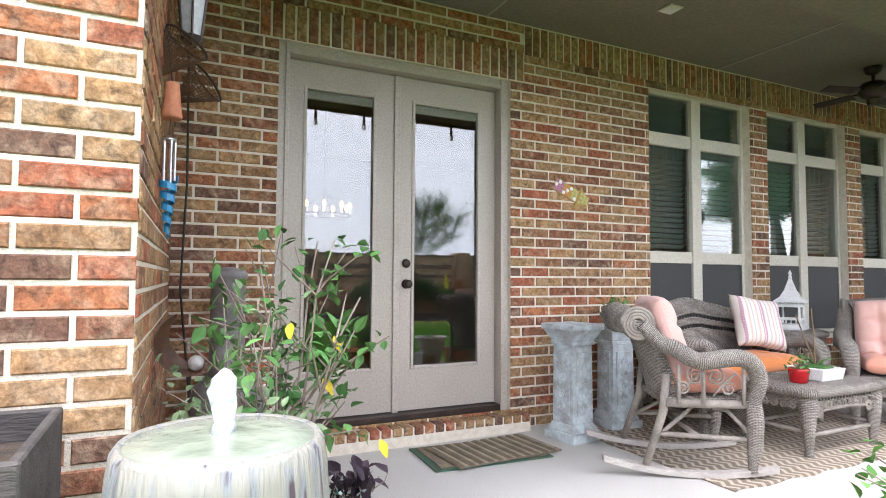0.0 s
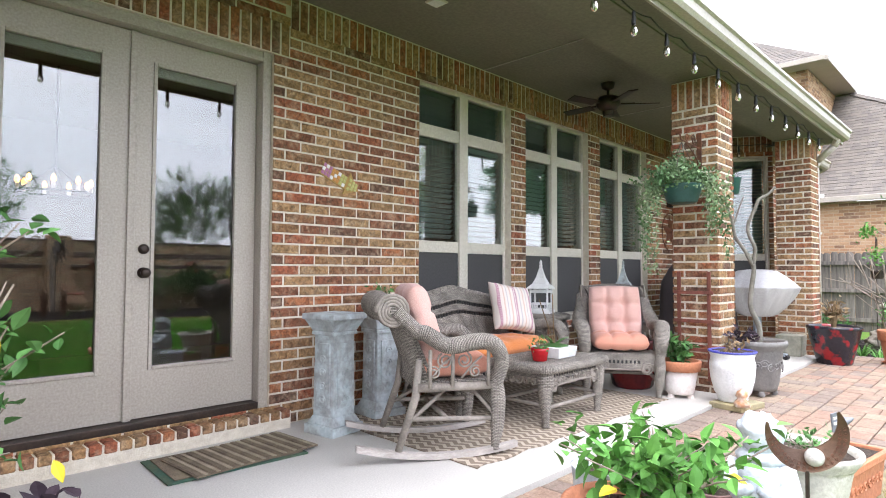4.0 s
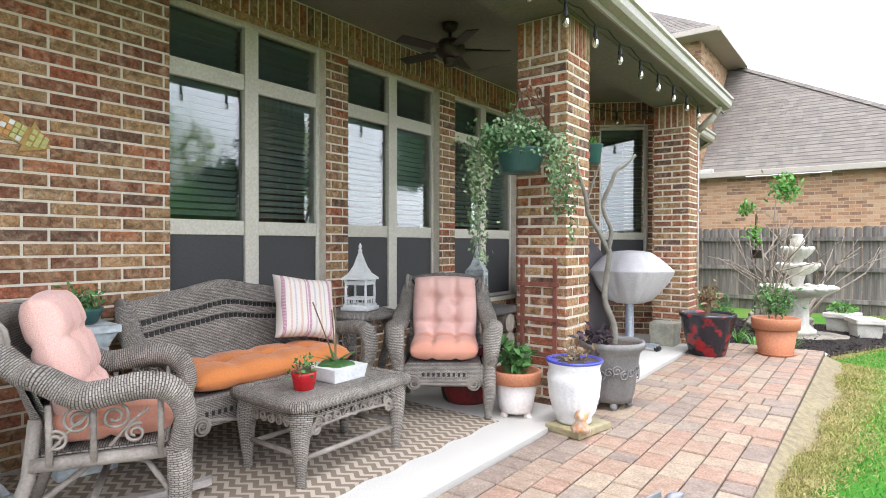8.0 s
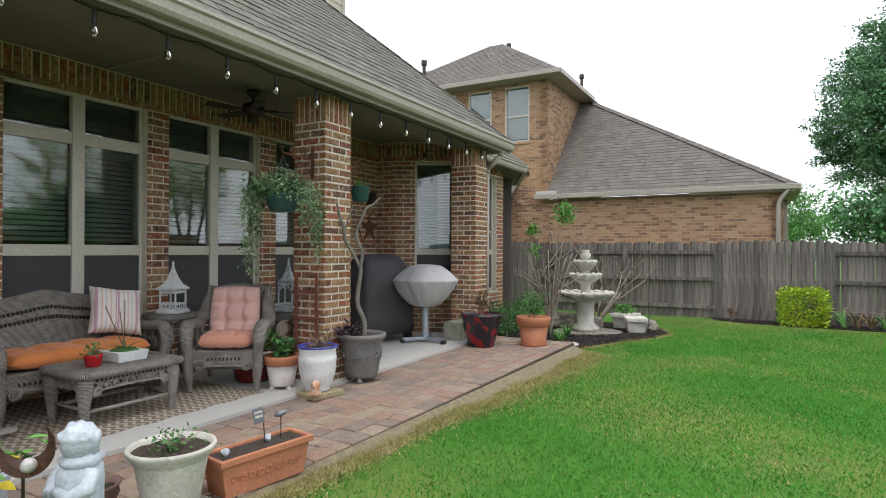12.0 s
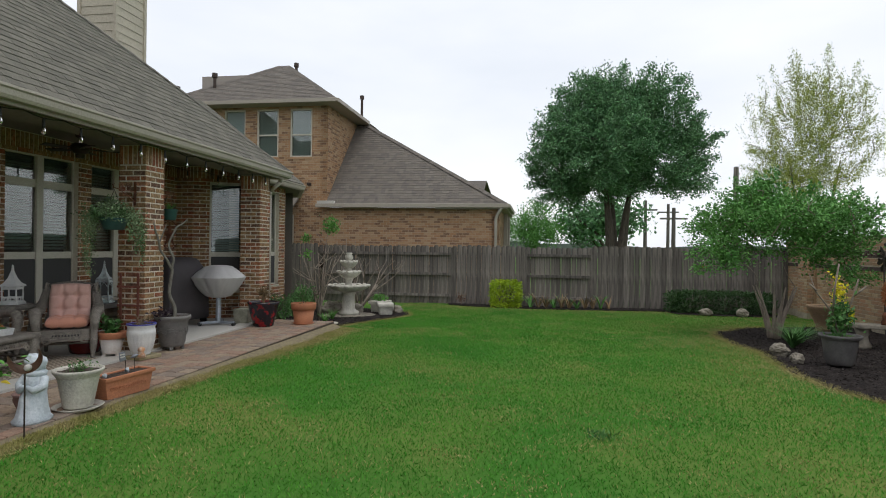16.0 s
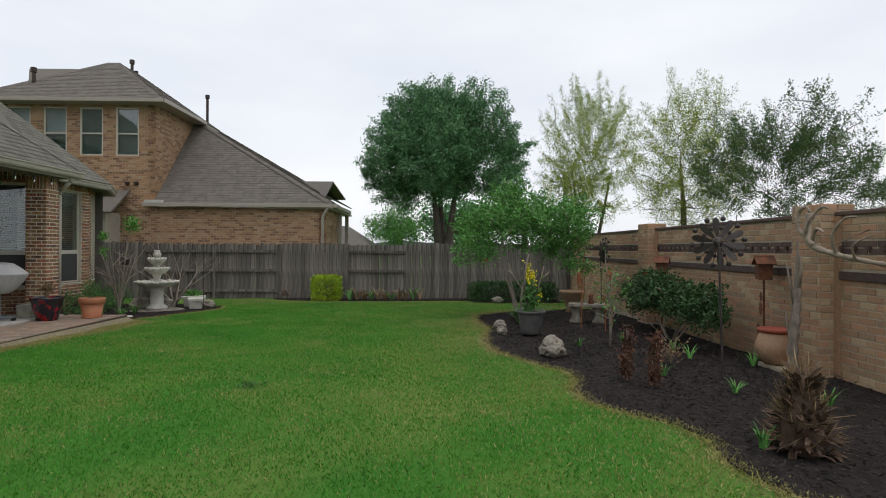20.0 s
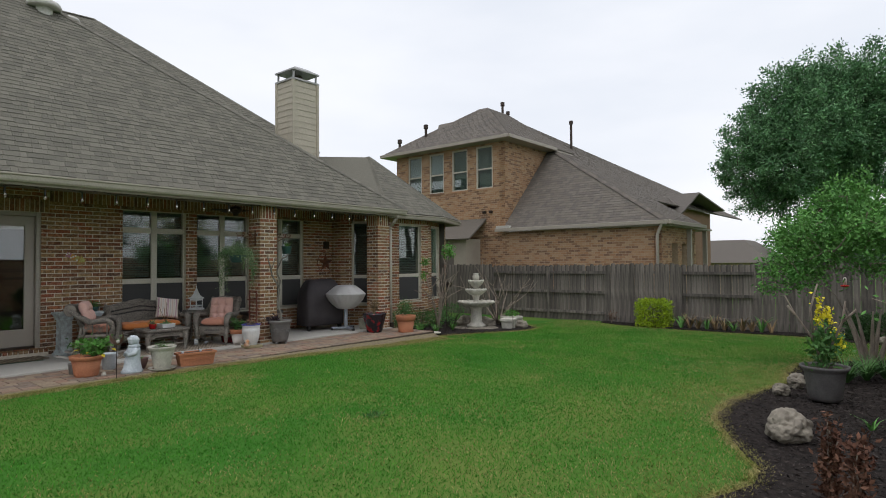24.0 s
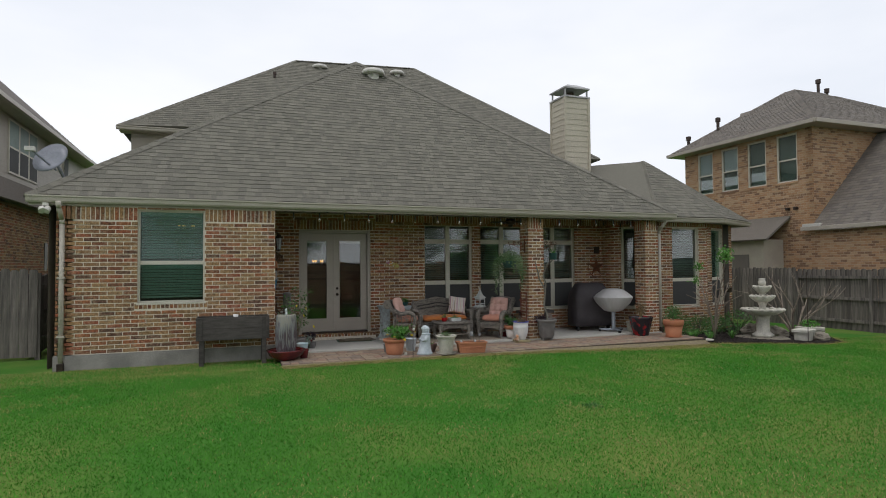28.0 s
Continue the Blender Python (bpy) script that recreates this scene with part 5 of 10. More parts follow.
# small side porch seen beyond the bay
part("porch", bbox(-0.9, 4.6, -0.4, 0.0, 6.4, 2.5), mat("tan_stucco", (0.40, 0.36, 0.29), (0.36, 0.32, 0.26), 3, 0.9), nb)
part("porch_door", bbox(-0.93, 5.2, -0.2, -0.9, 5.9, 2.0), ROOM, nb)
bm = slab(bmesh.new(), [(-1.15, 4.3, 2.5), (-1.15, 6.7, 2.5), (0.0, 6.7, 3.3), (0.0, 4.3, 3.3)], 0.06)
part("roof", bm, NSHINGLE, nb)
for x, y, z, h in ((24.7, 4.7, 7.0, 1.6), (21.5, 6.6, 8.0, 1.2), (22.4, 6.9, 8.2, 0.8), (17.6, 8.0, 7.1, 0.55), (17.2, 9.2, 6.6, 0.5)):
    bm = lathe(bmesh.new(), [(0.06, 0), (0.06, h - 0.2), (0.1, h - 0.18), (0.1, h - 0.02), (0.04, h)], 10, centre=(x - 16.9, y, z))
    part("vent_pipe", bm, BRONZE, nb)
for y in (4.35, 4.05):
    part("security_light", bbox(-0.12, y - 0.06, 3.48, 0.02, y + 0.06, 3.58, 0.02), BRONZE, nb)

# ---- the neighbour's house to the west ----
wb = new("neighbour_house")
wb.matrix_basis = pose(-7.2, 9.6, 0.3)
tagged(wb, "brick neighbouring house with a steep roof and a satellite dish", "house")
wall_w = part("wall", bbox(-8.0, -4.0, -0.3, 0.0, 11.0, 3.35), NMORTAR, wb)
LATER.append((wall_w, pose(0.0, -4.0, 0, 0, 0, 90), lay(15.0, -0.2, 3.3, [(8.2, 8.55, 1.35, 2.3)], (), bl=0.22, course=0.085), BRICK, lambda u, z: False))
part("window", bbox(-0.06, 4.2, 1.35, 0.02, 4.55, 2.3), BRONZE, wb, "narrow dark window")
part("roof", slab(bmesh.new(), [(0.35, -4.2, 3.35), (0.35, 11.2, 3.35), (0.0, 11.0, 4.05), (0.0, -4.0, 4.05)], 0.08), NSHINGLE, wb, "low pent roof between the storeys")
part("wall", bbox(-7.8, -3.8, 3.35, -0.05, 11.0, 6.05), TAUPE, wb, "taupe sided upper wall")
for k in range(13):
    part("siding_board", box(bmesh.new(), -0.05, -3.8, 4.06 + k * 0.15, -0.02, 11.0, 4.06 + k * 0.15 + 0.146, taper=0.999), TAUPE, wb)
for y0, y1 in ((0.7, 1.45), (1.6, 2.35), (2.5, 3.25), (6.6, 7.2)):
    zb = 4.3 if y0 < 6 else 5.0
    wf = part("window", bbox(-0.02, y0 - 0.06, zb - 0.06, 0.015, y1 + 0.06, 5.86), FRAME, wb)
    part("pane", bbox(0.015, y0, zb, 0.022, y1, 5.0 if zb < 4.5 else 5.8), SCREEN, wf)
    if zb < 4.5:
        part("pane", bbox(0.015, y0, 5.06, 0.022, y1, 5.8), GREYSHADE, wf)
part("roof", slab(bmesh.new(), [(0.45, -4.5, 6.05), (0.45, 11.4, 6.05), (-3.6, 6.4, 10.0), (-3.6, -2.0, 10.0)], 0.1), NSHINGLE, wb)
part("roof", slab(bmesh.new(), [(0.45, 11.4, 6.05), (-8.2, 11.4, 6.05), (-3.6, 6.4, 10.0)], 0.1), NSHINGLE, wb)
part("roof", slab(bmesh.new(), [(0.45, -4.5, 6.05), (-3.6, -2.0, 10.0), (-8.2, -4.5, 6.05)], 0.1), NSHINGLE, wb)
part("roof", slab(bmesh.new(), [(-8.2, -4.5, 6.05), (-3.6, -2.0, 10.0), (-3.6, 6.4, 10.0), (-8.2, 11.4, 6.05)], 0.1), NSHINGLE, wb)
part("gutter", bbox(0.43, -4.5, 5.93, 0.55, 11.4, 6.06, 0.01), GUTTER, wb)
part("soffit", bbox(-0.05, -4.4, 5.95, 0.44, 11.3, 6.0), TAUPE, wb)
dish = thing("satellite_dish", -4.02, 2.75, 3.06, "grey satellite dish on a bent arm", "satellite dish")
GREYM = mat("grey_metal", (0.23, 0.24, 0.27), (0.18, 0.19, 0.22), 5, 0.5, 0.05, 40, 0.3)
part("mast", tube(bmesh.new(), [(0.12, 0.1, -0.03), (0.06, 0.05, 0.22), (-0.1, -0.1, 0.62)], 0.03, 8), GREYM, dish)
part("reflector", lathe(bmesh.new(), [(0.01, 0.0), (0.17, 0.025), (0.32, 0.085), (0.33, 0.095), (0.17, 0.035), (0.01, 0.01)], 32, m=pose(-0.14, -0.12, 0.66, 62, 0, -25)), GREYM, dish, smooth=True)
part("arm", tube(bmesh.new(), [(-0.1, -0.1, 0.48), (-0.42, -0.45, 0.80)], 0.018, 6), GREYM, dish)
part("receiver", bbox(-0.5, -0.52, 0.76, -0.34, -0.4, 0.84, 0.01), VENTW, dish)
cam2 = thing("security_light", -3.95, 1.36, 2.62, "small pale twin floodlight under the eaves", "floodlight")
part("mount", lathe(bmesh.new(), [(0.05, 0.12), (0.05, 0.17)], 12), VENTW, cam2)
for s in (-1, 1):
    part("head", lathe(bmesh.new(), [(0.02, 0), (0.045, 0.03), (0.06, 0.11)], 12, m=pose(s * 0.06, -0.02, 0.1, 140, s * 25)), VENTW, cam2)

# ---- beds ----
GARDEN = [(11.9, -8.5), (11.55, -7.9), (11.0, -7.5), (10.6, -7.1), (10.1, -6.95), (9.06, -6.98), (8.3, -7.12), (7.4, -6.95), (6.2, -6.82), (5.4, -6.9), (4.6, -7.26), (4.0, -7.62), (3.6, -7.62), (3.1, -7.46), (2.6, -7.48), (2.25, -7.65), (1.9, -8.0), (1.45, -8.1), (1.0, -8.0), (0.5, -8.1), (0.1, -8.6), (0.05, -9.4), (0.1, -10.56), (12.4, -10.56), (12.2, -9.4)]
HBED = [(15.86, -7.12), (15.2, -7.12), (14.55, -7.3), (14.4, -8.4), (14.5, -10.0), (15.86, -10.0)]
FBED = [(9.27, 0.47), (9.8, 0.30), (10.5, 0.02), (11.3, -0.35), (12.1, -0.5), (12.8, -0.3), (13.3, 0.4), (13.4, 1.4), (13.2, 3.6), (11.35, 2.42), (9.27, 2.42)]
SBED = [(15.86, -0.9), (15.86, -7.1), (15.2, -7.1), (15.05, -5.5), (15.0, -3.5), (15.1, -1.8), (15.4, -1.0)]


def inside(x, y, poly):
    c = np.zeros(np.shape(x), bool)
    for (x0, y0), (x1, y1) in zip(poly, poly[1:] + poly[:1]):
        hit = ((y0 > y) != (y1 > y)) & (x < (x1 - x0) * (y - y0) / (y1 - y0 + 1e-12) + x0)
        c = c ^ hit
    return c


def bed(name, poly, lift, label, step=0.16):
    """A mounded mulch bed, cut to its outline, strewn with bark chips."""
    bm = bmesh.new()
    pts = []
    for (x0, y0), (x1, y1) in zip(poly, poly[1:] + poly[:1]):
        n = max(1, int(math.hypot(x1 - x0, y1 - y0) / 0.25))
        pts += [(x0 + (x1 - x0) * i / n, y0 + (y1 - y0) * i / n) for i in range(n)]
    cx, cy = sum(p[0] for p in pts) / len(pts), sum(p[1] for p in pts) / len(pts)
    top = [bm.verts.new((x + random.uniform(-0.02, 0.02), y + random.uniform(-0.02, 0.02), ground(x, y) + lift)) for x, y in pts]
    base = [bm.verts.new((v.co.x, v.co.y, v.co.z - 0.4)) for v in top]
    for i in range(len(top)):
        j = (i + 1) % len(top)
        bm.faces.new((base[i], base[j], top[j], top[i]))
    f = bm.faces.new(top)
    if f.normal.z < 0:
        f.normal_flip()
    bmesh.ops.triangulate(bm, faces=[f])
    b = tagged(link_mesh(name, bm, MULCH), label, "flower bed", kind="structure")
    area = np.array(poly)
    n = int(620 * (area[:, 0].ptp() if hasattr(area[:, 0], "ptp") else np.ptp(area[:, 0])) * np.ptp(area[:, 1]))
    x, y = rng.uniform(area[:, 0].min(), area[:, 0].max(), n), rng.uniform(area[:, 1].min(), area[:, 1].max(), n)
    k = inside(x, y, poly)
    x, y = x[k], y[k]
    z = np.array([ground(a, c) for a, c in zip(x, y)]) + lift + 0.004
    d = rng.normal(size=(len(x), 3))
    d[:, 2] *= 0.25
    tagged(leaf_mesh("bark_chips", np.stack([x, y, z], 1), d, 0.055, 0.013, MULCHCHIP, b), kind="stuff")
    return b


MULCHCHIP = mat("bark_chip", (0.022, 0.019, 0.018), (0.056, 0.045, 0.041), 5, 1.0, 0.3, 60, per_piece=0.5)
bed("hedge_bed", HBED, 0.02, "mulched strip under the low hedge")
bed("garden_bed", GARDEN, 0.02, "dark mulched planting bed along the boundary wall")
bed("fountain_bed", FBED, 0.03, "dark mulched bed round the fountain")
bed("fence_bed", SBED, 0.03, "narrow dark bed along the fence")

# ---- grass ----
n = 860000
gx = rng.uniform(-7.0, 15.9, n)
gy = -10.5 + 13.0 * rng.random(n)
keepg = ~inside(gx, gy, GARDEN) & ~inside(gx, gy, FBED) & ~inside(gx, gy, SBED) & ~inside(gx, gy, HBED)
keepg &= ~((gx > PAVE_X0 - 0.01) & (gx < PAVE_X1 + 0.01) & (gy > PAVE_Y0 - 0.012))
keepg &= ~((gy > 1.42) | ((gx > PAVE_X1) & (gy > 0.3)))
gx, gy = gx[keepg], gy[keepg]
gz = -0.075 - 0.0165 * np.maximum(0, gx - 3.5) + 0.012 * np.sin(gx * 1.3) * np.cos(gy * 0.9) * (gy < 0)
field = np.zeros(len(gx))
for wave, gain in ((5.0, 0.45), (3.4, 0.5), (2.6, 0.55), (1.9, 0.6), (1.4, 0.65), (1.05, 0.65), (0.8, 0.6), (0.6, 0.5), (0.42, 0.45), (0.3, 0.4)):
    for turn in rng.uniform(0, math.tau, 2):
        field += 0.75 * gain * np.sin((gx * math.cos(turn) + gy * math.sin(turn)) * math.tau / wave + 6 * turn + 0.7 * np.sin(gx * 1.7 / wave + gy * 1.3))
edge = np.minimum.reduce([np.abs(gy - PAVE_Y0) * 3.2 + (gx > 9.3) * 9, np.abs(gx - 15.0) * 0.8, np.where((gx < 0), np.abs(gy - 1.3) * 1.5, 9)])
broad = np.sin(gx * 0.9 + 1.3 * np.sin(gy * 0.55)) + np.sin(gy * 1.1 - gx * 0.45 + 1.0) + 0.7 * np.sin(gx * 0.37 + gy * 0.61 + 2.0)
chance = np.clip(0.11 * field + 0.07 * broad, 0.02, 0.5) + 0.62 * np.exp(-edge * 1.4)
verge = np.where((gx < PAVE_X1 + 0.2) & (gx > PAVE_X0), np.abs(PAVE_Y0 - gy), 9.0)
chance += 0.98 * np.exp(-(verge / (0.17 + 0.05 * np.sin(gx * 1.9) + 0.04 * np.sin(gx * 4.3 + 1) + 0.2 * np.clip(gx - 5, 0, 1))) ** 3)
rim = np.full(len(gx), 9.0)
for (x0, y0), (x1, y1) in zip(GARDEN, GARDEN[1:]):
    f = np.clip(((gx - x0) * (x1 - x0) + (gy - y0) * (y1 - y0)) / ((x1 - x0) ** 2 + (y1 - y0) ** 2), 0, 1)
    rim = np.minimum(rim, np.hypot(gx - x0 - f * (x1 - x0), gy - y0 - f * (y1 - y0)))
chance += 0.55 * np.exp(-rim / 0.5) * (1 + 0.4 * np.sin(gx * 2.3)) + 0.24 * np.exp(-rim / 1.6)
dry = rng.random(len(gx)) < chance
bare = rng.random(len(gx)) < 0.97 * np.clip(1.2 - verge / 0.09, 0, 1)
gx, gy, gz, dry = gx[~bare], gy[~bare], gz[~bare], dry[~bare]
P = np.stack([gx, gy, gz - 0.004], 1)
D = rng.normal(size=P.shape) * np.array([0.75, 0.75, 0.1]) + np.array([0, 0, 1.0])
for k, (m_, lab) in enumerate(((GRASS, "green blades of the lawn"), (DRYGRASS, "straw-coloured thin blades of the lawn"))):
    sel = dry if k else ~dry
    g = leaf_mesh("grass" if not k else "dry_grass", P[sel], D[sel], 0.034, 0.0065, m_, None)
    tagged(g, lab, "grass", kind="stuff")

# loose straw over the verge and hanging into the beds
n = 60000
vx = rng.uniform(PAVE_X0, PAVE_X1, n)
vd = np.abs(rng.normal(size=n)) * (0.085 + 0.12 * np.clip(vx - 5, 0, 1)) + 0.04
vy = PAVE_Y0 - vd
tufts = [np.stack([vx, vy, -0.073 - 0.0165 * np.maximum(0, vx - 3.5)], 1)]
for edge_line in (GARDEN[:22], FBED[:7]):
    for (x0, y0), (x1, y1) in zip(edge_line, edge_line[1:]):
        m_ = int(1300 * math.hypot(x1 - x0, y1 - y0))
        f = rng.random(m_)
        ex, ey = x0 + (x1 - x0) * f, y0 + (y1 - y0) * f
        ex, ey = ex + rng.normal(size=m_) * 0.05, ey + rng.normal(size=m_) * 0.05
        tufts.append(np.stack([ex, ey, [ground(p, q) + 0.004 for p, q in zip(ex, ey)]], 1))
tufts = np.concatenate(tufts)
tagged(leaf_mesh("straw", tufts, rng.normal(size=tufts.shape) * np.array([0.9, 0.9, 0.2]) + np.array([0, 0, 0.7]), 0.042, 0.007, DRYGRASS, None), "straw-coloured dry grass along the edges of the lawn", "grass", kind="stuff")

bm = bmesh.new()
last = None
for i in range(190):
    x = PAVE_X0 + (PAVE_X1 - PAVE_X0) * i / 189
    y = PAVE_Y0 - 0.12 - 0.03 * math.sin(x * 1.9) - 0.03 * math.sin(x * 4.3 + 1) - 0.015 * math.sin(x * 11) - 0.09 * min(1.0, max(0.0, x - 5.0))
    q = [bm.verts.new((x, y, ground(x, y) + 0.004)), bm.verts.new((x, PAVE_Y0, -0.034 - 0.007 * max(0.0, x - 3.5)))]
    if last:
        bm.faces.new((last[0], q[0], q[1], last[1]))
    last = q
tagged(link_mesh("soil_edge", bm, mat("dry_soil", (0.17, 0.14, 0.09), (0.25, 0.21, 0.12), 18, 1.0, 0.8, 90)), "bare dry soil strip between pavers and lawn", "soil", kind="structure")

# ---- trees beyond the walls ----
crown_tree("oak_tree", 20.6, -6.45, -0.3, "tall dense dark green oak beyond the fence", BARK, OAK, [(0, 0.2, 5.6, 1.9, 1.9, 1.9), (0, 1.5, 6.6, 1.4, 1.25, 1.4), (0, -1.25, 6.9, 1.4, 1.25, 1.35), (0.3, 0.2, 7.5, 1.3, 1.2, 1.0), (-0.6, 2.4, 5.0, 1.0, 0.9, 1.3), (0, -2.35, 5.4, 1.1, 0.95, 1.4), (0.5, 1.9, 4.2, 1.1, 1.1, 0.8), (-0.3, -2.0, 4.5, 1.1, 1.1, 0.8), (0.4, 0, 4.8, 1.2, 1.3, 0.9), (-1.2, 0.3, 5.4, 1.2, 1.6, 1.5)], 4.4, 1300, 190000, 0.10, 0.24, 3, 0.44, 0.13, 0.35, gaps=-0.02)
crown_tree("oak_tree", 41.9, -3.16, -0.3, "smaller green tree farther off beyond the fence", BARK, SHRUB, [(0, 0, 3.3, 2.1, 2.1, 1.8)], 1.4, 110, 12000, 0.16, 0.1, 3, 0.45, 0.28, 0.4)
crown_tree("willow_tree", 16.2, -11.15, -0.3, "slender willow with sparse yellow-green spring leaves", BARK, LIMEG, [(0, 0, 5.0, 1.6, 1.6, 2.2), (0, 0.3, 3.4, 1.3, 1.5, 0.9)], 4.4, 330, 62000, 0.062, 0.085, 3, 0.60, 0.07, 1.5, 0.28, 0.16)
crown_tree("willow_tree", 12.4, -12.75, -0.2, "willow with sparse yellow-green spring leaves", BARK, LIMEG, [(0, 0, 4.3, 1.5, 1.55, 1.7), (0, 0, 2.9, 1.4, 1.4, 0.8)], 3.9, 300, 56000, 0.052, 0.13, 1, 0.52, 0.075, 1.2, 0.28)
crown_tree("dark_tree", 8.6, -13.2, -0.2, "open dusky green tree fanning up behind the boundary wall", BARK, DUSKY, [(0, 0.3, 3.2, 1.4, 1.35, 1.1), (-0.9, 0.1, 3.6, 0.9, 0.9, 0.9), (0.5, 0.8, 3.4, 1.0, 1.0, 0.9), (-0.2, -1.3, 2.9, 1.0, 1.0, 0.8), (-0.4, -2.1, 2.7, 0.8, 0.8, 0.6)], 2.2, 380, 60000, 0.046, 0.06, 6, 0.40, 0.06, 0.9, 0.45, 0.45, gaps=-0.12)
crown_tree("dark_tree", 2.2, -16.5, -0.2, "open dark green tree behind the boundary wall", BARK, OAK, [(0, 0, 3.6, 2.2, 2.2, 1.3)], 1.7, 120, 7000, 0.12, 0.09, 2, 0.45, 0.16, 0.6, 0.42)
crown_tree("willow_tree", -3.5, -17.0, -0.2, "willow with sparse yellow-green spring leaves", PALEBARK, LIMEG, [(0, 0, 4.6, 2.1, 2.1, 1.8)], 2.3, 110, 5500, 0.12, 0.10, 2, 0.6, 0.14, 1.0, 0.35)
tree("oak_tree", 44.0, -9.0, -0.5, 5.0, 7.0, "distant green tree on the horizon", BARK, OAK, 5000, 0.35, 0.14, 1, 3, 3, 0.6, puff=0.7)
for x, y, h in ((30.0, -13.6, 6.4), (46.0, -12.0, 6.0), (52.0, -15.0, 6.2), (40.0, -12.8, 5.0)):
    p = thing("utility_pole", x, y, -0.6, "tall weathered wooden utility pole", "utility pole", "utility poles")
    part("pole", lathe(bmesh.new(), [(0.16, 0), (0.12, h)], 10), FENCEWOOD, p)
    if x > 35:
        part("crossarm", bbox(-0.06, -0.9, h - 0.8, 0.06, 0.9, h - 0.68), FENCEWOOD, p)
# plain distance: low hazy tree line and far roofs behind the fence
bm = bmesh.new()
prev = None
for i in range(90):
    a = radians(-150 + i * 2.6)
    r = 150
    h = 3.0 + 2.0 * noise.noise((i * 0.35, 0, 0)) + 1.2 * noise.noise((i * 1.3, 4, 0))
    q = [bm.verts.new((r * math.cos(a), r * math.sin(a), -4)), bm.verts.new((r * math.cos(a), r * math.sin(a), max(0.6, h)))]
    if prev:
        bm.faces.new((prev[0], q[0], q[1], prev[1]))
    prev = q
tagged(link_mesh("backdrop", bm, mat("far_trees", (0.10, 0.13, 0.11), (0.14, 0.16, 0.14), 0.3, 1.0)), "low hazy tree line in the distance", "backdrop", kind="structure")
fr = thing("far_house", 38.0, 1.4, -0.5, "small far house with a grey roof", "house")
part("wall", bbox(0, -2.6, 0, 8, 3, 2.0), NMORTAR, fr)
part("roof", box(bmesh.new(), -0.4, -3.0, 2.0, 8.4, 3.5, 3.5, taper=0.35), NSHINGLE, fr)
# ---- patio: materials ----
WHITE = mat("chalky_white", (0.74, 0.74, 0.72), (0.60, 0.61, 0.60), 6, 0.75, 0.3, 60)
STONEW = mat("white_cast_stone", (0.60, 0.575, 0.50), (0.42, 0.40, 0.35), 5, 0.85, 0.5, 50)
PEDP = mat("distressed_pedestal", (0.50, 0.57, 0.58), (0.36, 0.38, 0.38), 9, 0.85, 0.6, 40, spread=(0.42, 0.58))
STATUE = mat("pale_blue_white_plaster", (0.56, 0.61, 0.65), (0.42, 0.47, 0.51), 8, 0.8, 0.4, 50)
TERRA = mat("terracotta", (0.50, 0.20, 0.10), (0.42, 0.17, 0.09), 4, 0.75, 0.3, 60)
TERRAW = mat("limewashed_terracotta", (0.70, 0.66, 0.62), (0.58, 0.50, 0.45), 5, 0.8, 0.3, 50)
REDGLAZE = mat("dark_red_glaze", (0.16, 0.015, 0.015), (0.07, 0.015, 0.02), 5, 0.25, 0.05, 30)
REDBLACK = mat("red_and_black_glaze", (0.28, 0.015, 0.02), (0.02, 0.018, 0.025), 5, 0.2, 0.05, 30, spread=(0.40, 0.46))
RED = mat("bright_red_glaze", (0.42, 0.01, 0.015), (0.36, 0.01, 0.012), 4, 0.25)
GREYPOT = mat("grey_stoneware", (0.20, 0.19, 0.18), (0.14, 0.135, 0.13), 6, 0.6, 0.3, 50)
SOIL = mat("potting_soil", (0.035, 0.026, 0.02), (0.07, 0.05, 0.035), 30, 1.0, 1.0, 120)
WICKER = bpy.data.materials.new("woven_wicker")
WICKER.use_nodes = True
wn_, wl_n = WICKER.node_tree.nodes, WICKER.node_tree.links
wb_ = wn_["Principled BSDF"]
wb_.inputs["Roughness"].default_value = 0.75
wtc, wbr, wnz = wn_.new("ShaderNodeTexCoord"), wn_.new("ShaderNodeTexBrick"), wn_.new("ShaderNodeTexNoise")
for key, val in (("Scale", 1.0), ("Brick Width", 0.024), ("Row Height", 0.0085), ("Mortar Size", 0.0022), ("Mortar Smooth", 0.9), ("Bias", 0.0)):
    wbr.inputs[key].default_value = val
wbr.inputs["Color1"].default_value, wbr.inputs["Color2"].default_value = (0.40, 0.365, 0.315, 1), (0.27, 0.24, 0.205, 1)
wbr.inputs["Mortar"].default_value = (0.055, 0.047, 0.04, 1)
wl_n.new(wtc.outputs["UV"], wbr.inputs["Vector"])
wnz.inputs["Scale"].default_value, wnz.inputs["Detail"].default_value = 9.0, 6.0
wl_n.new(wtc.outputs["Object"], wnz.inputs["Vector"])
wov = wn_.new("ShaderNodeMix")
wov.data_type, wov.blend_type = "RGBA", "OVERLAY"
wov.inputs["Factor"].default_value = 0.55
wl_n.new(wbr.outputs["Color"], wov.inputs["A"])
wl_n.new(wnz.outputs["Fac"], wov.inputs["B"])
wl_n.new(wov.outputs["Result"], wb_.inputs["Base Color"])
wiv = wn_.new("ShaderNodeMath")
wiv.operation = "SUBTRACT"
wiv.inputs[0].default_value = 1.0
wl_n.new(wbr.outputs["Fac"], wiv.inputs[1])
wbp = wn_.new("ShaderNodeBump")
wbp.inputs["Strength"].default_value, wbp.inputs["Distance"].default_value = 1.0, 0.005
wl_n.new(wiv.outputs[0], wbp.inputs["Height"])
wl_n.new(wbp.outputs["Normal"], wb_.inputs["Normal"])
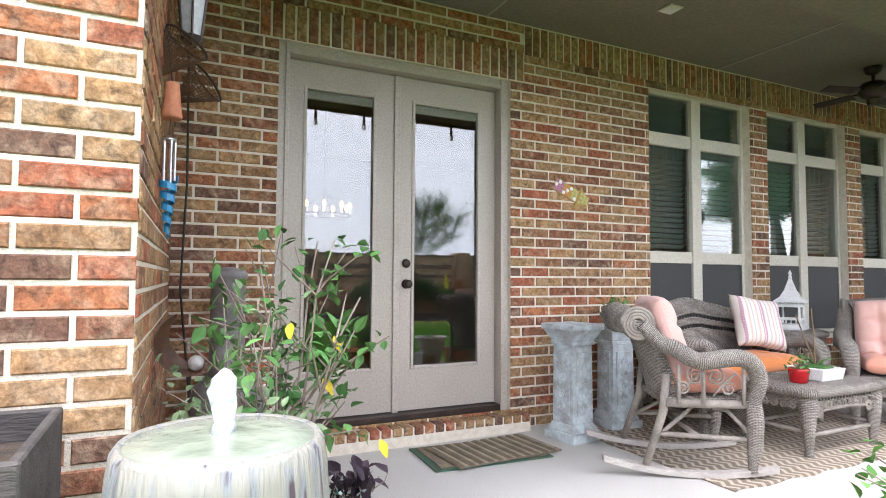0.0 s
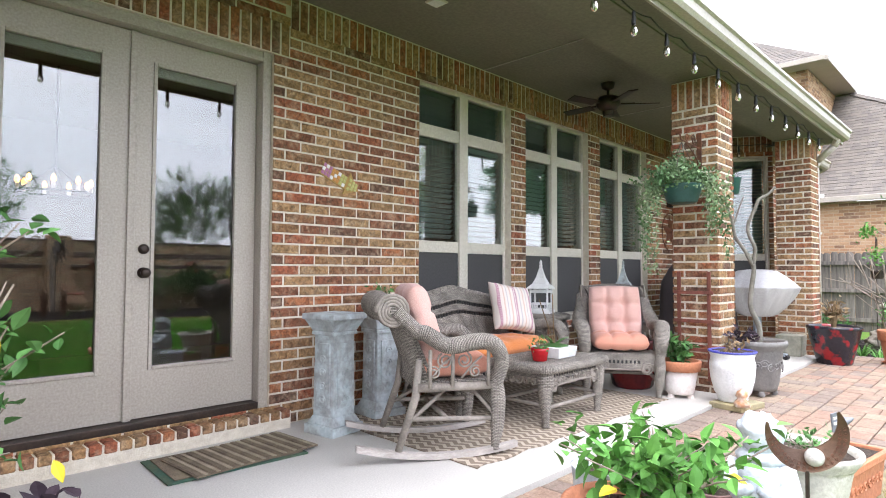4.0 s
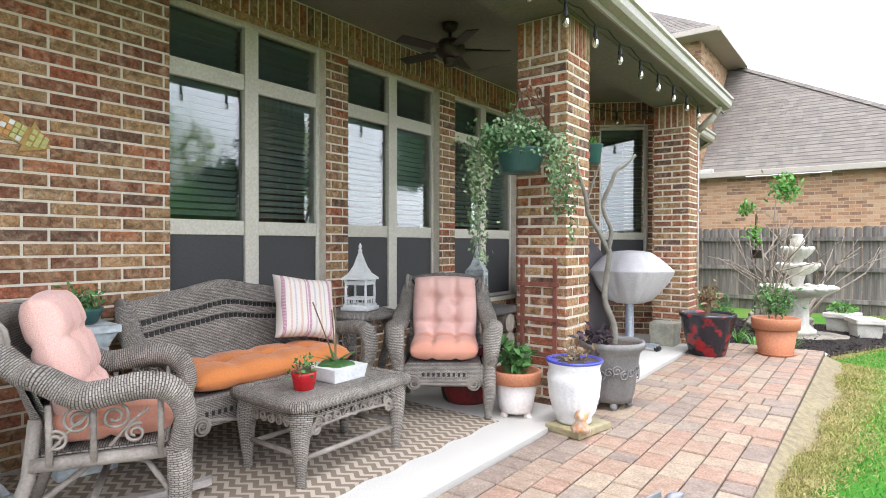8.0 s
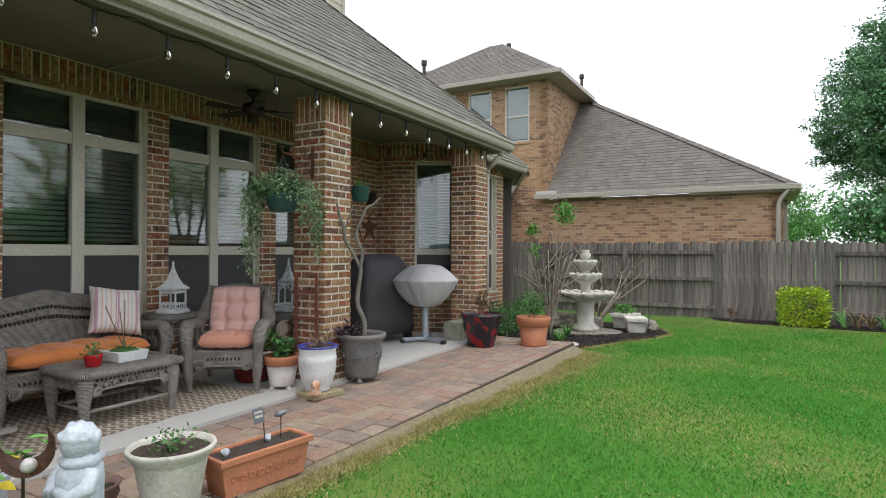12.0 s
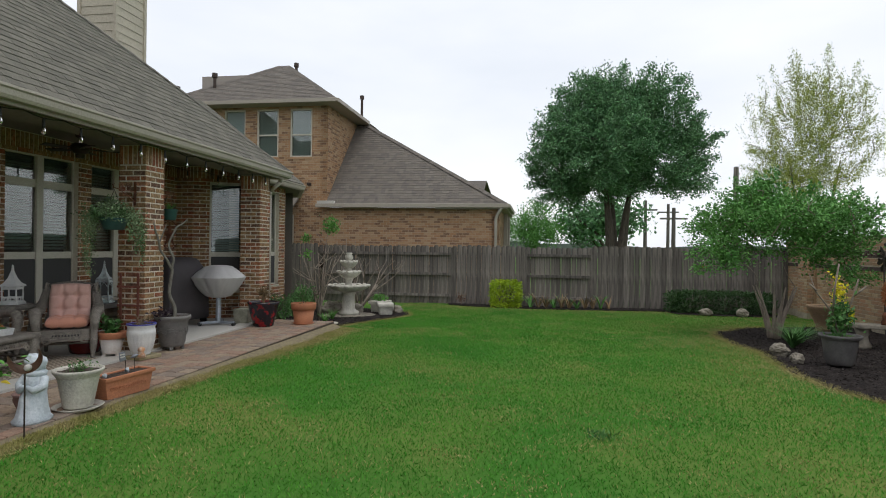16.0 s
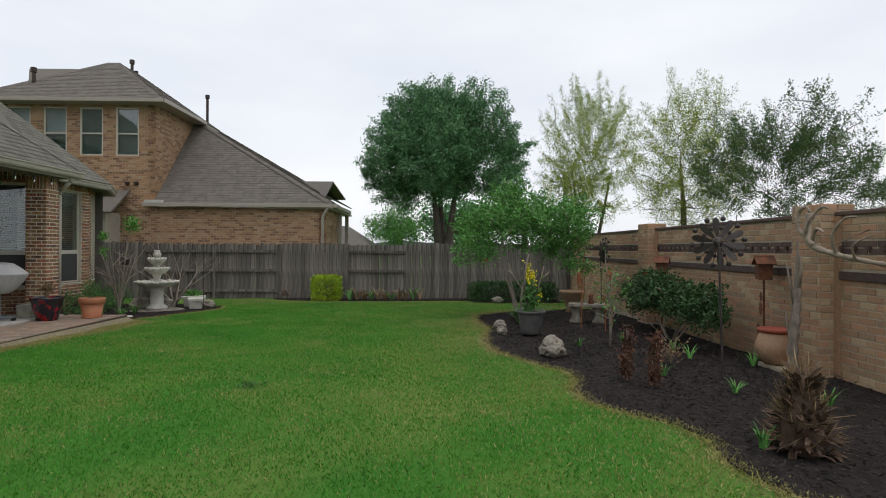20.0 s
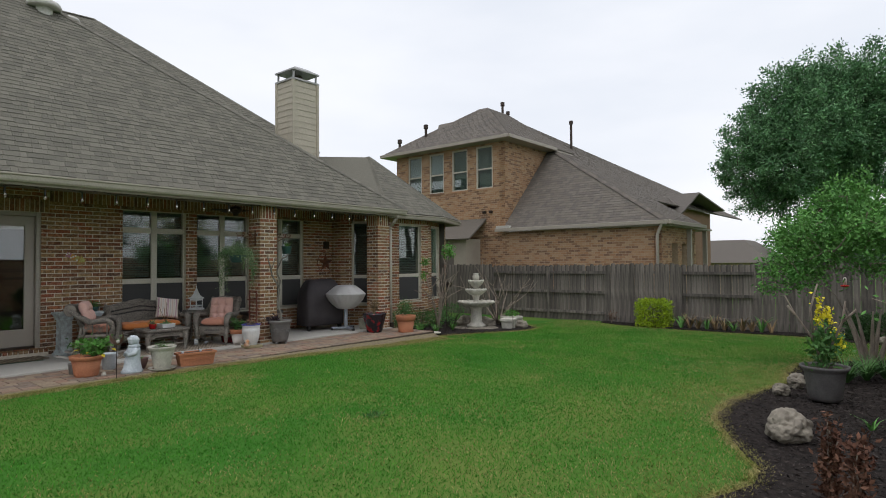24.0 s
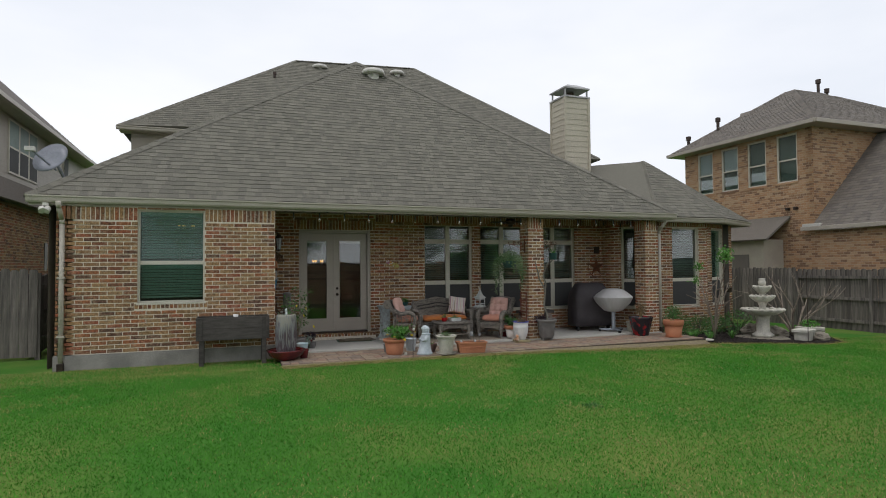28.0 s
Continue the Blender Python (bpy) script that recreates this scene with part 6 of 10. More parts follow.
CANE = mat("grey_cane", (0.30, 0.265, 0.225), (0.20, 0.175, 0.15), 12, 0.75, 0.4, 90)
PINK = mat("salmon_cushion_cloth", (0.66, 0.41, 0.35), (0.60, 0.36, 0.30), 3, 0.9, 0.3, 220, sheen=0.2)
CORAL = mat("coral_cushion_cloth", (0.63, 0.29, 0.20), (0.56, 0.25, 0.17), 3, 0.9, 0.3, 220, sheen=0.2)
ORANGE = mat("orange_cushion_cloth", (0.60, 0.20, 0.05), (0.52, 0.17, 0.045), 3, 0.9, 0.3, 220, sheen=0.2)
GUNMETAL = mat("gunmetal_cover", (0.055, 0.047, 0.05), (0.04, 0.034, 0.038), 3, 0.7, 0.3, 120)
SILVERC = mat("pale_grey_cover", (0.50, 0.49, 0.48), (0.42, 0.41, 0.41), 2, 0.6, 0.2, 80)
RUSTM = mat("rusty_metal", (0.20, 0.075, 0.035), (0.10, 0.045, 0.03), 10, 0.85, 0.5, 60, 0.3)
COPPER = mat("aged_copper", (0.15, 0.085, 0.05), (0.08, 0.05, 0.035), 8, 0.5, 0.3, 50, 0.7)
REDWOOD = mat("red_stained_wood", (0.22, 0.07, 0.045), (0.15, 0.05, 0.035), 6, 0.8, 0.4, 40, stretch=(4, 4, 1))
OLDWOOD = mat("grey_planter_wood", (0.085, 0.075, 0.068), (0.05, 0.044, 0.04), 4, 0.9, 0.5, 30, stretch=(1, 6, 6), per_piece=0.2)
BLUEC = mat("blue_enamel", (0.02, 0.22, 0.42), (0.02, 0.17, 0.34), 4, 0.3)
TEALP = mat("dark_teal_plastic", (0.03, 0.10, 0.09), (0.022, 0.075, 0.07), 4, 0.4)
BULB = glass_mat("bulb_glass", (0.95, 0.93, 0.88))
CABLE = mat("black_cable", (0.012, 0.012, 0.012), (0.02, 0.02, 0.02), 5, 0.5)
YELLOW = mat("yellow_petal", (0.80, 0.76, 0.03), (0.74, 0.62, 0.03), 5, 0.7)
REDPETAL = mat("red_petal", (0.55, 0.02, 0.015), (0.42, 0.015, 0.015), 5, 0.7)
ROCKM = mat("pitted_limestone", (0.30, 0.27, 0.22), (0.17, 0.15, 0.12), 7, 0.95, 1.0, 25)


def ridged(pts, r, amp=0.10, step=0.018, n=10, squash=1.0, ends=None):
    """A thick wicker-wrapped bar: a smooth curve through points, its skin ribbed by the windings."""
    P = [Vector(p) for p in pts]
    fine, rad = [], []
    R = r if isinstance(r, (list, tuple)) else [r] * len(P)
    for i in range(len(P) - 1):
        p0, p1, p2, p3 = P[max(0, i - 1)], P[i], P[i + 1], P[min(len(P) - 1, i + 2)]
        k = max(2, int((p2 - p1).length / step))
        for j in range(k):
            t = j / k
            fine.append(0.5 * ((2 * p1) + (p2 - p0) * t + (2 * p0 - 5 * p1 + 4 * p2 - p3) * t * t + (3 * p1 - p0 - 3 * p2 + p3) * t ** 3))
            rad.append(R[i] + (R[i + 1] - R[i]) * t)
    fine.append(P[-1])
    rad.append(R[-1])
    rad = [v * (1 + amp * (0.5 if i % 2 else -0.5)) for i, v in enumerate(rad)]
    return fine, rad


def woven(bm):
    """Lays the weave on flat-sided pieces, in metres along each face."""
    uv = bm.loops.layers.uv.verify()
    bm.normal_update()
    for f in bm.faces:
        n = f.normal
        k = max(range(3), key=lambda i: abs(n[i]))
        for l in f.loops:
            c = l.vert.co
            l[uv].uv = (c.y, c.z) if k == 0 else (c.x, c.z) if k == 1 else (c.x, c.y)
    return bm


def wbar(pts, r, n=14, amp=0.012, step=0.02, squash=1.0):
    """A wicker-wound bar: the strands of its weave run round it."""
    f, q = ridged(pts, r, amp, step, n)
    bm = bmesh.new()
    uv = bm.loops.layers.uv.verify()
    rings, prev, along, lens = [], None, 0.0, []
    for i, p in enumerate(f):
        a, b = f[max(0, i - 1)], f[min(len(f) - 1, i + 1)]
        axis = (b - a).normalized()
        if prev is None:
            side = axis.cross(Vector((0, 0, 1)))
            if side.length < 0.05:
                side = axis.cross(Vector((0, 1, 0)))
        else:
            side = prev - axis * prev.dot(axis)
        side.normalize()
        prev = side
        up = side.cross(axis)
        along += (p - a).length if i else 0.0
        lens.append(along)
        rings.append([bm.verts.new(p + q[i] * (math.cos(k * math.tau / n) * side + squash * math.sin(k * math.tau / n) * up)) for k in range(n)])
    per = math.tau * (sum(q) / len(q))
    for i in range(len(rings) - 1):
        for k in range(n):
            j = (k + 1) % n
            face = bm.faces.new((rings[i][k], rings[i][j], rings[i + 1][j], rings[i + 1][k]))
            for l, (u, v) in zip(face.loops, ((k, i), (k + 1, i), (k + 1, i + 1), (k, i + 1))):
                l[uv].uv = (u / n * per, lens[v])
    for rg in (rings[0], rings[-1]):
        bm.faces.new(rg)
    bmesh.ops.recalc_face_normals(bm, faces=bm.faces)
    return bm


def bar(bm, pts, r, n=10, amp=0.12, step=0.016, squash=1.0):
    f, q = ridged(pts, r, amp, step, n)
    return tube(bm, f, q, n, squash=squash)


def scroll(bm, centre, r, turns, axis_u, axis_v, thick=0.006, start=0.0):
    """A flat spiral of cane."""
    c, u, v = Vector(centre), Vector(axis_u), Vector(axis_v)
    pts = []
    n = int(turns * 14)
    for i in range(n + 1):
        a = start + i / 14 * math.tau
        q = r * (1 - 0.75 * i / n)
        pts.append(c + u * (q * math.cos(a)) + v * (q * math.sin(a)))
    return tube(bm, pts, thick, 6)


def cushion(w, d, h, rows=2, cols=2, dent=0.6, n=32):
    """A tufted pad centred on the origin, lying flat."""
    bm = bmesh.new()
    top, bot = [], []
    for j in range(n + 1):
        ra, rb = [], []
        for i in range(n + 1):
            u, v = 2 * i / n - 1, 2 * j / n - 1
            e = max(0.0, (1 - abs(u) ** 5) * (1 - abs(v) ** 5)) ** 0.45
            t = 1.0
            for a in range(1, rows):
                for b in range(1, cols):
                    x0, y0 = 2 * b / cols - 1, 2 * a / rows - 1
                    t -= dent * math.exp(-((u - x0) ** 2 + (v - y0) ** 2) / 0.025)
                    t -= (0.26 * math.exp(-((u - x0) / 0.07) ** 2) / (rows - 1) + 0.26 * math.exp(-((v - y0) / 0.07) ** 2) / (cols - 1))
            z = h / 2 * e * max(0.25, t) * (1 + 0.05 * noise.noise((u * 3.1 + w * 9, v * 3.3, h * 40)))
            sh = (1 - 0.06 * (abs(u) * abs(v)) ** 2) if rows > 1 else (0.95 + 0.07 * (abs(u) * abs(v)) ** 2 - 0.03 * (abs(u) + abs(v) - 2 * abs(u * v)))
            ra.append(bm.verts.new((u * w / 2 * sh, v * d / 2 * sh, z + 0.004)))
            rb.append(bm.verts.new((u * w / 2 * sh, v * d / 2 * sh, -z * 0.8 - 0.004)))
        top.append(ra)
        bot.append(rb)
    for j in range(n):
        for i in range(n):
            bm.faces.new((top[j][i], top[j][i + 1], top[j + 1][i + 1], top[j + 1][i]))
            bm.faces.new((bot[j][i], bot[j + 1][i], bot[j + 1][i + 1], bot[j][i + 1]))
    for i in range(n):
        bm.faces.new((bot[0][i], bot[0][i + 1], top[0][i + 1], top[0][i]))
        bm.faces.new((top[n][i], top[n][i + 1], bot[n][i + 1], bot[n][i]))
        bm.faces.new((bot[i + 1][0], bot[i][0], top[i][0], top[i + 1][0]))
        bm.faces.new((top[i + 1][n], top[i][n], bot[i][n], bot[i + 1][n]))
    return bm


def moved(bm, *a):
    bmesh.ops.transform(bm, matrix=pose(*a), verts=bm.verts)
    return bm


BLEACH = mat("bleached_wood", (0.46, 0.42, 0.38), (0.34, 0.31, 0.28), 5, 0.8, 0.5, 40, stretch=(2, 2, 8))


def seat_furniture(name, x, y, turn, w, d, label, rocker=False, love=False, cushions=None):
    """A wicker seat facing -y before its turn: rolled back, broad arm bands that sweep down into the legs."""
    c = thing(name, x, y, 0.0, label, "loveseat" if love else "chair", turn=turn)
    lift = 0.06 if rocker else 0.0
    hs, hb = 0.37 + lift, 0.90 if love else 0.89
    hw, hd = w / 2, d / 2
    roll = 0.052 if love else 0.082
    crest = (lambda u: hb - 0.05 + 0.045 * math.cos(u * math.pi) + 0.006 * math.cos(u * math.pi * 3)) if love else (lambda u: hb - 0.03 * u * u)
    lean = 0.17
    back_y = lambda u, v: hd - 0.09 + lean * v ** 1.25 - (0.03 if love else 0.09) * abs(u) ** 3 * (1 - 0.4 * v)
    part("seat", woven(bbox(-hw + 0.05, -hd + 0.03, hs - 0.05, hw - 0.05, hd - 0.06, hs, 0.02)), WICKER, c)
    n, m = 30, 12
    bm = bmesh.new()
    rows = [[Vector((u * (hw - 0.045), back_y(u, v), hs - 0.05 + (crest(u) - hs + 0.05) * v)) for u in [2 * i / n - 1 for i in range(n + 1)]] for v in [j / m for j in range(m + 1)]]
    va = [[bm.verts.new(p) for p in r] for r in rows]
    vb = [[bm.verts.new(p + Vector((0, 0.028, 0.004))) for p in r] for r in rows]
    for j in range(m):
        for i in range(n):
            bm.faces.new((va[j][i], va[j][i + 1], va[j + 1][i + 1], va[j + 1][i]))
            bm.faces.new((vb[j][i], vb[j + 1][i], vb[j + 1][i + 1], vb[j][i + 1]))
    part("backrest", woven(bm), WICKER, c)
    top = [p + Vector((0, 0.03 if love else 0.05, -0.01 if love else -0.035)) for p in rows[m][::3]]
    part("top_roll", wbar(top, 0.036 if love else roll * 0.95, 16), WICKER, c, smooth=True)
    if love:
        for vv, hh in ((0.66, 0.014), (0.80, 0.014)):
            # solid black blocks put the shade of holes into the weave
            bm = bmesh.new()
            k = 34
            for i in range(k):
                u = (i + 0.5) / k * 1.84 - 0.92
                z = hs - 0.05 + (crest(u) - hs + 0.05) * vv
                yy = back_y(u, vv) - 0.004
                box(bm, u * (hw - 0.045) - 0.011, yy - 0.004, z - hh, u * (hw - 0.045) + 0.011, yy + 0.003, z + hh)
            part("open_weave", bm, CABLE, c, "row of black blocks standing in for shaded weave slots")
            for dz in (-0.022, 0.022):
                part("braid", tube(bmesh.new(), [(u * (hw - 0.045), back_y(u, vv) - 0.004, hs - 0.05 + (crest(u) - hs + 0.05) * vv + dz) for u in [i / 15 - 1 for i in range(31)]], 0.006, 6), CANE, c, smooth=True)
    for s in (-1, 1):
        ty, tz = back_y(1, 1) + (0.03 if love else 0.05), crest(1) - (0.01 if love else 0.035)
        band = [(s * (hw - 0.03), ty - 0.02, tz), (s * (hw - 0.01), back_y(1, 0.78) - 0.03, hs + (tz - hs) * 0.72), (s * (hw + 0.01), hd - 0.10, hs + 0.275), (s * (hw + 0.02), hd - 0.20, hs + 0.215), (s * (hw + 0.03), 0.0, hs + 0.205), (s * (hw + 0.03), -hd + 0.10, hs + 0.225), (s * (hw + 0.02), -hd + 0.01, hs + 0.195), (s * (hw + 0.01), -hd - 0.03, hs + 0.10), (s * hw, -hd + 0.0, hs - 0.02)]
        part("arm", wbar(band, [0.055, 0.060, 0.062, 0.064, 0.066, 0.066, 0.063, 0.054, 0.042], 16, squash=0.72), WICKER, c, smooth=True)
        part("leg", wbar([(s * hw, -hd + 0.0, hs + 0.0), (s * hw, -hd - 0.012, hs - 0.10), (s * (hw - 0.005), -hd - 0.01, hs * 0.42), (s * (hw - 0.01), -hd + 0.0, 0.05 + lift * 0.4), (s * (hw - 0.01), -hd + 0.0, 0.015 + lift * 0.4)], [0.036, 0.044, 0.040, 0.024, 0.026], 14), WICKER, c, smooth=True)
        # coiled end of the roll
        bm = bmesh.new()
        scroll(bm, (s * (hw - 0.015), ty, tz), roll * 1.15, 4.2, (0, 1, 0), (0, 0, 1), roll * 0.13)
        part("arm_curl", bm, CANE, c, smooth=True)
        part("curl_core", woven(lathe(bmesh.new(), [(roll * 1.05, -0.02), (roll * 1.1, 0.0), (roll * 0.9, 0.012), (0.004, 0.012)], 22, m=pose(s * (hw - 0.03), ty, tz, 0, 90 * s, 0))), WICKER, c)
        # cane posts and scrolls below the arm
        for yy in (-hd + 0.05, 0.0, hd - 0.13):
            part("arm_post", tube(bmesh.new(), [(s * (hw + 0.01), yy, hs - 0.03), (s * (hw + 0.015), yy, hs + 0.18)], 0.011, 8), CANE, c, smooth=True)
        bm = bmesh.new()
        for y0, flip in ((-hd * 0.5 + 0.03, 1), (hd * 0.5 - 0.05, -1)):
            scroll(bm, (s * (hw + 0.015), y0 + 0.035 * flip, hs + 0.12), 0.046, 1.7, (0, flip, 0), (0, 0, 1), 0.006, 2.0)
            scroll(bm, (s * (hw + 0.015), y0 - 0.03 * flip, hs + 0.055), 0.036, 1.6, (0, -flip, 0), (0, 0, 1), 0.006, 1.0)
            tube(bm, [(s * (hw + 0.015), y0 - 0.07, hs + 0.14), (s * (hw + 0.015), y0 - 0.02, hs + 0.10), (s * (hw + 0.015), y0 + 0.05, hs + 0.02)], 0.006, 6)
        part("arm_scrollwork", bm, CANE, c, smooth=True)
        part("seat_rail", tube(bmesh.new(), [(s * (hw - 0.01), -hd + 0.02, hs - 0.03), (s * (hw - 0.02), hd - 0.07, hs - 0.03)], 0.024, 10), CANE, c, smooth=True)
        part("leg", tube(bmesh.new(), [(s * (hw - 0.04), hd - 0.08, hs + 0.12), (s * (hw - 0.035), hd - 0.06, hs - 0.08), (s * (hw - 0.02), hd + 0.04, 0.03 + lift * 0.5)], [0.022, 0.024, 0.02], 10), CANE, c, smooth=True)
        part("stretcher", tube(bmesh.new(), [(s * (hw - 0.02), -hd + 0.01, 0.15 + lift), (s * (hw - 0.03), hd - 0.02, 0.17 + lift)], 0.014, 8), CANE, c, smooth=True)
        part("brace", tube(bmesh.new(), [(s * (hw - 0.03), hd - 0.03, 0.16 + lift), (s * (hw - 0.10), 0.06, 0.27 + lift), (s * (hw - 0.12), 0.0, hs - 0.05)], 0.012, 7), CANE, c, smooth=True)
        part("brace", tube(bmesh.new(), [(s * (hw - 0.01), -hd + 0.02, 0.19 + lift), (s * (hw - 0.08), -hd + 0.10, 0.29 + lift), (s * (hw - 0.12), -0.03, hs - 0.05)], 0.012, 7), CANE, c, smooth=True)
        if rocker:
            bm = bmesh.new()
            ring_all = []
            for i in range(19):
                f = i / 18
                yy, zz = -hd - 0.13 + (d + 0.40) * f, 0.006 + 0.22 * (f - 0.42) ** 2
                ring_all.append([bm.verts.new((s * (hw - 0.015) + p, yy, zz + q)) for p, q in ((-0.022, 0), (0.022, 0), (0.022, 0.032), (-0.022, 0.032))])
            skin(bm, ring_all)
            part("rocker_runner", bm, BLEACH, c, "bleached bare wood runner")
    part("stretcher", tube(bmesh.new(), [(-hw + 0.03, 0.02, 0.16 + lift), (hw - 0.03, 0.02, 0.16 + lift)], 0.015, 8), CANE, c, smooth=True)
    part("apron", woven(bbox(-hw + 0.04, -hd + 0.0, hs - 0.14, hw - 0.04, -hd + 0.022, hs - 0.01, 0.006)), WICKER, c)
    # apron gaps are black blocks, coloured as if shaded; nothing is cut out
    bm = bmesh.new()
    k = 30 if love else 9
    for i in range(k):
        u = ((i + 0.5) / k * 2 - 1) * (0.82 if love else 0.5)
        box(bm, u * hw - 0.008, -hd - 0.003, hs - 0.085, u * hw + 0.008, -hd + 0.004, hs - 0.06)
    part("open_weave", bm, CABLE, c, "row of black blocks standing in for shaded weave slots")
    for s in (-1, 1):
        bm = bmesh.new()
        scroll(bm, (s * (hw - 0.10), -hd - 0.006, hs - 0.13), 0.052, 2.2, (s, 0, 0), (0, 0, 1), 0.006, 1.0)
        scroll(bm, (s * (hw - 0.10), -hd - 0.008, hs - 0.13), 0.058, 1.0, (s, 0, 0), (0, 0, 1), 0.007, 0.0)
        part("apron_scrollwork", bm, CANE, c, smooth=True)
    part("apron_edge", tube(bmesh.new(), [(-hw + 0.04, -hd + 0.005, hs - 0.09), (-hw * 0.5, -hd + 0.005, hs - 0.135), (hw * 0.5, -hd + 0.005, hs - 0.135), (hw - 0.04, -hd + 0.005, hs - 0.09)], 0.012, 8), CANE, c, smooth=True)
    for (cw, cd, ch, rr, cc, place, cm, lab) in cushions or ():
        part("cushion", moved(cushion(cw, cd, ch, rr, cc), *place), cm, c, lab, smooth=True)
    return c


seat_furniture("loveseat", 3.72, 2.88, 0, 1.26, 0.58, "grey woven wicker loveseat against the brick wall", love=True,
               cushions=[(1.12, 0.44, 0.16, 2, 4, (0, -0.05, 0.44), ORANGE, "faded orange tufted seat pad")])
seat_furniture("armchair", 4.87, 2.34, -54, 0.60, 0.56, "grey wicker armchair with salmon tufted cushions",
               cushions=[(0.47, 0.46, 0.16, 2, 3, (0, -0.06, 0.445), CORAL, "coral tufted seat cushion"), (0.46, 0.52, 0.17, 3, 3, (0, 0.145, 0.665, 75), PINK, "salmon tufted back cushion")])
seat_furniture("rocking_chair", 2.64, 2.33, 60, 0.57, 0.52, "grey wicker rocking chair with salmon cushions on bare runners", rocker=True,
               cushions=[(0.47, 0.44, 0.16, 2, 3, (0, -0.04, 0.50), CORAL, "coral tufted seat cushion"), (0.45, 0.54, 0.17, 3, 3, (0, 0.13, 0.715, 73), PINK, "salmon tufted back cushion")])

# striped throw pillow
STRIPE = bpy.data.materials.new("striped_pillow_cloth")
STRIPE.use_nodes = True
sn, sl = STRIPE.node_tree.nodes, STRIPE.node_tree.links
stc, ssp, srp = sn.new("ShaderNodeTexCoord"), sn.new("ShaderNodeSeparateXYZ"), sn.new("ShaderNodeValToRGB")
smr = sn.new("ShaderNodeMapRange")
smr.inputs["From Min"].default_value, smr.inputs["From Max"].default_value = -0.21, 0.21
srp.color_ramp.interpolation = "CONSTANT"
se = srp.color_ramp.elements
CREAM, MAUVE, TAN, GREYB = (0.66, 0.60, 0.54), (0.40, 0.19, 0.26), (0.56, 0.38, 0.30), (0.42, 0.40, 0.42)
bands_ = ((0, CREAM), (0.06, MAUVE), (0.11, CREAM), (0.17, TAN), (0.20, CREAM), (0.25, GREYB), (0.27, CREAM), (0.33, TAN), (0.37, CREAM), (0.43, MAUVE), (0.455, CREAM), (0.47, MAUVE), (0.51, CREAM), (0.57, GREYB), (0.60, CREAM), (0.66, TAN), (0.69, CREAM), (0.74, GREYB), (0.76, CREAM), (0.82, MAUVE), (0.87, CREAM), (0.93, TAN), (0.96, CREAM))
while len(se) < len(bands_):
    se.new(0.5)
for e, (p, cc) in zip(se, bands_):
    e.position, e.color = p, (*cc, 1)
sck, smx = sn.new("ShaderNodeTexChecker"), sn.new("ShaderNodeMix")
sck.inputs["Scale"].default_value = 95
smx.data_type = "RGBA"
smx.inputs["B"].default_value = (*CREAM, 1)
sml = sn.new("ShaderNodeMath")
sml.operation = "MULTIPLY"
sml.inputs[1].default_value = 0.45
sl.new(stc.outputs["Object"], ssp.inputs[0])
sl.new(stc.outputs["Object"], sck.inputs["Vector"])
sl.new(ssp.outputs["X"], smr.inputs["Value"])
sl.new(smr.outputs["Result"], srp.inputs["Fac"])
sl.new(sck.outputs["Fac"], sml.inputs[0])
sl.new(sml.outputs[0], smx.inputs["Factor"])
sl.new(srp.outputs["Color"], smx.inputs["A"])
sl.new(smx.outputs["Result"], sn["Principled BSDF"].inputs["Base Color"])
sn["Principled BSDF"].inputs["Roughness"].default_value = 0.9
pil = link_mesh("throw_pillow", cushion(0.42, 0.42, 0.16, 1, 1), STRIPE, smooth=True)
pil.matrix_basis = pose(4.12, 2.93, 0.73, 66, 8, -14)
tagged(pil, "cream pillow with mauve and grey woven stripes", "pillow")

# coffee table
ct = thing("coffee_table", 3.73, 2.29, 0, "grey wicker coffee table with a scrolled apron", "table")
part("tabletop", woven(box(bmesh.new(), -0.365, -0.235, 0.375, 0.365, 0.235, 0.418, 0.03)), WICKER, ct)
loop_pts = [(-0.34, -0.252), (0.0, -0.262), (0.34, -0.252), (0.378, -0.22), (0.385, 0.0), (0.378, 0.22), (0.34, 0.252), (0.0, 0.262), (-0.34, 0.252), (-0.378, 0.22), (-0.385, 0.0), (-0.378, -0.22), (-0.34, -0.252)]
part("rim", wbar([(p, q, 0.392) for p, q in loop_pts], 0.030, 14), WICKER, ct, smooth=True)
for sx in (-1, 1):
    for sy in (-1, 1):
        part("leg", wbar([(sx * 0.315, sy * 0.195, 0.385), (sx * 0.335, sy * 0.21, 0.31), (sx * 0.34, sy * 0.212, 0.18), (sx * 0.335, sy * 0.21, 0.045), (sx * 0.335, sy * 0.21, 0.008)], [0.052, 0.056, 0.040, 0.024, 0.028], 14), WICKER, ct, smooth=True)
